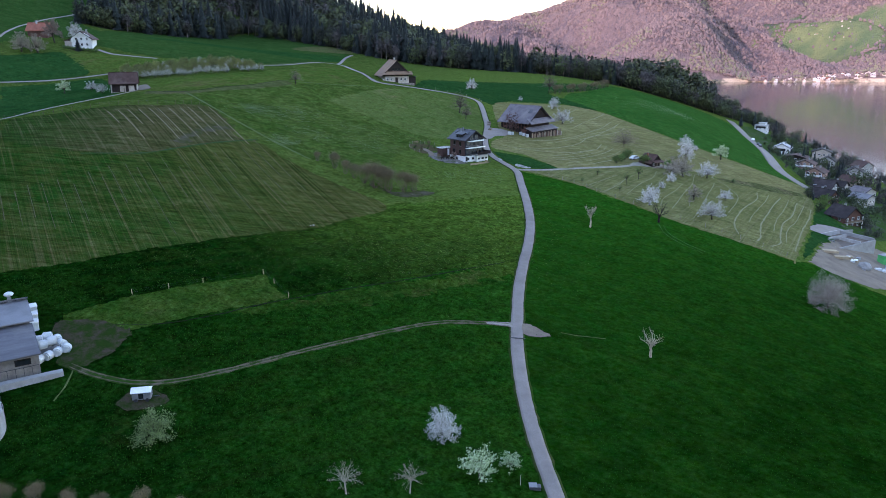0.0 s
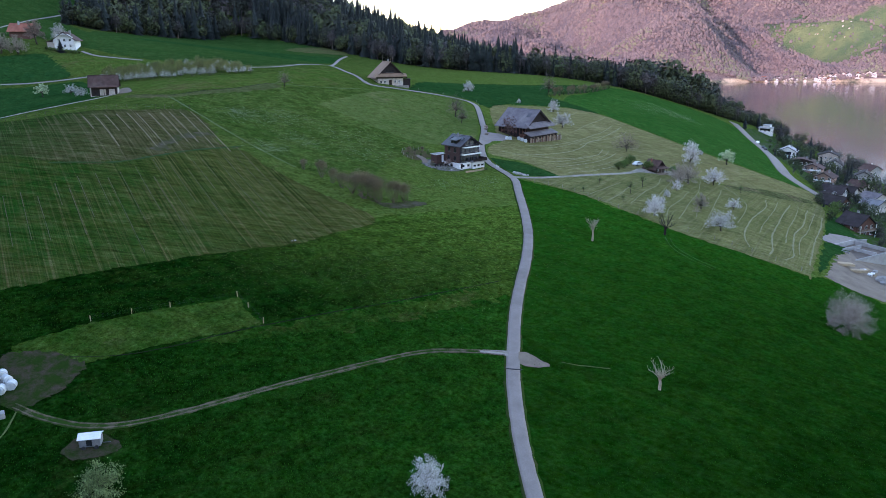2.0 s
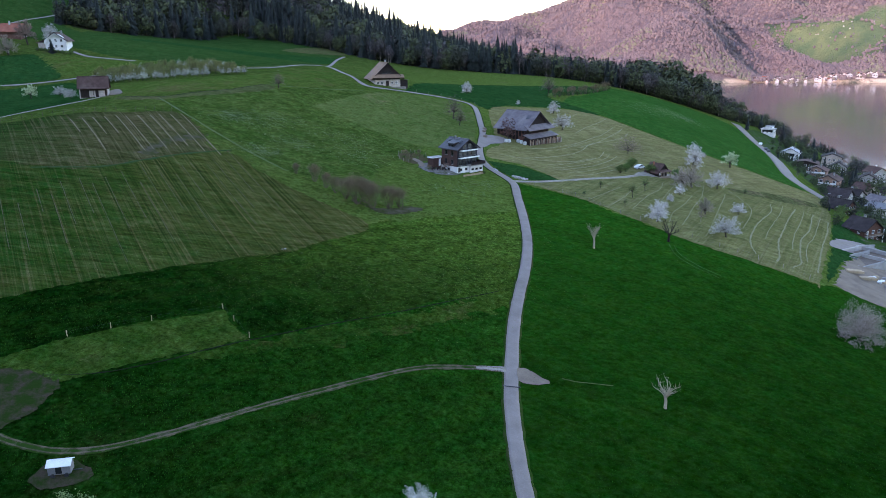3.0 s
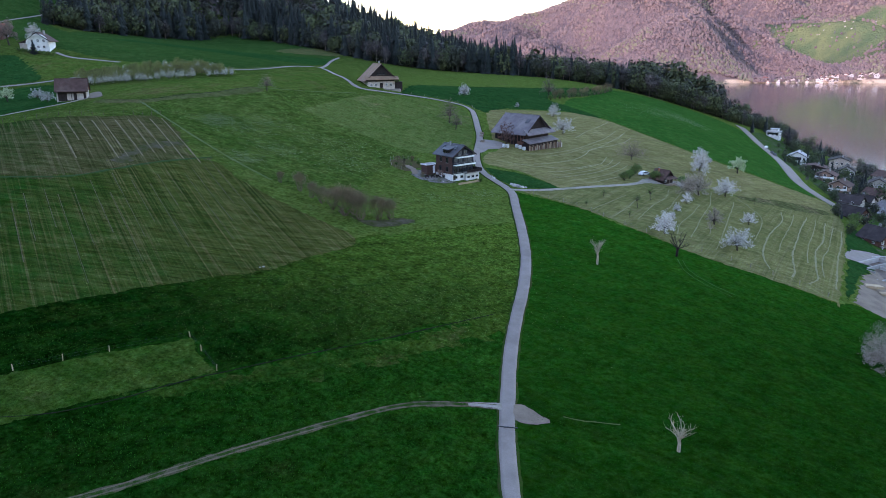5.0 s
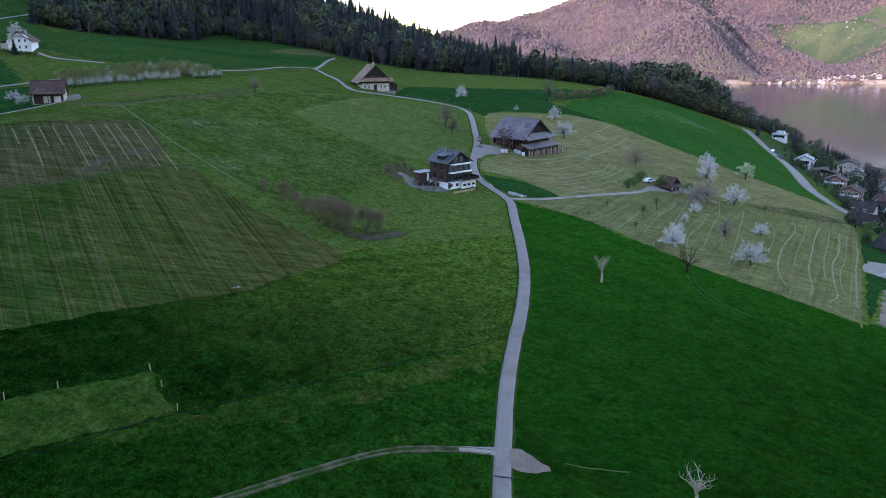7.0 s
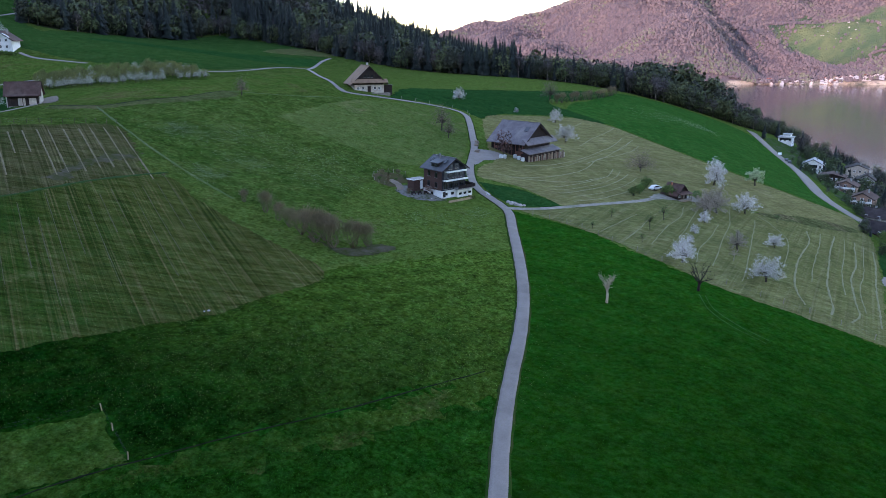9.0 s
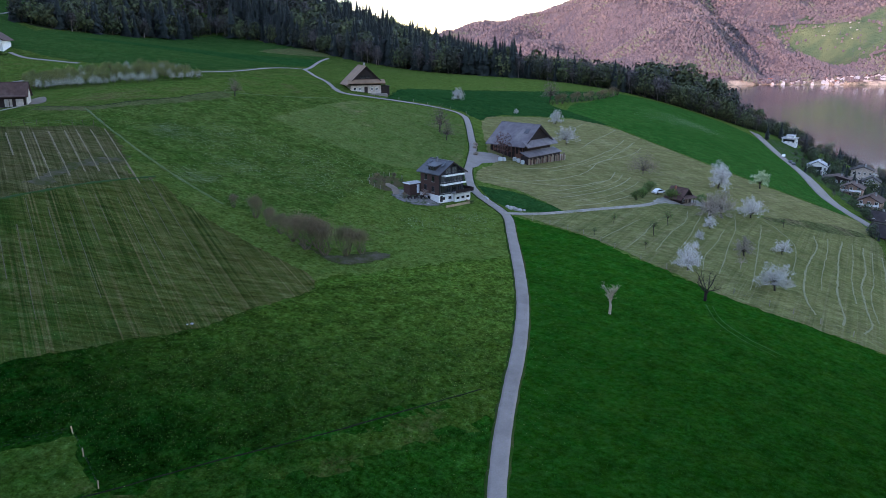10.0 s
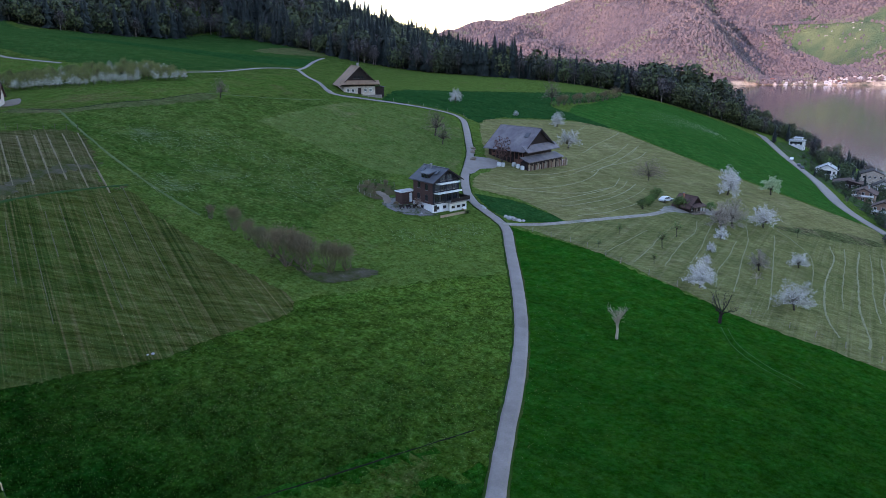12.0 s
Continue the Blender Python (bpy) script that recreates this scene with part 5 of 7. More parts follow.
def red_house():
    w, l, eave, ridge = 9.5, 9.0, 3.6, 6.8
    h = stand("farmhouse", -197.0, 382, 100, "farmhouse with a bright red tiled roof", "farmhouse", land1(-199, 385) - 0.2)
    part("wall", gable_body(w, eave, ridge, l), M["red_wood"], h)
    gable_roof(h, w, l, eave, ridge, M["red_tile"], 1.0, 0.8)
    for a in (1.5, 4.0, 6.5):
        window(h, "right", a, 1.0, 1.1, 1.2, (w, l))
        window(h, "front", a, 1.0, 1.1, 1.2, (w, l))
    block("dormer", (w * 0.62, w * 0.9, 3.0, 5.4, 4.0, 5.9), M["red_wood"], h)
    chimney(h, 4.0, 5.5, 6.2, 8.0)
    return h


def cabin():
    w, l, eave, ridge = 6.4, 7.0, 2.1, 4.9
    c = stand("cabin", 77.5, 272.0, 35, "small weathered cabin with mossy red-brown roof", "cabin", land1(79, 276))
    part("wall", gable_body(w, eave, ridge, l), M["dark_wood"], c)
    gable_roof(c, w, l, eave, ridge, M["brown_tile"], 0.9, 0.8)
    window(c, "front", 0.8, 0.7, 1.1, 1.0, (w, l))
    block("door", (3.6, 4.6, -0.06, -0.003, -0.2, 1.9), M["old_wood"], c)
    block("porch_floor", (-0.4, w + 0.4, -2.2, -0.01, -0.5, 0.05), M["old_wood"], c)
    part("porch_roof", prism(bmesh.new(), [(-2.4, 2.0), (-0.07, 2.7), (-0.07, 2.82), (-2.45, 2.12)], -0.5, w + 0.5, "x"), M["brown_tile"], c)
    for xx in (-0.2, w / 2, w + 0.05):
        block("post", (xx, xx + 0.14, -2.1, -1.96, 0.053, 2.12), M["old_wood"], c)
    part("side_roof", prism(bmesh.new(), [(w + 0.02, 1.9), (w + 3.4, 1.3), (w + 3.4, 1.42), (w + 0.02, 2.02)], 1.0, 6.0), M["brown_tile"], c)
    for yy in (1.1, 5.7):
        block("post", (w + 3.0, w + 3.14, yy, yy + 0.14, -1.0, 1.36), M["dark_wood"], c)
    chimney(c, 2.2, 4.8, 3.6, 5.7, M["red_tile"], 0.3)
    c.scale = (0.74, 0.74, 0.86)
    return c


def stable():
    """Long low cattle shed in two roof tiers, with concrete apron."""
    s = stand("stable", -61.2, 103.4, 34, "long low cattle shed with grey two-step roof", "stable", land1(-66, 108) - 0.6)
    length = 42
    part("wall", prism(bmesh.new(), [(0.4, -2.5), (24, -2.5), (24, 3.4), (15.6, 6.3), (8.6, 4.6), (0.4, 2.9)], -length, -0.3, "x"), M["stable_wall"], s)
    part("lower_roof", prism(bmesh.new(), [(-0.6, 2.85), (8.6, 4.75), (8.6, 4.95), (-0.65, 3.05)], -length, 0.0, "x"), M["stable_roof"], s, "dark grey lower roof")
    part("upper_roof", prism(bmesh.new(), [(8.0, 5.35), (15.5, 6.75), (15.5, 6.95), (8.0, 5.55)], -length, 0.25, "x"), M["sheet_metal"], s, "pale grey sheet upper roof")
    part("back_roof", prism(bmesh.new(), [(15.0, 7.15), (24.6, 4.3), (24.6, 4.5), (15.0, 7.4)], -length, 0.3, "x"), M["stable_roof"], s)
    for i in range(7):
        x = -3.6 - i * 5.4
        win = block("window", (x, x + 2.2, 0.30, 0.397, 1.3, 2.3), M["dark_wood"], s)
        block("pane", (x + 0.1, x + 2.1, 0.27, 0.297, 1.4, 2.2), M["glass"], win, "dark stable window")
    v = block("ventilator", (-2.6, -2.0, 15.3, 15.9, 6.8, 8.0), M["sheet_metal"], s)
    bm = bmesh.new()
    bmesh.ops.create_uvsphere(bm, u_segments=12, v_segments=6, radius=0.75, matrix=Matrix.Translation((-2.3, 15.6, 8.2)) @ Matrix.Diagonal((1, 1, 0.5, 1)))
    part("cowl", bm, M["foil"], v, "white ventilator cowl")
    block("apron", (-length, 2.5, -2.0, -0.7, -2.5, -0.1), M["concrete"], s, "pale concrete apron")
    for i in range(12):
        x = -1.5 - i * 1.1
        block("feed_rail", (x, x + 0.07, -0.66, -0.6, -0.5, 1.3), M["rail"], s)
    block("feed_bar", (-15, -0.5, -0.66, -0.6, 1.303, 1.38), M["rail"], s)
    return s


def slurry_tank():
    t = stand("slurry_tank", -66.0, 88.2, 0, "round concrete slurry tank with weathered white wall", "tank", land1(-64, 88) - 0.3)
    bm = bmesh.new()
    n, r = 48, 6.4
    rings = [(r, -2.5), (r, 3.6), (r - 0.3, 3.6), (r - 0.3, 1.6)]
    loops = [[bm.verts.new((q * math.cos(2 * math.pi * i / n), q * math.sin(2 * math.pi * i / n), z)) for i in range(n)] for q, z in rings]
    for a, b in zip(loops, loops[1:]):
        for i in range(n):
            bm.faces.new((a[i], a[(i + 1) % n], b[(i + 1) % n], b[i]))
    part("wall", bm, M["concrete"], t)
    bm = bmesh.new()
    bmesh.ops.create_circle(bm, cap_ends=True, segments=48, radius=r - 0.31, matrix=Matrix.Translation((0, 0, 1.9)))
    part("filling", bm, M["soil"], t, "dry crust inside")
    bm = bmesh.new()
    for i in range(16):
        a = 2 * math.pi * i / 16
        slab(bm, r * math.cos(a) - 0.04, r * math.cos(a) + 0.04, r * math.sin(a) - 0.04, r * math.sin(a) + 0.04, 3.5, 4.5)
    part("fence", bm, M["rail"], t)
    return t


chalet(), barn(), hill_barn(), field_shed(), arch_house(), red_house(), cabin(), stable(), slurry_tank()

# ---- fruit trees, bushes and dead trees ----
cherry = put(tree("cherry_tree", 101, 5.6, 5.6, M["blossom"], M["bark"], "cherry tree in full white blossom", 5200, 0.08, 0.42, 0.06, 0.035, limbs=28), 60.5, 211.9)
cherry_b = put(tree("cherry_tree", 102, 5.9, 7.0, M["blossom"], M["bark"], "spreading cherry tree in white blossom", 4600, 0.08, 0.38, 0.06, 0.035, limbs=28), 78.3, 208.9)
white_pear = put(tree("pear_tree", 103, 9.4, 6.6, M["blossom"], M["bark"], "tall pear tree in dense white blossom", 5600, 0.13, 0.6, 0.05, 0.03, low=-0.3, limbs=30), 101.2, 307.6)
pear_b = put(tree("pear_tree", 104, 8.8, 8.6, M["pink_blossom"], M["bark"], "old pear tree in fading creamy blossom", 3600, 0.13, 0.6, 0.06, limbs=26), 82.3, 261, 40, 0.8)
again(pear_b, 87.5, 266.1, 150, 0.9)
again(cherry_b, 99.6, 275.1, 80, 1.08)
again(cherry_b, 53.2, 332.7, 200, 1.15)
again(cherry, 54.8, 370.3, 120, 1.0)
again(cherry, 78.1, 249.4, 30, 0.62)
again(cherry, 71.3, 236.7, 250, 0.42)
again(cherry, 67.2, 227.6, 290, 0.36)
again(cherry_b, 93.9, 240.5, 10, 0.64)
again(pear_b, 79.8, 229.8, 75, 0.55)
again(cherry, 14.2, 380.3, 66, 0.95)
again(cherry, 38.8, 376.9, 20, 0.4)
again(cherry, 113.5, 331, 20, 0.4)
white_bush = put(tree("plum_tree", 105, 4.6, 4.6, M["blossom"], M["bark"], "small plum tree covered in white blossom", 4200, 0.085, 0.4, 0.05, 0.035, low=-0.3, limbs=32), -0.2, 94.0)
round_tree = put(tree("apple_tree", 106, 7.2, 8.8, M["pink_blossom"], M["bark"], "round apple tree in dense pinkish-white blossom", 9000, 0.10, 0.75, 0.04, 0.035, low=-0.35, limbs=38), 87.5, 157.6)
green_apple = put(tree("apple_tree", 107, 5.4, 4.8, M["green_blossom"], M["bark"], "apple tree with green leaf and a few blossoms", 1900, 0.14, 0.4), 122.4, 323.5, 0, 1.25)
shrub_near = put(tree("apple_bush", 108, 4.5, 4.8, M["green_blossom"], M["bark"], "loose apple bush breaking into leaf and blossom", 1500, 0.12, 0.33, 0.12, 0.03, 3, 0.85, 0.1, category="bush"), 4.9, 85.8)
again(shrub_near, 9.3, 88.6, 130, 0.6)
put(tree("apple_bush", 109, 4.2, 5.4, M["leafing"], M["bark"], "broad apple bush in fresh green leaf", 4600, 0.10, 0.5, 0.04, 0.03, 3, 0.85, 0.1, category="bush"), -39.6, 89.6, 220)
again(green_apple, -146.4, 290.9, 50, 0.95)
again(cherry_b, -136, 291.4, 70, 0.68)
again(cherry_b, -128.5, 282.9, 170, 0.64)
again(pear_b, -193.5, 350, 20, 1.0)
again(pear_b, -187.5, 353, 160, 0.95)
again(cherry, -187.5, 391, 100, 1.25)
# leafless and budding trees
bare = put(tree("bare_tree", 111, 5.4, 5.0, M["bud"], M["bark"], "leafless fruit tree with reddish buds", 1500, 0.06, 0.5, 0.14, 0.03, limbs=30), 6.8, 312.5, 0, 1.6)
again(bare, 9.2, 304.3, 90, 1.1)
again(bare, -60.5, 308.6, 10, 1.1)
again(bare, 60.6, 432, 30, 2.0)
brush = put(tree("bare_bush", 112, 7.0, 11.0, M["bud"], M["bark"], "wide leafless grey-brown bush", 4200, 0.07, 0.9, 0.02, 0.018, category="bush", low=-0.05, limbs=40), 74.8, 305.1)
young = put(tree("young_tree", 113, 4.2, 2.8, M["shrub_green"], M["bark"], "thin young fruit tree with sparse leaf", 260, 0.10, 0.25, 0.3, 0.02, 3, 0.7, 0.3), 65.7, 244.5)
for x, y, a, s in ((59.1, 233.7, 60, 1.05), (54.2, 222.2, 10, 0.6), (50.7, 240.2, 200, 0.65), (43.7, 228.7, 100, 0.5), (109.4, 274.2, 33, 0.72)):
    again(young, x, y, a, s)
twig = put(tree("bare_sapling", 114, 3.8, 3.6, M["bud"], M["pale_bark"], "leafless pale sapling with fine twigs", 160, 0.07, 0.2, trunk=0.3, girth=0.022, depth=3, up=0.3), -12.3, 81.4)
twig.scale = (1.25, 1.25, 1.15)
again(twig, -4.3, 82.2, 130, 1.1)
again(twig, 74.9, 219.4, 40, 0.8)


def dead_tree(seed, height, width, girth, limbs, upright, mat, label):
    """A dead tree: a stout trunk with crooked limbs that carry short broken twigs."""
    rng = random.Random(seed)
    V, F = [], []
    fork = Vector((rng.uniform(-0.1, 0.1), rng.uniform(-0.1, 0.1), height * 0.34))
    tube(V, F, Vector((0, 0, -0.3)), fork, girth * 1.3, girth, 8)
    for k in range(limbs):
        a = 6.283 * k / limbs + rng.uniform(-0.5, 0.5)
        reach = width / 2 * rng.uniform(0.45, 1.05)
        top = height * rng.uniform(0.6, 1.0) if upright else height * rng.uniform(0.45, 0.98)
        p, r = fork - Vector((0, 0, height * 0.14 * rng.random())), girth * rng.uniform(0.34, 0.55)
        bends = 6
        for i in range(1, bends + 1):
            u = i / bends
            out = u ** (1.7 if upright else 0.8) * reach
            a += rng.uniform(-0.16, 0.16)
            q = Vector((math.cos(a) * out + rng.uniform(-0.12, 0.12), math.sin(a) * out + rng.uniform(-0.12, 0.12), fork.z + (top - fork.z) * u ** (0.9 if upright else 1.25) + rng.uniform(-0.08, 0.08)))
            tube(V, F, p, q, r, r * 0.82, 5)
            p, r = q, r * 0.82
            for _ in range(2 if i > 1 else 0):
                d = Vector((rng.uniform(-1, 1), rng.uniform(-1, 1), rng.uniform(0.1, 1.3))).normalized()
                e = p + d * height * rng.uniform(0.06, 0.16)
                tube(V, F, p, e, r * 0.6, r * 0.35, 4)
                for _ in range(2):
                    g = (d + Vector((rng.uniform(-0.8, 0.8), rng.uniform(-0.8, 0.8), rng.uniform(-0.2, 0.6)))).normalized()
                    tube(V, F, e, e + g * height * rng.uniform(0.04, 0.1), r * 0.35, r * 0.15, 3)
    ob = tagged(new("dead_tree"), label, "tree")
    t = new("trunk", shell("trunk", V, F, mat))
    t.parent = ob
    return ob


M["bleached"] = surface("bleached", (0.34, 0.27, 0.19), (0.55, 0.46, 0.35), 3, 0.95, 0, 0.02, 20)
M["black_bark"] = surface("black_bark", (0.018, 0.014, 0.012), (0.04, 0.032, 0.028), 3, 0.95, 0, 0.03, 20)
put(dead_tree(115, 6.4, 7.0, 0.26, 7, False, M["black_bark"], "dark dead fruit tree with crooked bare limbs"), 59.0, 196.3)
put(dead_tree(116, 5.6, 3.2, 0.2, 13, True, M["bleached"], "barkless pale dead tree with upright stubs"), 38.2, 185.7)
put(dead_tree(118, 4.4, 5.4, 0.22, 11, True, M["bleached"], "stunted dead tree with spreading broken limbs"), 37.5, 123.1)
# hedge at the seeded field, bushes by cabin and farm
hedge = put(tree("field_shrub", 121, 5.4, 4.8, M["shrub"], M["shrub_bark"], "leafless brown field shrub with many pale stems", 2200, 0.085, 0.5, 0.22, 0.012, 3, 0.45, 0.75, category="bush", stems=9), -19, 203.4, 0, 1.45)
for x, y, a, s in ((-15, 201.9, 50, 1.35), (-11, 203, 100, 1.2), (-8.2, 205, 30, 1.0), (-22.5, 206.4, 160, 1.1), (-25.4, 209.6, 10, 0.85), (-28.5, 212.2, 220, 0.8), (-32, 215.6, 260, 0.95), (-37.5, 219.2, 70, 0.6), (-17, 205, 20, 1.2),
                   (-49.1, 77.4, 40, 0.55), (-45, 76.8, 90, 0.5), (-36.5, 77.0, 200, 0.55), (-41, 76.4, 10, 0.5), (-53, 77, 310, 0.55), (-31.5, 76.6, 77, 0.45)):
    again(hedge, x, y, a, s)
green_bush = put(tree("green_bush", 122, 3.0, 3.6, M["shrub_green"], M["bark"], "leafy green bush near the cabin", 900, 0.14, 0.35, 0.08, 0.02, 2, 0.8, 0.2, category="bush", stems=5), 75.4, 274.2, 0, 1.2)
for x, y, a, s in ((63, 266.6, 30, 0.95), (66, 271, 100, 1.0), (70.5, 281.3, 200, 1.1), (86, 279.5, 20, 0.9), (68, 276, 260, 0.9), (154, 291, 40, 1.6), (150, 284, 80, 1.2)):
    again(green_bush, x, y, a, s)
for k in range(16):
    u = k / 15
    again(hedge if k % 3 else green_bush, 61 + 46 * u, 425 + 50 * u + 14 * u * u + 1.5 * math.sin(7 * u), 47 * k, 0.8 + 0.25 * (k % 3) * 0.5)
for k in range(9):
    again(green_bush, -181 + 1.9 * k, 365.0 - 0.1 * k, 31 * k, 0.55)
brown = put(tree("brown_tree", 123, 10.5, 8.5, M["bud"], M["bark"], "brown budding broadleaf tree beside the farmhouse", 2600, 0.2, 0.6, 0.22, 0.03, 3), -189.5, 373.5)
yew = put(conifer("yew", 61, 5.6, 2.2, "dark clipped conifer before the white gable", None, 14, 10), -174.2, 364.5)
rusty = put(far_tree("rusty_tree", clump_arrays(62, 8.8, 4.6, 420, 0.26), M["rust_leaf"], "dark rusty-brown ragged tree at the barn's corner"), 27.0, 293.0)
# the far orchard: white rows with budding rows behind
orchard_white = put(tree("orchard_tree", 131, 3.5, 2.9, M["orchard_blossom"], M["bark"], "small orchard tree in white blossom", 480, 0.10, 0.3, 0.16, 0.022, 2, 0.6, 0.35), -127, 312.6)
orchard_bud = put(tree("orchard_tree", 132, 4.4, 3.4, M["young_leaf"], M["bark"], "small orchard tree in yellow-green bud", 620, 0.13, 0.4, 0.16, 0.022, 2, 0.6, 0.35), -128, 320)
tagged(orchard_white, group="trees of the far orchard"), tagged(orchard_bud, group="trees of the far orchard")
orchard_rng = random.Random(3)
front = np.array([(-128, 312.2), (-115.8, 314), (-104, 316.2), (-93.2, 321.5), (-78.6, 331.5)])
back = np.array([(-137.4, 325), (-130, 335), (-117, 344), (-104, 350), (-91, 346)])
for row in range(7):
    for k in range(24):
        u = min(1, max(0, (k + orchard_rng.uniform(-0.3, 0.3)) / 23))
        v = row / 6
        c = np.array([np.interp(u * 4, range(5), front[:, i] * (1 - v) + back[:, i] * v) for i in (0, 1)]) + (orchard_rng.uniform(-0.6, 0.6), orchard_rng.uniform(-0.9, 0.9))
        if (row == 0 and k == 0) or orchard_rng.random() < 0.05:
            continue
        white = row < 1 or row < 2 and orchard_rng.random() < 0.6 or orchard_rng.random() < (0.3 if u > 0.5 else 0.08)
        again(orchard_white if white else orchard_bud, float(c[0]), float(c[1]), orchard_rng.uniform(0, 360), orchard_rng.uniform(0.75, 1.05), orchard_rng.uniform(0.85, 1.1))

# ---- hay swaths, furrow, wheel marks and fences ----
M["hay"] = surface("hay", (0.16, 0.155, 0.075), (0.225, 0.21, 0.115), 0.6, 0.95, 0, 0.05, 4.0)
M["hay_up"] = surface("hay_up", (0.19, 0.178, 0.095), (0.26, 0.24, 0.145), 0.6, 0.95, 0, 0.05, 4.0)
M["furrow_soil"] = surface("furrow_soil", (0.004, 0.007, 0.003), (0.012, 0.015, 0.006), 0.6, 0.95, 0, 0.05, 3.0)
M["gold_line"] = surface("gold_line", (0.05, 0.085, 0.022), (0.10, 0.12, 0.045), 0.5, 0.95, 0, 0.05, 3.0, None, 0, (0.03, 0.075, 0.016))
M["bruised"] = surface("bruised", (0.016, 0.075, 0.010), (0.028, 0.10, 0.016), 0.6, 0.95, 0, 0.05, 3.0)


def strips(name, lines, width, height, lift, mat, label, category, wander=0.05):
    """Low ridges laid along lines on the land, with wavering width."""
    rng = np.random.default_rng(len(lines))
    V, F = [], []
    for line in lines:
        c = spline(line, 1.2)
        d = np.gradient(c, axis=0)
        d /= np.maximum(np.linalg.norm(d, axis=1), 1e-6)[:, None]
        side = np.stack([d[:, 1], -d[:, 0]], 1)
        c = c + side * np.cumsum(rng.normal(0, wander, len(c)))[:, None]
        wid = width * (0.55 + 0.9 * rng.random(len(c)))
        at = len(V)
        for u, h in ((-1, -0.05), (-0.5, height), (0.4, height * 0.8), (1, -0.05)):
            p = c + side * (u * wid / 2)[:, None]
            V += [(a, b, z + lift + h) for a, b, z in zip(p[:, 0], p[:, 1], land(p[:, 0], p[:, 1]))]
        n = len(c)
        for k in range(3):
            F += [(at + k * n + i, at + k * n + i + 1, at + (k + 1) * n + i + 1, at + (k + 1) * n + i) for i in range(n - 1)]
    return tagged(new(name, shell(name, V, F, mat)), label, category, kind="stuff")


low_swaths = [[(84, 270.2), (72.5, 245), (63.2, 226.3)], [(77.1, 264.2), (72.2, 251.2), (64.1, 237.2), (56.5, 221.6)], [(82.9, 251.5), (74.9, 235.4), (68.2, 223.6), (64.1, 213.4)], [(95.1, 276.2), (86.8, 254.2), (76.5, 231.2), (67.8, 212.3)],
              [(100.1, 268.5), (85.1, 234.8), (77.1, 216.8), (71.8, 206)], [(104.2, 276.1), (105.2, 268), (103.1, 252.6), (88.3, 222.8)], [(58.9, 246.2), (51.9, 235.8), (45.3, 226.8)], [(61.5, 243.6), (53.9, 229.2), (49.8, 222.2)]]
east_swaths = [[(118.9, 274.5), (112.6, 259.8), (99.1, 237.7), (88.5, 217.7), (84.5, 208), (82.7, 199.7)], [(130, 279), (116.8, 256), (102.6, 229), (96.3, 217), (90.5, 203), (87, 197.4)],
               [(137, 279.4), (123, 252.5), (109.4, 230.5), (100.6, 212), (95.9, 201.5), (90.6, 195.4)], [(140, 274), (122.8, 243.5), (107.2, 215.3), (97.5, 197)]]
up_swaths = [[(64.5, 301), (59.9, 288.4), (52.3, 277.1), (42.7, 267.1), (38.1, 265.3)], [(68.5, 296.6), (63.5, 285.9), (55.3, 272.2), (45, 261.4), (40.3, 258.1)], [(72.8, 290), (64.1, 273.4), (52.6, 259.1), (42.9, 251.8)],
             [(86, 351.5), (79.2, 337.6), (69.4, 323.4), (61.6, 312.2), (55.5, 297.4), (49.3, 286.7), (39.5, 276.1), (25.8, 269)], [(81.2, 360.8), (73.7, 342.8), (65.4, 327.5), (52.5, 305.4), (41.6, 291.4), (33, 286)],
             [(85.5, 360.6), (67.8, 322.2), (55.9, 302.6)], [(82, 380.5), (74.5, 364.6), (65.8, 347.8), (58, 329.3)], [(68, 381.6), (62.6, 369.3), (55.5, 359.8)], [(57.2, 284.4), (46.8, 274), (34.1, 270.5), (22, 272.5)]]
low_swaths += [[tuple((np.array(p) + np.array(q)) / 2) for p, q in zip(a[:4], b[:4])] for a, b in zip(east_swaths[:3], east_swaths[1:])]
strips("hay_swaths", east_swaths, 0.52, 0.06, 0.06, M["hay"], "broad wavering swaths of cut hay", "hay")
strips("hay_swaths", low_swaths, 0.32, 0.06, 0.06, M["hay"], "pale wavering swaths of cut hay", "hay")
strips("hay_swaths", up_swaths, 0.36, 0.06, 0.06, M["hay_up"], "pale curved swaths of cut hay on the upper meadow", "hay")
strips("hay_swaths", [[tuple((np.array(p) + np.array(q)) / 2) for p, q in zip(a, b)] for a, b in ((up_swaths[0], up_swaths[1]), (up_swaths[1], up_swaths[2]), (up_swaths[4], up_swaths[3]))], 0.22, 0.04, 0.06, M["hay_up"], "thin curved swaths of cut hay on the upper meadow", "hay")
strips("wheel_marks", [[(58.6, 194.5), (58.2, 188), (60.5, 182), (65, 177)], [(59.8, 194.3), (59.6, 188.4), (61.9, 182.9), (66.2, 178.2)]], 0.25, 0.02, 0.07, M["bruised"], "faint wheel marks bent through the grass", "track")
strips("furrow", [[(-66, 117), (-47.7, 119.6), (-29.3, 131), (-20.4, 136.4), (-9.7, 142.6), (1.9, 149.9), (14, 157.6)]], 0.22, 0.02, 0.085, M["furrow_soil"], "narrow dark furrow between two meadows", "furrow")


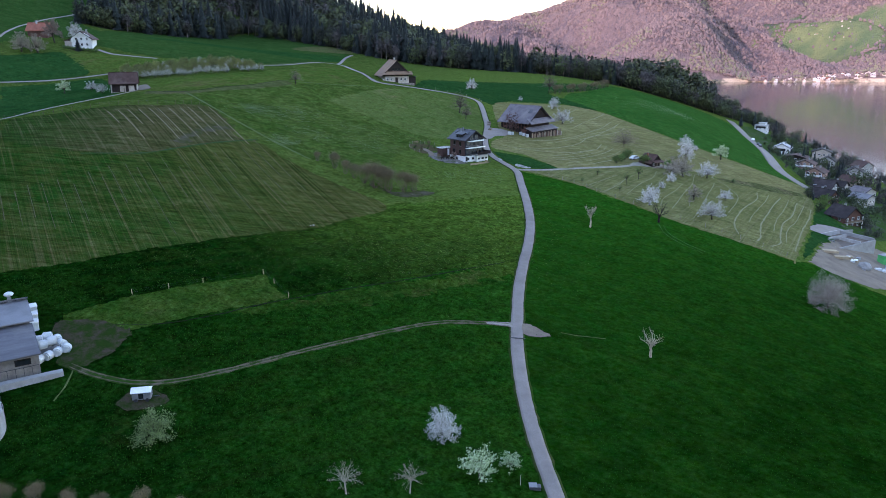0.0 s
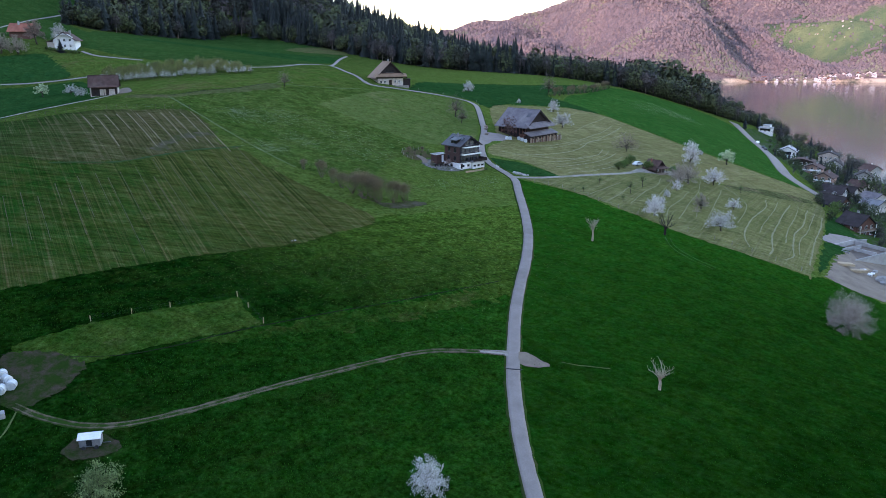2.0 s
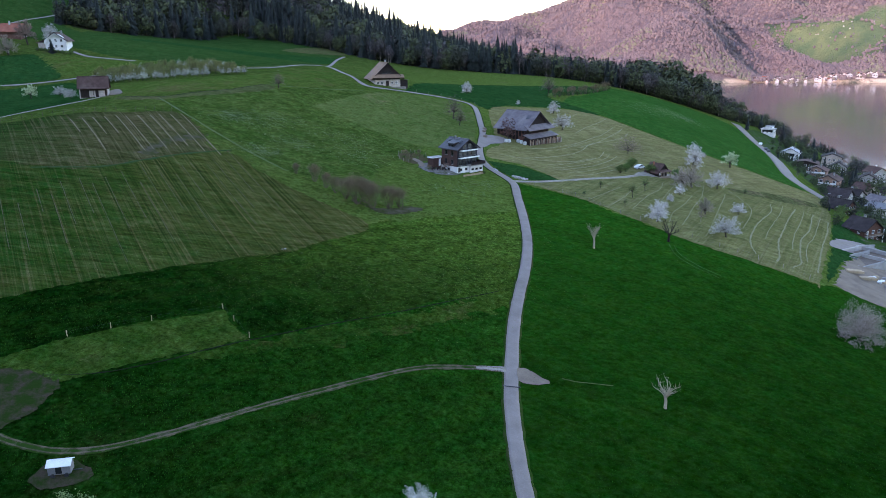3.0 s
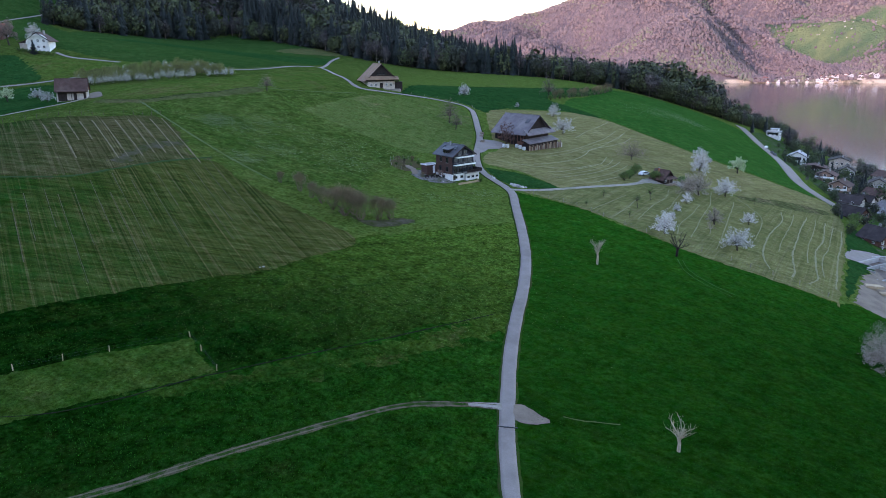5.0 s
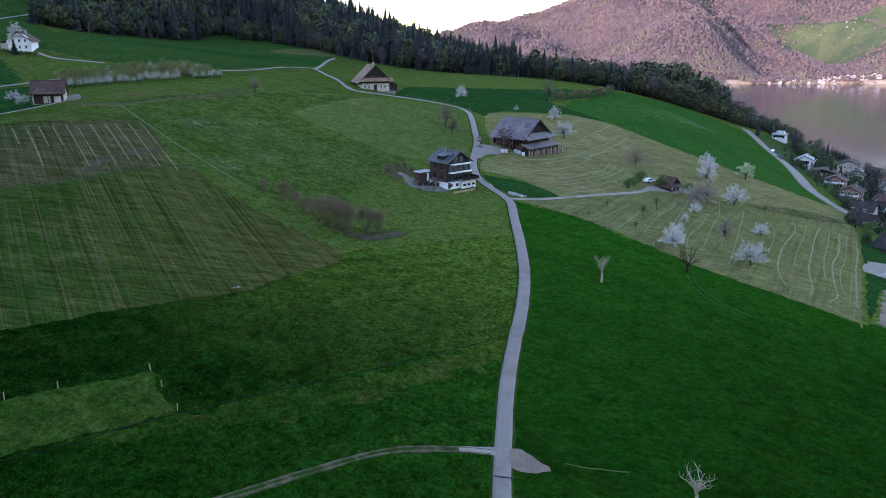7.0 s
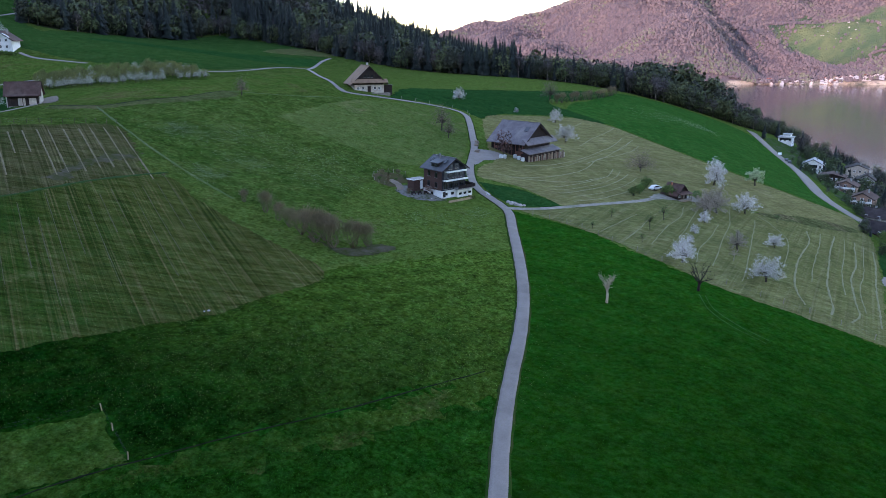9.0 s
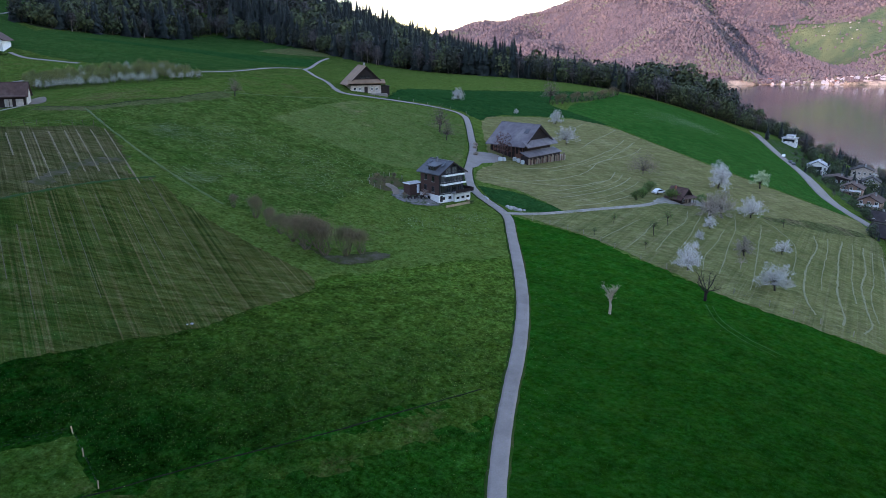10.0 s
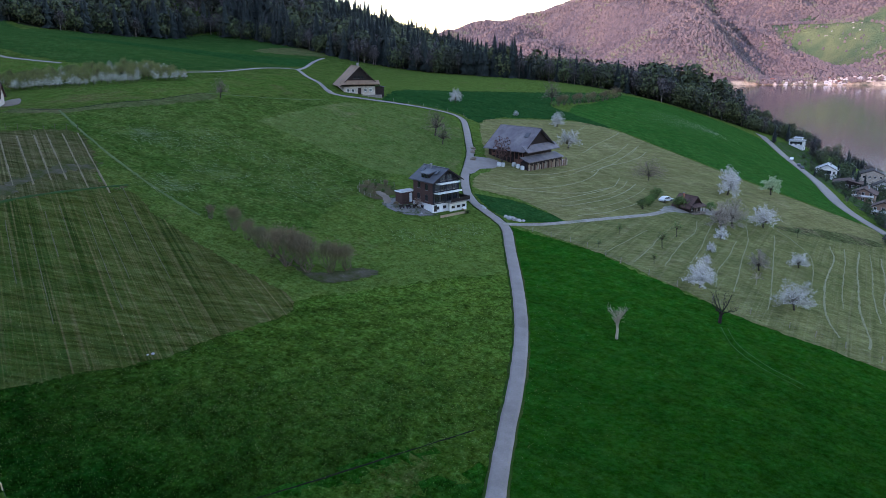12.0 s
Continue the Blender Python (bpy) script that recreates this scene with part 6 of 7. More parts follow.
M["straw"] = surface("straw", (0.115, 0.092, 0.050), (0.185, 0.15, 0.088), 0.8, 0.95, 0, 0.04, 4.0, None, 0, (0.09, 0.085, 0.045))
M["old_straw"] = surface("old_straw", (0.06, 0.056, 0.028), (0.105, 0.09, 0.052), 0.5, 0.95, 0, 0.04, 3.0, None, 0, (0.05, 0.06, 0.02))
M["balk"] = surface("balk", (0.014, 0.042, 0.007), (0.026, 0.056, 0.012), 0.5, 0.95, 0, 0.05, 3.0)
M["grey_earth"] = patchy("grey_earth", (0.055, 0.046, 0.034), (0.115, 0.095, 0.074), (0.028, 0.040, 0.012), (0.048, 0.052, 0.019), 0.47, 0.14)
row_rng = random.Random(8)
straw_rows = []
for k in range(11):
    x0, y0 = -79.5 - 2.75 * k + row_rng.uniform(-0.4, 0.4), 254.0 - 2.1 * k * (0.9 if k < 6 else 0.75)
    far = row_rng.uniform(0.75, 1.0) if k < 7 else row_rng.uniform(0.4, 1.0)
    straw_rows.append([(x0, y0), (x0 + 10.5 * far, y0 - 16.5 * far), (x0 + 21.5 * far, y0 - 33.5 * far)])
strips("straw_rows", straw_rows[:7], 0.42, 0.03, 0.10, M["straw"], "pale straw rows in the upper block of the field", "field row", 0.012)
strips("straw_rows", straw_rows[7:11], 0.4, 0.03, 0.10, M["straw"], "thin pale straw rows in the upper block of the field", "field row", 0.012)
low_rows = []
for k in range(26):
    x0, y0 = -58 - 1.9 * k + row_rng.uniform(-0.8, 0.8), 226.5 - 2.9 * k
    reach = row_rng.uniform(0.3, 0.95) * (44 if k < 16 else 30)
    start = row_rng.uniform(0, 0.35)
    low_rows.append([(x0 + 0.53 * reach * (start + u), y0 - 0.85 * reach * (start + u)) for u in (0, 0.5, 1.0)])
strips("straw_rows", low_rows, 0.16, 0.03, 0.075, M["old_straw"], "thin broken straw rows in the lower field", "field row", 0.012)
field("field_stony", [(-77, 210), (-76.5, 216), (-75, 225), (-71, 233), (-66.5, 236), (-66, 233), (-69.5, 228), (-72, 220), (-73.5, 211)], 0.115, M["grey_earth"], "stony grey streak across the seeded field", "soil", 1.5, 1.6)
strips("grass_balk", [[(-94, 190.5), (-80.5, 196.5), (-73, 206.5), (-65.4, 217.4), (-57, 227)]], 0.9, 0.05, 0.10, M["balk"], "green grass balk between two blocks of the field", "grass")
field("field_hedge_soil", [(-21, 204.5), (-15, 200.6), (-12, 198.2), (-7, 200.5), (-2.5, 205.5), (-5, 206.5), (-9, 204), (-14, 201.5), (-20, 206)], 0.10, M["grey_earth"], "bare stony earth under the field shrubs", "soil", 1.5, 0.8)
strips("worn_line", [[(-94.5, 275.5), (-82.7, 259.9), (-73.3, 248.8), (-65.1, 240.4), (-56.6, 232.4), (-49.3, 226.5), (-40, 219.5)]], 0.7, 0.03, 0.07, M["gold_line"], "trodden pale line along the seeded field", "track")
strips("worn_line", [[(-66, 312), (-56, 315), (-44, 320), (-30, 330)], [(-84.4, 354.6), (-76, 366), (-71.6, 380)]], 0.6, 0.03, 0.06, M["gold_line"], "faint trodden line in the upper meadow", "track")
strips("furrow", [[(-110, 278.5), (-95, 277), (-86, 287.6), (-77, 296), (-67.5, 311.5)]], 0.45, 0.02, 0.09, M["furrow_soil"], "dark furrow between two meadows", "furrow")
strips("worn_line", [[(22, 128.2), (25.1, 127.6), (30.3, 127.7)], [(-57.4, 105), (-56.7, 100.6), (-56.8, 97.1)]], 0.3, 0.02, 0.07, M["gold_line"], "faint worn line in the deep grass", "track")


def fence_line(name, pts, gap, tall, label, mat):
    """A run of fence: each post a part, with two wires."""
    c = spline(pts, gap)
    x0, y0 = c[0]
    f = stand(name, x0, y0, 0, label, "fence")
    z0 = land1(x0, y0)
    bm = slab(bmesh.new(), -0.05, 0.05, -0.05, 0.05, -0.4, tall)
    me = bpy.data.meshes.new("post")
    bm.to_mesh(me)
    bm.free()
    me.materials.append(mat)
    zs = land(c[:, 0], c[:, 1])
    for (x, y), z in zip(c, zs):
        p = new("post", me)
        p.parent = f
        p.matrix_local = pose(x - x0, y - y0, z - z0, random.uniform(-5, 5), random.uniform(-5, 5), 0)
    V, F = [], []
    for h in (0.45, 0.85):
        for i in range(len(c) - 1):
            tube(V, F, Vector((c[i, 0] - x0, c[i, 1] - y0, zs[i] - z0 + tall * h)), Vector((c[i + 1, 0] - x0, c[i + 1, 1] - y0, zs[i + 1] - z0 + tall * h)), 0.006, 0.006, 3)
    w = new("wire", shell("wire", V, F, M["rail"]))
    w.parent = f


M["post_wood"] = surface("post_wood", (0.22, 0.18, 0.14), (0.36, 0.31, 0.26), 2, 0.9, 0, 0.01, 12, None, 0.2)
fence_line("fence", [(30, 236), (41.1, 228.4), (46.7, 220.6), (51.2, 215.2), (55.7, 210.9), (61, 206), (66.9, 202.3), (73, 199.2), (81.7, 195.5), (92, 189.5)], 4.0, 1.2, "wire fence on grey wooden posts along the mown meadow", M["post_wood"])
fence_line("fence", [(-150, 218), (-136.8, 232), (-124.8, 239), (-111.3, 249.5), (-93.6, 253), (-81, 257)], 2.6, 1.4, "row of thin posts heading the seeded field", M["old_straw"])
fence_line("fence", [(-57, 127.6), (-46, 134), (-35.8, 140), (-33, 136.5), (-29.3, 131.8)], 6.0, 1.1, "light electric fence round the paddock", M["planks"])
fence_line("fence", [(17.6, 345), (17, 351), (11, 353.5), (2, 353), (-9, 350), (-18, 347)], 5.0, 1.1, "wire fence along the upper lane", M["post_wood"])

# ---- village by the lake ----
SPOTS = []


def village_house(x, y, turn, w, l, eave, ridge, wall, roof, label, floors=2, balcony=False, lift=0.0, flat=False, glass_front=False):
    h = stand("house", x, y, turn, label, "house", land1(x, y) + lift, "houses of the village")
    size = (w, l)
    h.scale = (0.9, 0.9, 0.88)
    SPOTS.append((x, y))
    wall = "village_plaster" if wall == "plaster" and roof != "pale_roof" else wall
    if flat:
        block("wall", (0, w, 0, l, -4, eave), M[wall], h)
        block("roof", (-0.5, w + 0.5, -0.6, l + 0.5, eave + 0.003, eave + 0.3), M[roof], h)
        block("upper_floor", (w * 0.25, w * 0.8, l * 0.3, l, eave + 0.303, eave + 1.8), M[wall], h)
        band = block("window", (w * 0.08, w * 0.92, -0.06, -0.003, eave * 0.42, eave * 0.86), M["rail"], h)
        block("pane", (w * 0.1, w * 0.9, -0.09, -0.063, eave * 0.46, eave * 0.82), M["glass"], band, "long dark window pane")
        block("upper_roof", (w * 0.2, w * 0.85, l * 0.2, l + 0.3, eave + 1.803, eave + 2.0), M[roof], h)
    else:
        part("wall", gable_body(w, eave, ridge, l, base=-4), M[wall], h)
        gable_roof(h, w, l, eave, ridge, M[roof], 0.8, 0.9)
        chimney(h, w * 0.65, l * 0.6, ridge - 1.4, ridge + 0.9)
    n = max(2, int(w / 2.6))
    for f in range(floors):
        for k in range(n):
            window(h, "front", w * (k + 0.5) / n - 0.65, 0.7 + 2.7 * f, 1.3, 1.4, size)
        for k in range(2):
            window(h, "left", l * (k + 0.6) / 2 - 0.9, 0.7 + 2.7 * f, 1.2, 1.3, size)
    if glass_front:
        g = block("window", (w * 0.25, w * 0.75, -0.09, -0.003, 0.4, eave * 0.9), M["white_paint"], h)
        block("pane", (w * 0.27, w * 0.73, -0.12, -0.093, 0.55, eave * 0.87), M["glass"], g, "large dark window pane")
    if balcony:
        b = block("balcony", (0.2, w - 0.2, -1.4, -0.01, 2.55, 2.7), M["concrete"], h)
        r = bmesh.new()
        slab(r, 0.2, w - 0.2, -1.4, -1.34, 2.9, 3.65)
        part("railing", r, M["old_wood"] if wall == "red_wood" else M["white_paint"], b)
        for xx in (0.4, w - 0.6):
            block("post", (xx, xx + 0.2, -1.3, -1.1, -3, eave), M["white_paint"], h)
    return h


village_house(221, 527, -35, 9, 9, 3.4, 0, "plaster", "pale_roof", "white modern house with flat stepped roof", 1, flat=True, lift=-0.6)
village_house(205, 458, -30, 11, 9, 2.9, 5.8, "plaster", "pale_roof", "white house with pale roof and large dark window", 1, lift=-0.5, glass_front=True)
village_house(196, 422, -32, 13, 9, 2.8, 4.2, "dark_wood", "brown_tile", "low white house with broad grey-brown roof", 1, lift=-1.0)
village_house(188, 391, -36, 10, 8, 4.2, 6.6, "salmon_wall", "brown_tile", "pinkish house with brown roof and balcony", 2, True, lift=-2.0)
village_house(174, 351, -40, 9, 9, 4.8, 7.2, "salmon_wall", "brown_tile", "pinkish house with brown tiled roof and balcony", 2, True, lift=-1.5)
village_house(158.5, 298, 32, 9, 11, 4.2, 7.4, "red_wood", "dark_tile", "dark timber house with black roof beside the meadow", 2, lift=-1.5)
village_house(150, 268, 24, 10, 9, 5.2, 8.8, "red_wood", "dark_tile", "large brown chalet with black roof and white balcony posts", 2, True, lift=-2.0)
village_house(172, 322, 42, 8, 10, 4.2, 7.0, "plaster", "dark_tile", "white gabled house with dark roof", 2, lift=-0.5)
village_house(187, 340, 40, 7, 8, 3.4, 5.6, "plaster", "dark_tile", "small white house with dark roof", 1, lift=0)
village_house(196, 338, 28, 11, 8, 3.2, 5.4, "plaster", "grey_tile", "white house with pale grey roof", 1, lift=0.5)
village_house(186, 318, 30, 8, 8, 3.4, 5.0, "plaster", "sheet_metal", "white low building with grey roof", 1, lift=1.0)
village_house(206, 365, 30, 9, 9, 3.6, 6.2, "pale_wall", "brown_tile", "house with brown roof among dark trees", 1, lift=1.0)
village_house(222, 402, -30, 9, 8, 3.4, 6.0, "plaster", "dark_tile", "white house with dark roof towards the lake", 1, lift=3)
village_house(226, 440, -30, 9, 8, 3.4, 6.2, "plaster", "dark_tile", "white house with dark roof behind the trees", 1, lift=2.5)
village_house(236, 470, -25, 12, 8, 3.4, 5.6, "pale_wall", "dark_tile", "long house with dark grey roof", 1, lift=4)
village_house(246, 430, 20, 10, 8, 3.4, 6.2, "plaster", "brown_tile", "white house with brown roof near the shore", 1, lift=6)
village_house(218, 345, 25, 10, 8, 3.2, 5.8, "dark_wood", "dark_tile", "dark timber house under the trees", 1, lift=3)

lake_tree = put(conifer("spruce", 71, 13, 2.6, "slim dark spruce in a village garden", None, 18, 9), 233, 520)
for x, y, s in ((206, 420, 0.9), (215, 455, 0.8), (196, 372, 0.8), (205, 512, 0.75), (226, 540, 0.9), (255, 520, 0.95), (214, 392, 1.0), (240, 400, 0.7)):
    again(lake_tree, x, y, 40 * s, s)
garden = [put(far_tree("garden_tree", clump_arrays(81, 9, 8, 420, 0.42), M["garden_leaf"], "leafy garden tree between the houses"), 208, 400),
          put(far_tree("garden_tree", clump_arrays(82, 10, 8, 420, 0.30), M["wood_bare"], "leafless grey garden tree"), 262, 575),
          put(far_tree("garden_tree", clump_arrays(83, 8, 7, 420, 0.40), M["wood_leaf"], "dull green garden tree"), 216, 420)]
garden_rng = random.Random(9)
for k in range(30):
    gy = garden_rng.uniform(375, 520)
    gx = float(np.interp(gy, (375, 420, 460, 520), (200, 211, 221, 232))) + garden_rng.uniform(0, 26)
    again(lake_tree if k % 4 == 0 else garden[0 if k % 3 else 2], gx, gy, 37 * k, garden_rng.uniform(0.5, 0.95))
for ob in garden:
    tagged(ob, group="garden trees of the village")
for hx, hy in SPOTS[1:]:
    for k in range(5):
        a = garden_rng.uniform(0, 6.28)
        again(garden[garden_rng.choice((0, 2, 2, 1))] if garden_rng.random() < 0.8 else lake_tree, hx + 2 + 9.5 * math.cos(a), hy + 3 + 9.5 * math.sin(a), 57 * k, garden_rng.uniform(0.22, 0.5))
for k in range(84):
    y = garden_rng.uniform(330, 640)
    x = float(np.interp(y, (330, 400, 460, 520, 640), (196, 204, 218, 226, 232))) + garden_rng.uniform(2, 100)
    again(garden[garden_rng.choice((0, 1, 1, 2, 2))], x, y, garden_rng.uniform(0, 360), garden_rng.uniform(0.45, 1.15))
for x, y, s in ((183, 362, 0.5), (180, 350, 0.45), (170, 338, 0.4), (193, 408, 0.45), (200, 440, 0.45), (162, 298, 0.6), (166, 290, 0.6), (160, 272, 0.7), (166, 280, 0.7), (171, 300, 0.55), (178, 306, 0.6), (160, 262, 0.5),
                (168, 262, 0.6), (176, 274, 0.6), (154, 258, 0.4), (184, 296, 0.6), (192, 310, 0.6), (200, 325, 0.6)):
    again(garden[garden_rng.choice((0, 2))], x, y, 90 * s, s)

for k in range(84):
    y = garden_rng.uniform(305, 500)
    x = float(np.interp(y, (305, 338, 352, 380, 409, 446, 478, 502), (164, 160, 163, 172, 182, 193.5, 199.5, 202))) + garden_rng.uniform(4, 34)
    if min(math.hypot(x - hx - 3, y - hy - 3) for hx, hy in SPOTS) < 7:
        continue
    again(garden[garden_rng.choice((0, 0, 2))], x, y, garden_rng.uniform(0, 360), garden_rng.uniform(0.2, 0.48))

# ---- building site ----
field("yard_site", [(121, 236), (128, 247), (134, 253), (146, 257), (152, 252), (142, 243), (130, 236)], 0.08, M["asphalt"], "grey asphalt yard above the building site", "yard", 2.0, 0.6)
site = stand("concrete_walls", 116, 216.5, 30, "raw concrete cellar walls of a new house", "building site", land1(122, 222) - 0.9)
site.scale = (1.4, 1.5, 1.0)
for k, (x0, x1, y0, y1, h) in enumerate(((0, 20, 0, 0.35, 0.35), (0, 0.35, 0.353, 8, 0.7), (5, 5.25, 0.353, 3, 0.9), (9.4, 9.65, 3.2, 8, 1.0), (14.4, 14.65, 0.353, 5, 0.8), (19.6, 20, 0.353, 8, 0.9), (0, 7, 8.003, 8.3, 1.1), (8.5, 20, 8.003, 8.3, 1.2), (2, 6, 4.2, 4.45, 0.8), (11, 18, 5.4, 5.65, 0.9))):
    block("wall", (x0, x1, y0, y1, -9, h), M["village_plaster"] if k % 3 == 1 else M["concrete"], site)
block("slab", (0.36, 19.59, 0.36, 7.99, -9, -0.2), M["soil"], site, "rough brown cellar floor")
site_rng = random.Random(21)
for k in range(16):
    x, y = 118 + site_rng.uniform(0, 24), 196 + site_rng.uniform(0, 17)
    g = stand("formwork_stack", x, y, site_rng.uniform(0, 90), "small stack of pale formwork panels on the site", "building material", group="material on the site")
    for i in range(site_rng.randint(2, 4)):
        block("panel", (0.05 * i, 1.8 - 0.1 * i, 0, 1.0, 0.2 * i - (0.6 if i == 0 else 0), 0.2 * i + 0.18), M[("foil", "planks", "concrete", "plaster")[k % 4]], g)
retain = stand("retaining_wall", 131, 249, 8, "grey concrete retaining wall above the site", "wall", land1(138, 251))
block("wall", (0, 13, 0, 0.4, -3, 0.1), M["concrete"], retain)
block("coping", (-0.1, 13.1, -0.08, 0.48, 0.103, 0.2), M["stone"], retain)
for k, (x, y, dims, mat, label) in enumerate(((136, 218, (6, 2.4, 2.6), "green_sheet", "green steel site container"), (133, 208.5, (5, 2.4, 2.5), "blue_sheet", "light blue site container"),
                                              (131, 202, (4, 2.2, 2.2), "white_paint", "white steel site container"))):
    c = stand("site_container", x, y, 15, label, "container")
    L_, B_, H_ = dims
    block("body", (0, L_, 0, B_, -1.5, H_), M[mat], c, bevel=0.04)
    block("roof", (-0.05, L_ + 0.05, -0.05, B_ + 0.05, H_ + 0.003, H_ + 0.1), M["sheet_metal"], c)
    for i in range(5):
        block("rib", (0.4 + i * (L_ - 0.9) / 4, 0.5 + i * (L_ - 0.9) / 4, -0.05, -0.003, 0.1, H_ - 0.1), M[mat], c)
for k, (x, y, n) in enumerate(((111.5, 208, 5), (113.5, 204.5, 4))):
    s = stand("plank_stack", x, y, -20 + 8 * k, "stack of fresh yellow formwork planks", "timber")
    for i in range(n):
        block("plank", (0, 4.2 - 0.2 * i, i * 0.42, i * 0.42 + 0.38, -0.3, 0.35), M["planks"], s)


def rock(name, x, y, size, seed, label, squash=0.7):
    bm = bmesh.new()
    bmesh.ops.create_icosphere(bm, subdivisions=2, radius=size)
    rng = random.Random(seed)
    for v in bm.verts:
        v.co *= 1 + 0.35 * noise.noise(v.co / size * 1.3 + Vector((seed, 0, 0)))
        v.co.z *= squash
    me = bpy.data.meshes.new(name)
    bm.to_mesh(me)
    bm.free()
    me.materials.append(M["stone"])
    ob = tagged(new(name, me), label, "rock")
    ob.matrix_world = pose(x, y, land1(x, y) + size * squash * 0.35, 0, 0, rng.uniform(0, 360))
    return ob


rubble = rock("rock_heap", 121.5, 203, 2.0, 4, "grey-green heap of spoil on the site")
for k, (x, y, s) in enumerate(((25.4, 244.4, 0.8), (26.6, 243.7, 0.7), (27.6, 243.3, 0.6), (24.6, 245.4, 0.6), (28.6, 243.4, 0.45), (26.2, 244.8, 0.55), (-30.4, 167.6, 0.26), (-31.0, 167.2, 0.18), (19.6, 250.5, 0.6), (19.2, 252, 0.45), (4.5, 242.2, 0.3))):
    rock("boulder", x, y, s, k + 10, "pale field boulder lying in the grass")

# ---- farm clutter ----
def bale(x, y, z=None, lying=True, label="round hay bale wrapped in white foil"):
    b = tagged(new("hay_bale"), label, "hay bale", "white wrapped bales")
    bm = bmesh.new()
    bmesh.ops.create_cone(bm, cap_ends=True, segments=18, radius1=0.62, radius2=0.62, depth=1.2)
    bmesh.ops.bevel(bm, geom=[e for e in bm.edges if abs(e.verts[0].co.z - e.verts[1].co.z) < 1e-4], offset=0.14, segments=2, affect="EDGES")
    part("wrap", bm, M["foil"], b)
    b.matrix_world = pose(x, y, (land1(x, y) if z is None else z) + 0.6, 90 if lying else 0, 0, 30)
    return b


first = bale(33.0, 291.0, lying=False)
for x, y in ((31.8, 292.2), (30.7, 293.4), (27.2, 291.2), (26.0, 290.8)):
    copy_thing(first, pose(x, y, land1(x, y) + 0.6, 0, 0, 20 * x))
stack_rng = random.Random(2)
for k in range(13):
    u, v = k % 4, k // 4
    x, y = -63.2 - 1.25 * v + 0.9 * u, 106.0 + 1.15 * u + 1.1 * v
    copy_thing(first, pose(x, y, land1(x, y) + 0.6 + (1.1 if k in (5, 6, 9, 10) else 0), 90, 0, stack_rng.uniform(0, 180))).scale = (1.15, 1.15, 1.15)
for k in range(3):
    s = stand("feed_container", -67.3 - 1.2 * k, 114.5 + 2.2 * k, 124, "white silage container beside the stable", "container")
    block("body", (0, 2.0, 0, 1.6, -0.8, 1.5), M["foil"], s, bevel=0.12)
    block("lid", (-0.06, 2.06, -0.06, 1.66, 1.503, 1.6), M["white_paint"], s)
slab_thing = stand("yard_slab", -66.8, 107.5, 124, "concrete standing beside the stable", "yard", land1(-66, 112))
block("slab", (-1.0, 15.0, -6.0, 0.2, -1.6, 0.12), M["concrete"], slab_thing)

hut = stand("poultry_trailer", -45.6, 97.8, 12, "small white mobile poultry hut on wheels", "trailer")
block("body", (0, 2.6, 0, 1.6, 0.35, 1.5), M["sheet_metal"], hut, bevel=0.03)
part("roof", prism(bmesh.new(), [(-0.2, 1.48), (0.8, 1.95), (1.8, 1.48), (1.8, 1.56), (0.8, 2.05), (-0.2, 1.56)], -0.15, 2.75, "x"), M["white_paint"], hut, "white sheet roof")
for x in (0.5, 2.1):
    for y in (-0.08, 1.55):
        bm = bmesh.new()
        bmesh.ops.create_cone(bm, cap_ends=True, segments=14, radius1=0.28, radius2=0.28, depth=0.14, matrix=Matrix.Translation((x, y + 0.02, 0.26)) @ Matrix.Rotation(math.pi / 2, 4, "X"))
        part("wheel", bm, M["rail"], hut)
block("door", (0.9, 1.6, -0.04, -0.003, 0.5, 1.35), M["glass"], hut, "dark opening")
block("drawbar", (2.6, 3.7, 0.75, 0.85, 0.35, 0.43), M["rail"], hut)
field("field_hut_soil", [(-48, 97.6), (-46.8, 100.2), (-44, 101), (-41.5, 99.8), (-41, 98), (-43, 96.6), (-46, 96.2)], 0.12, M["trodden"], "scratched bare earth round the poultry hut", "soil", 1.0, 0.5)

for k, (x, y) in enumerate(((18.9, 292.5), (19.2, 300.5), (19.6, 305))):
    p = stand("wood_pile", x, y, 80 + 10 * k, "stacked split firewood beside the road", "firewood")
    for r in range(2):
        for i in range(7):
            V, F = [], []
            tube(V, F, Vector((i * 0.5 + 0.25 * (r % 2), 0, r * 0.42 + 0.05)), Vector((i * 0.5 + 0.25 * (r % 2), 1.4, r * 0.42 + 0.05)), 0.24, 0.2, 6)
            F += [tuple(range(5, -1, -1)), tuple(range(6, 12))]
            lg = new("log", shell("log", V, F, M["old_wood"], False))
            lg.parent = p
cover = stand("field_tap", 11.4, 84.6, 0, "dark covered water point beside the road", "water point")
block("cover", (0, 1.5, 0, 0.9, -0.3, 0.45), M["slate"], cover, bevel=0.08)
block("lid", (-0.08, 1.0, -0.08, 0.98, 0.453, 0.55), M["sheet_metal"], cover)
sign = stand("marker_post", 10.2, 85.4, 0, "thin pale marker post in the grass", "post")
block("post", (0, 0.09, 0, 0.09, -0.3, 1.5), M["post_wood"], sign)

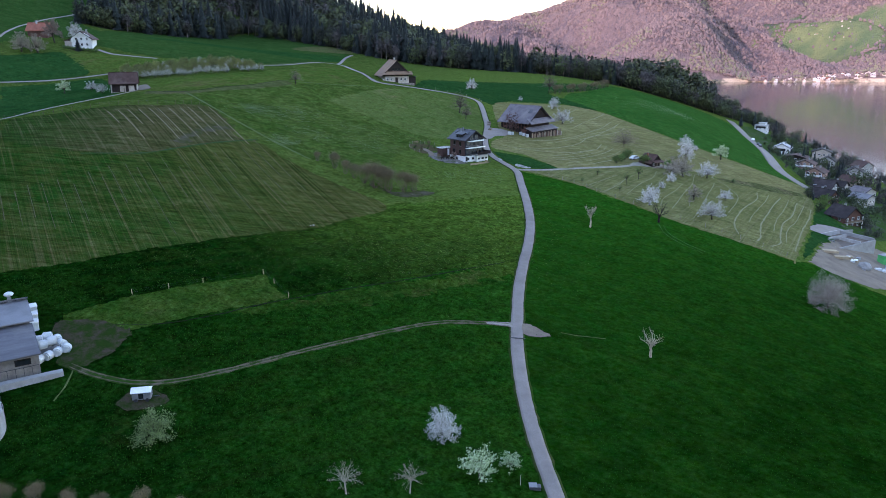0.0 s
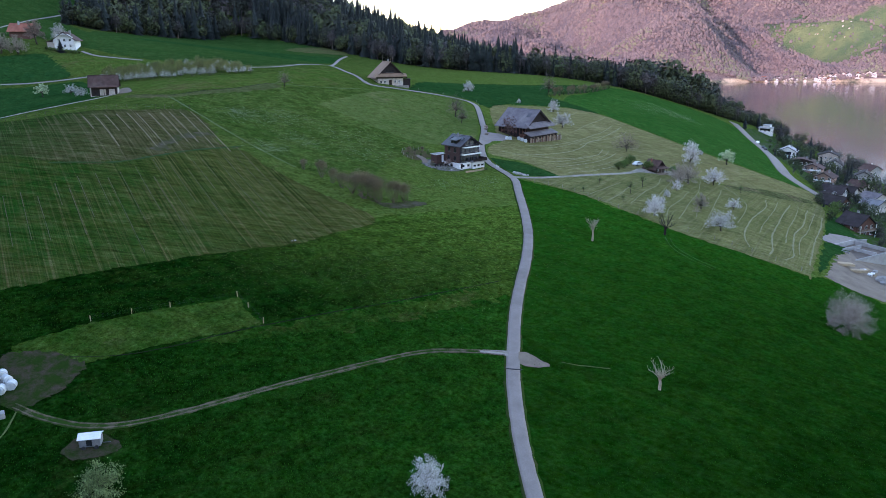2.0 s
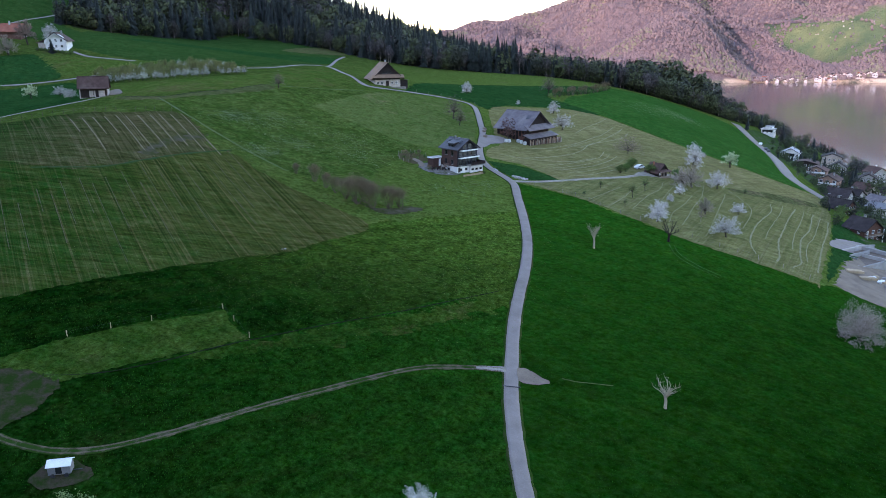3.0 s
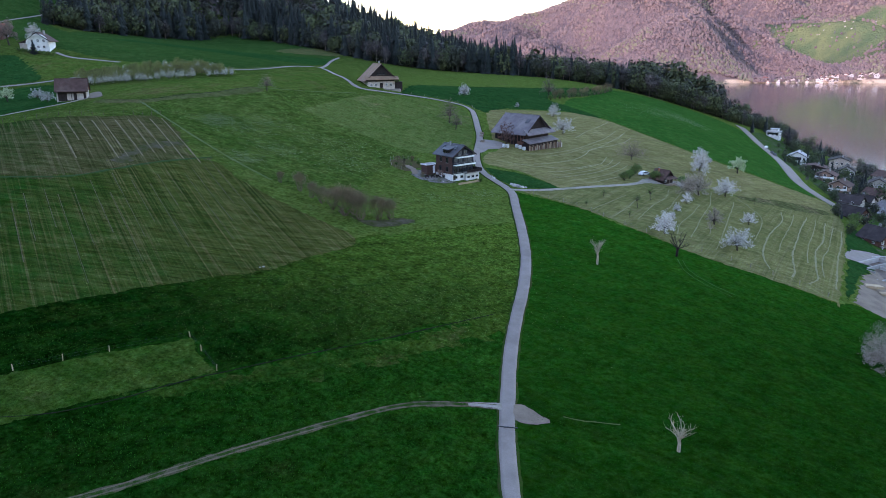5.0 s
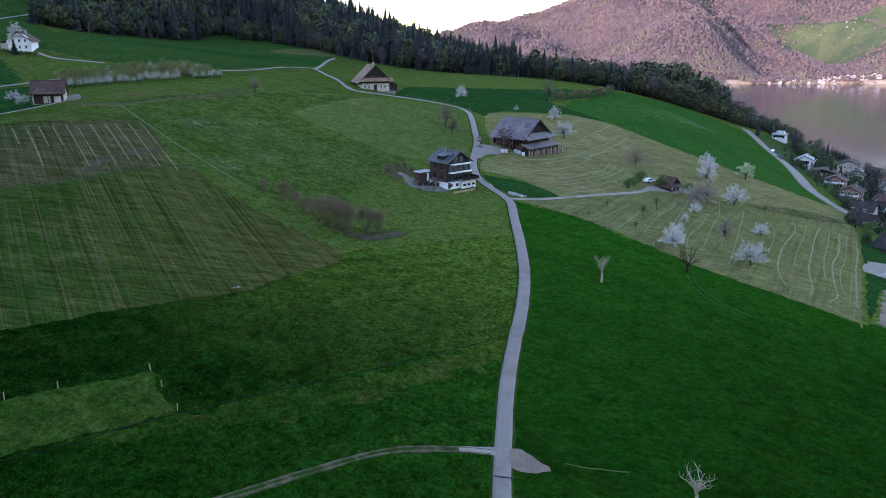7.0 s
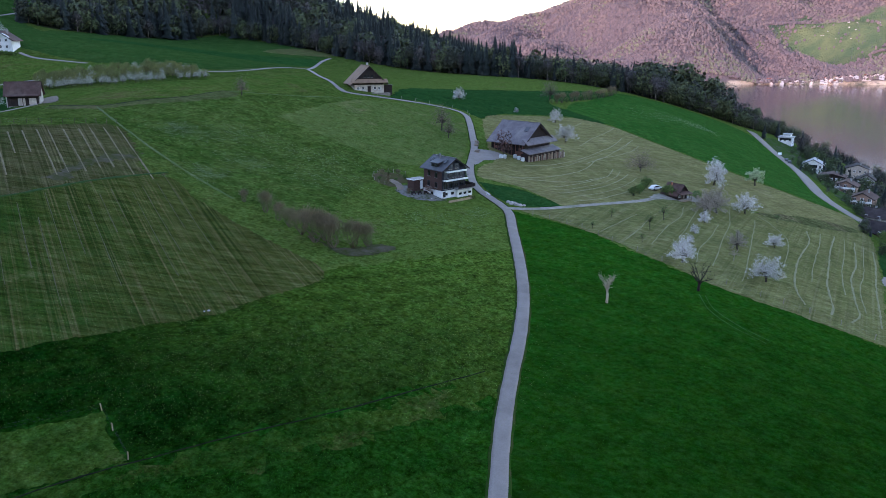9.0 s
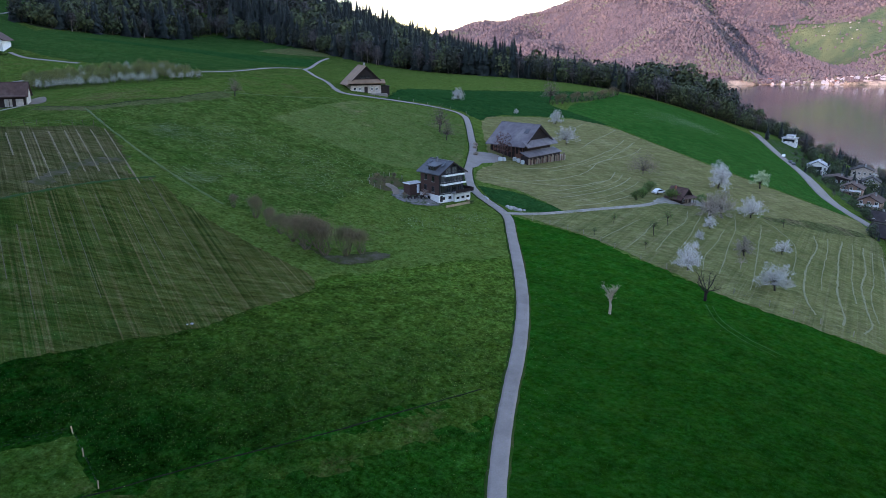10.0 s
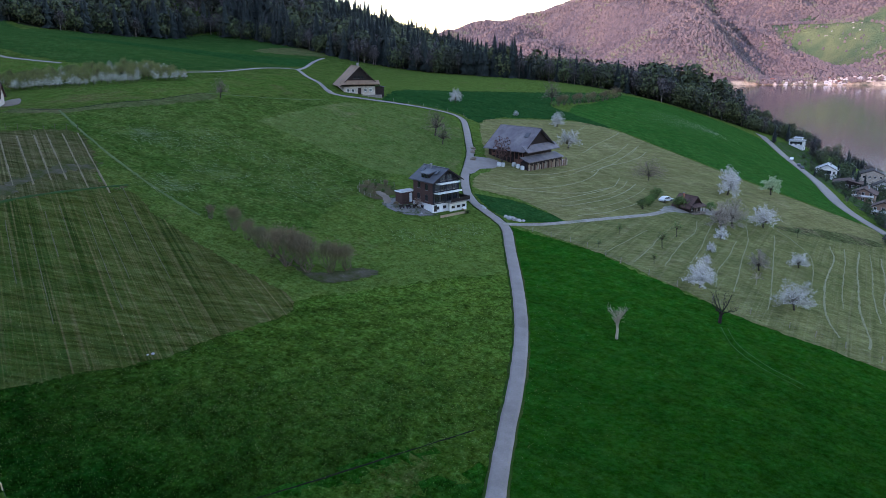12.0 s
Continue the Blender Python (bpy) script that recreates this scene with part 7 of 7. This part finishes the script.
# garden of the shingled house
M["bed"] = patchy("bed", (0.045, 0.035, 0.022), (0.12, 0.09, 0.055), (0.03, 0.05, 0.012), (0.075, 0.075, 0.025), 0.5, 0.12)
M["paving"] = patchy("paving", (0.10, 0.095, 0.095), (0.22, 0.20, 0.185), (0.03, 0.05, 0.014), (0.06, 0.075, 0.03), 0.52)
field("terrace_house", [(0.5, 240.5), (5.5, 240.4), (8.5, 242.4), (6.8, 244.3), (2.5, 248.5), (-1.5, 251.5), (-3.5, 250), (-5, 246), (-3, 242.5)], 0.14, M["paving"], "paved terrace before the house", "terrace", 1.2, 0.4)
field("garden_bed", [(-1.5, 253), (-2.5, 258), (-6.5, 260), (-10.5, 257.5), (-11.5, 253), (-9, 249.5), (-5.5, 248), (-4.5, 251)], 0.11, M["bed"], "brown overgrown garden bed beside the house", "garden bed", 1.5, 0.6)
field("path_house", [(-4.6, 246), (-5.2, 250), (-7.2, 253), (-6.2, 254.2), (-3.6, 251.2), (-3, 247)], 0.16, M["gravel"], "pale stone path round the garden", "path", 1.2, 0.3)
edging = stand("plank_edging", 9.0, 240.6, 41, "low tan plank wall round the garden lawn", "wall", land1(12, 243) + 0.05)
for x in range(6):
    block("plank", (x * 1.5, x * 1.5 + 1.46, 0, 0.14, -1.0, 0.55), M["planks"], edging)
for y in range(2):
    block("plank", (9.0, 9.14, y * 1.5 + 0.15, y * 1.5 + 1.6, -1.0, 0.55), M["planks"], edging)
maple = put(tree("red_maple", 141, 2.6, 2.4, M["bud"], M["bark"], "small dark red maple by the basement", 420, 0.1, 0.25, 0.25, 0.02, 2), 3.6, 245.6)
for k, (x, y, s) in enumerate(((-3, 256, 0.42), (-5, 258, 0.4), (-7.5, 258, 0.36), (-9.5, 255.5, 0.4), (-9.8, 252.5, 0.34), (-7.2, 250.2, 0.3), (-5.4, 254, 0.3), (-7.4, 254.4, 0.26), (0, 247.5, 0.35), (-1.5, 244, 0.35), (15.5, 245.6, 0.35))):
    again(hedge if k % 2 else green_bush, x, y, 50 * k, s)
fence_line("fence", [(-3, 260), (-8, 260), (-11.5, 256), (-11, 251.5), (-8, 249)], 1.6, 1.0, "low stake fence round the garden", M["post_wood"])
for k in range(3):
    t = stand("garden_bench", -0.5 + 1.6 * k, 243.4 + 0.8 * k, 41, "dark wooden garden bench on the terrace", "bench", group="garden furniture")
    block("seat", (0, 1.3, 0, 0.45, 0.52, 0.58), M["dark_wood"], t)
    block("backrest", (0, 1.3, 0.4, 0.46, 0.583, 1.0), M["dark_wood"], t)
    for xx in (0.08, 1.14):
        block("leg", (xx, xx + 0.08, 0.05, 0.4, 0.0, 0.517), M["dark_wood"], t)

# ---- cars and cabin clutter ----
def car(x, y, turn, mat, label):
    c = stand("car", x, y, turn, label, "car")
    part("body", prism(bmesh.new(), [(0, 0.3), (4.2, 0.3), (4.25, 0.75), (3.3, 0.9), (2.7, 1.42), (1.1, 1.45), (0.4, 0.95), (-0.05, 0.85)], -0.85, 0.85), M[mat], c, bevel=0.06)
    part("windows", prism(bmesh.new(), [(0.62, 0.95), (3.1, 0.95), (2.62, 1.36), (1.15, 1.38)], -0.87, 0.87), M["glass"], c, "dark car windows")
    for xx in (0.8, 3.4):
        for yy in (-0.8, 0.8):
            bm = bmesh.new()
            bmesh.ops.create_cone(bm, cap_ends=True, segments=14, radius1=0.33, radius2=0.33, depth=0.22, matrix=Matrix.Translation((xx, yy, 0.33)) @ Matrix.Rotation(math.pi / 2, 4, "X"))
            part("wheel", bm, M["rail"], c)
    return c


car(71.2, 278.6, 30, "white_paint", "small white car parked by the cabin")
car(193, 452, 70, "slate", "dark grey car on the village drive")
car(191.5, 445, 72, "slate", "dark car parked beside the street")
car(196, 468, 60, "white_paint", "white car parked beside the street")
heap = rock("scrap_heap", 88.0, 276.5, 1.7, 33, "dark rusty brown heap beside the lane", 0.7)
heap.data.materials[0] = M["red_wood"]

# ---- houses of the far shore ----
def far_house(wall, roof, label):
    h = tagged(new("house"), label, "house", "houses of the far shore")
    part("wall", gable_body(13, 6, 9, 13, base=-4), M[wall], h)
    gable_roof(h, 13, 13, 6, 9.5, M[roof], 0.8, 0.8)
    for k in range(3):
        window(h, "front", 1.5 + 4 * k, 1.5, 2.0, 2.4, (13, 13))
    return h


far_kinds = [far_house("pale_wall", "brown_tile", "cream house with brown roof by the far shore"), far_house("pale_wall", "red_tile", "cream house with red roof by the far shore"),
             far_house("village_plaster", "dark_tile", "grey-white house with dark roof by the far shore")]
shore_rng = random.Random(17)
spots = [(shore_rng.uniform(900, 1500), shore_rng.uniform(2203, 2228)) for _ in range(80)] + [(shore_rng.uniform(1200, 1680), shore_rng.uniform(2470, 2760)) for _ in range(40)]
for k, (x, y) in enumerate(spots):
    m = pose(x, y, land1(x, y), 0, 0, shore_rng.uniform(-40, 40))
    if k < 3:
        far_kinds[k].matrix_world = m
    else:
        copy_thing(far_kinds[k % 3], m).scale = [shore_rng.uniform(0.55, 1.15) * (1 if y < 2300 else 0.36)] * 3

# ---- tufts of the near meadows ----
def inside_of(ring, q):
    o = np.array(ring, float)
    hit = np.zeros(len(q), bool)
    for a, b in zip(o, np.roll(o, -1, 0)):
        cut = (a[1] > q[:, 1]) != (b[1] > q[:, 1])
        with np.errstate(divide="ignore", invalid="ignore"):
            hit ^= cut & (q[:, 0] < (b[0] - a[0]) * (q[:, 1] - a[1]) / (b[1] - a[1]) + a[0])
    return hit


def tufts(name, ring, count, tall, mat, label, seed):
    """Bent tufts of grass, thicker in drifts, as one mesh."""
    rng = np.random.default_rng(seed)
    o = np.array(ring, float)
    q = rng.uniform(o.min(0), o.max(0), (count * 3, 2))
    drift = np.sin(q[:, 0] * 0.31 + np.sin(q[:, 1] * 0.17) * 2) + np.sin(q[:, 1] * 0.43 + q[:, 0] * 0.11) + np.sin((q[:, 0] + q[:, 1]) * 0.9) * 0.6
    q = q[inside_of(ring, q) & (rng.random(len(q)) < 0.55 + 0.2 * drift)][:count]
    n = len(q)
    z = land(q[:, 0], q[:, 1]) + 0.04
    t, lean = rng.uniform(0, 6.283, n), rng.uniform(0.3, 1.1, n)
    h, w = tall * rng.uniform(0.5, 1.3, n), tall * rng.uniform(0.35, 0.7, n)
    c, s = np.cos(t), np.sin(t)
    base = np.column_stack([q, z])
    side = np.column_stack([c * w, s * w, np.zeros(n)])
    tip = np.column_stack([-s * h * lean, c * h * lean, h])
    V = np.stack([base - side, base + side, base + side * 0.5 + tip, base - side * 0.6 + tip * 0.85], 1).reshape(-1, 3)
    F = np.arange(4 * n).reshape(-1, 4)
    me = bpy.data.meshes.new(name)
    me.vertices.add(4 * n)
    me.vertices.foreach_set("co", V.ravel())
    me.loops.add(4 * n)
    me.loops.foreach_set("vertex_index", F.ravel())
    me.polygons.add(n)
    me.polygons.foreach_set("loop_start", np.arange(n) * 4)
    me.update(calc_edges=True)
    me.materials.append(mat)
    return tagged(new(name, me), label, "grass", kind="stuff")


def flowers(name, blots, count, size, mat, label, seed):
    """Small flower heads strewn in soft drifts round blots (x, y, reach along x, reach along y), as one mesh."""
    rng = np.random.default_rng(seed)
    o = np.array(blots, float)
    pick = o[rng.integers(0, len(o), count)]
    q = pick[:, :2] + rng.normal(0, 0.5, (count, 2)) * pick[:, 2:]
    q += 0.8 * np.column_stack([np.sin(q[:, 1] * 0.9), np.sin(q[:, 0] * 0.8)])
    t = rng.uniform(0, 6.283, count)
    r = size * rng.uniform(0.5, 1.3, count)
    z = land(q[:, 0], q[:, 1]) + rng.uniform(0.12, 0.24, count)
    V = np.stack([np.column_stack([q[:, 0] + np.cos(t + a) * r, q[:, 1] + np.sin(t + a) * r, z + up * r]) for a, up in ((0, 0.3), (1.571, -0.1), (3.142, 0.2), (4.712, -0.2))], 1).reshape(-1, 3)
    return tagged(new(name, shell(name, V, np.arange(4 * count).reshape(-1, 4), mat, False)), label, "flowers", kind="stuff")


M["flower"] = leaf("flower", (0.27, 0.31, 0.17), (0.11, 0.17, 0.055))
M["dandelion"] = leaf("dandelion", (0.19, 0.22, 0.06), (0.05, 0.09, 0.02))
flowers("meadow_flowers", [(-60, 258, 14, 7), (-52, 268, 10, 8), (-66, 262, 5, 6), (-30, 262, 18, 8), (-44, 246, 10, 6), (-24, 246, 12, 10), (-50, 232, 6, 6)], 4200, 0.12, M["flower"], "white flowers in drifts on the green meadow", 5)
flowers("meadow_flowers", [(118, 432, 18, 16), (132, 450, 18, 14), (140, 440, 10, 12)], 2600, 0.11, M["flower"], "white flowers on the green slope", 6)
flowers("meadow_flowers", [(8, 232, 8, 9), (13, 226, 8, 8), (2, 226, 6, 6), (16, 234, 5, 4)], 1000, 0.085, M["flower"], "white flowers below the shingled house", 7)
flowers("meadow_flowers", [(-34, 148, 34, 14), (-12, 160, 34, 16), (4, 176, 26, 26), (-2, 162, 30, 16), (8, 192, 22, 22), (-24, 158, 34, 14)], 13000, 0.045, M["dandelion"], "pale flower heads all over the rough meadow", 8)

M["blade"] = leaf("blade", (0.015, 0.066, 0.009), (0.006, 0.036, 0.0045), 0.8)
M["blade_light"] = leaf("blade_light", (0.026, 0.068, 0.012), (0.006, 0.030, 0.005), 0.8)
for m in ("blade", "blade_light"):
    M[m].node_tree.nodes["Principled BSDF"].inputs["Specular IOR Level"].default_value = 0.0
tufts("meadow_grass", [(16, 70), (16, 118), (19.5, 151), (25.3, 184), (30, 200), (60, 190), (95, 170), (110, 120), (95, 80), (60, 62)], 26000, 0.13, M["blade"], "deep green tufted grass of the eastern meadow", 1)
tufts("meadow_grass", [(12.5, 70), (11.4, 127), (-3, 125.5), (-31, 107), (-45, 101), (-56, 103), (-70, 88), (-70, 66)], 20000, 0.13, M["blade"], "deep green tufted grass below the track", 2)
tufts("meadow_grass", [(11.5, 130), (15, 155), (1.9, 148), (-20, 135), (-47, 118), (-52, 112), (-50, 105), (-44, 104), (-31, 110), (-8, 125), (-2, 128)], 9000, 0.13, M["blade"], "green tufted grass above the track", 3)
tufts("meadow_grass", [(-81, 128.5), (-56, 143), (-32, 156), (-12, 165), (5, 170), (15, 170), (17, 167), (1.9, 151.5), (-29.3, 132.4), (-36, 140.4), (-57, 128), (-66, 120)], 14000, 0.14, M["blade_light"],
      "rough tufted grass of the flower meadow", 4)
drain = stand("drain_channel", 12.2, 124.4, -12, "dark steel drain channel across the road", "drain")
block("grating", (-0.1, 2.7, 0, 0.14, 0.02, 0.15), M["rail"], drain)
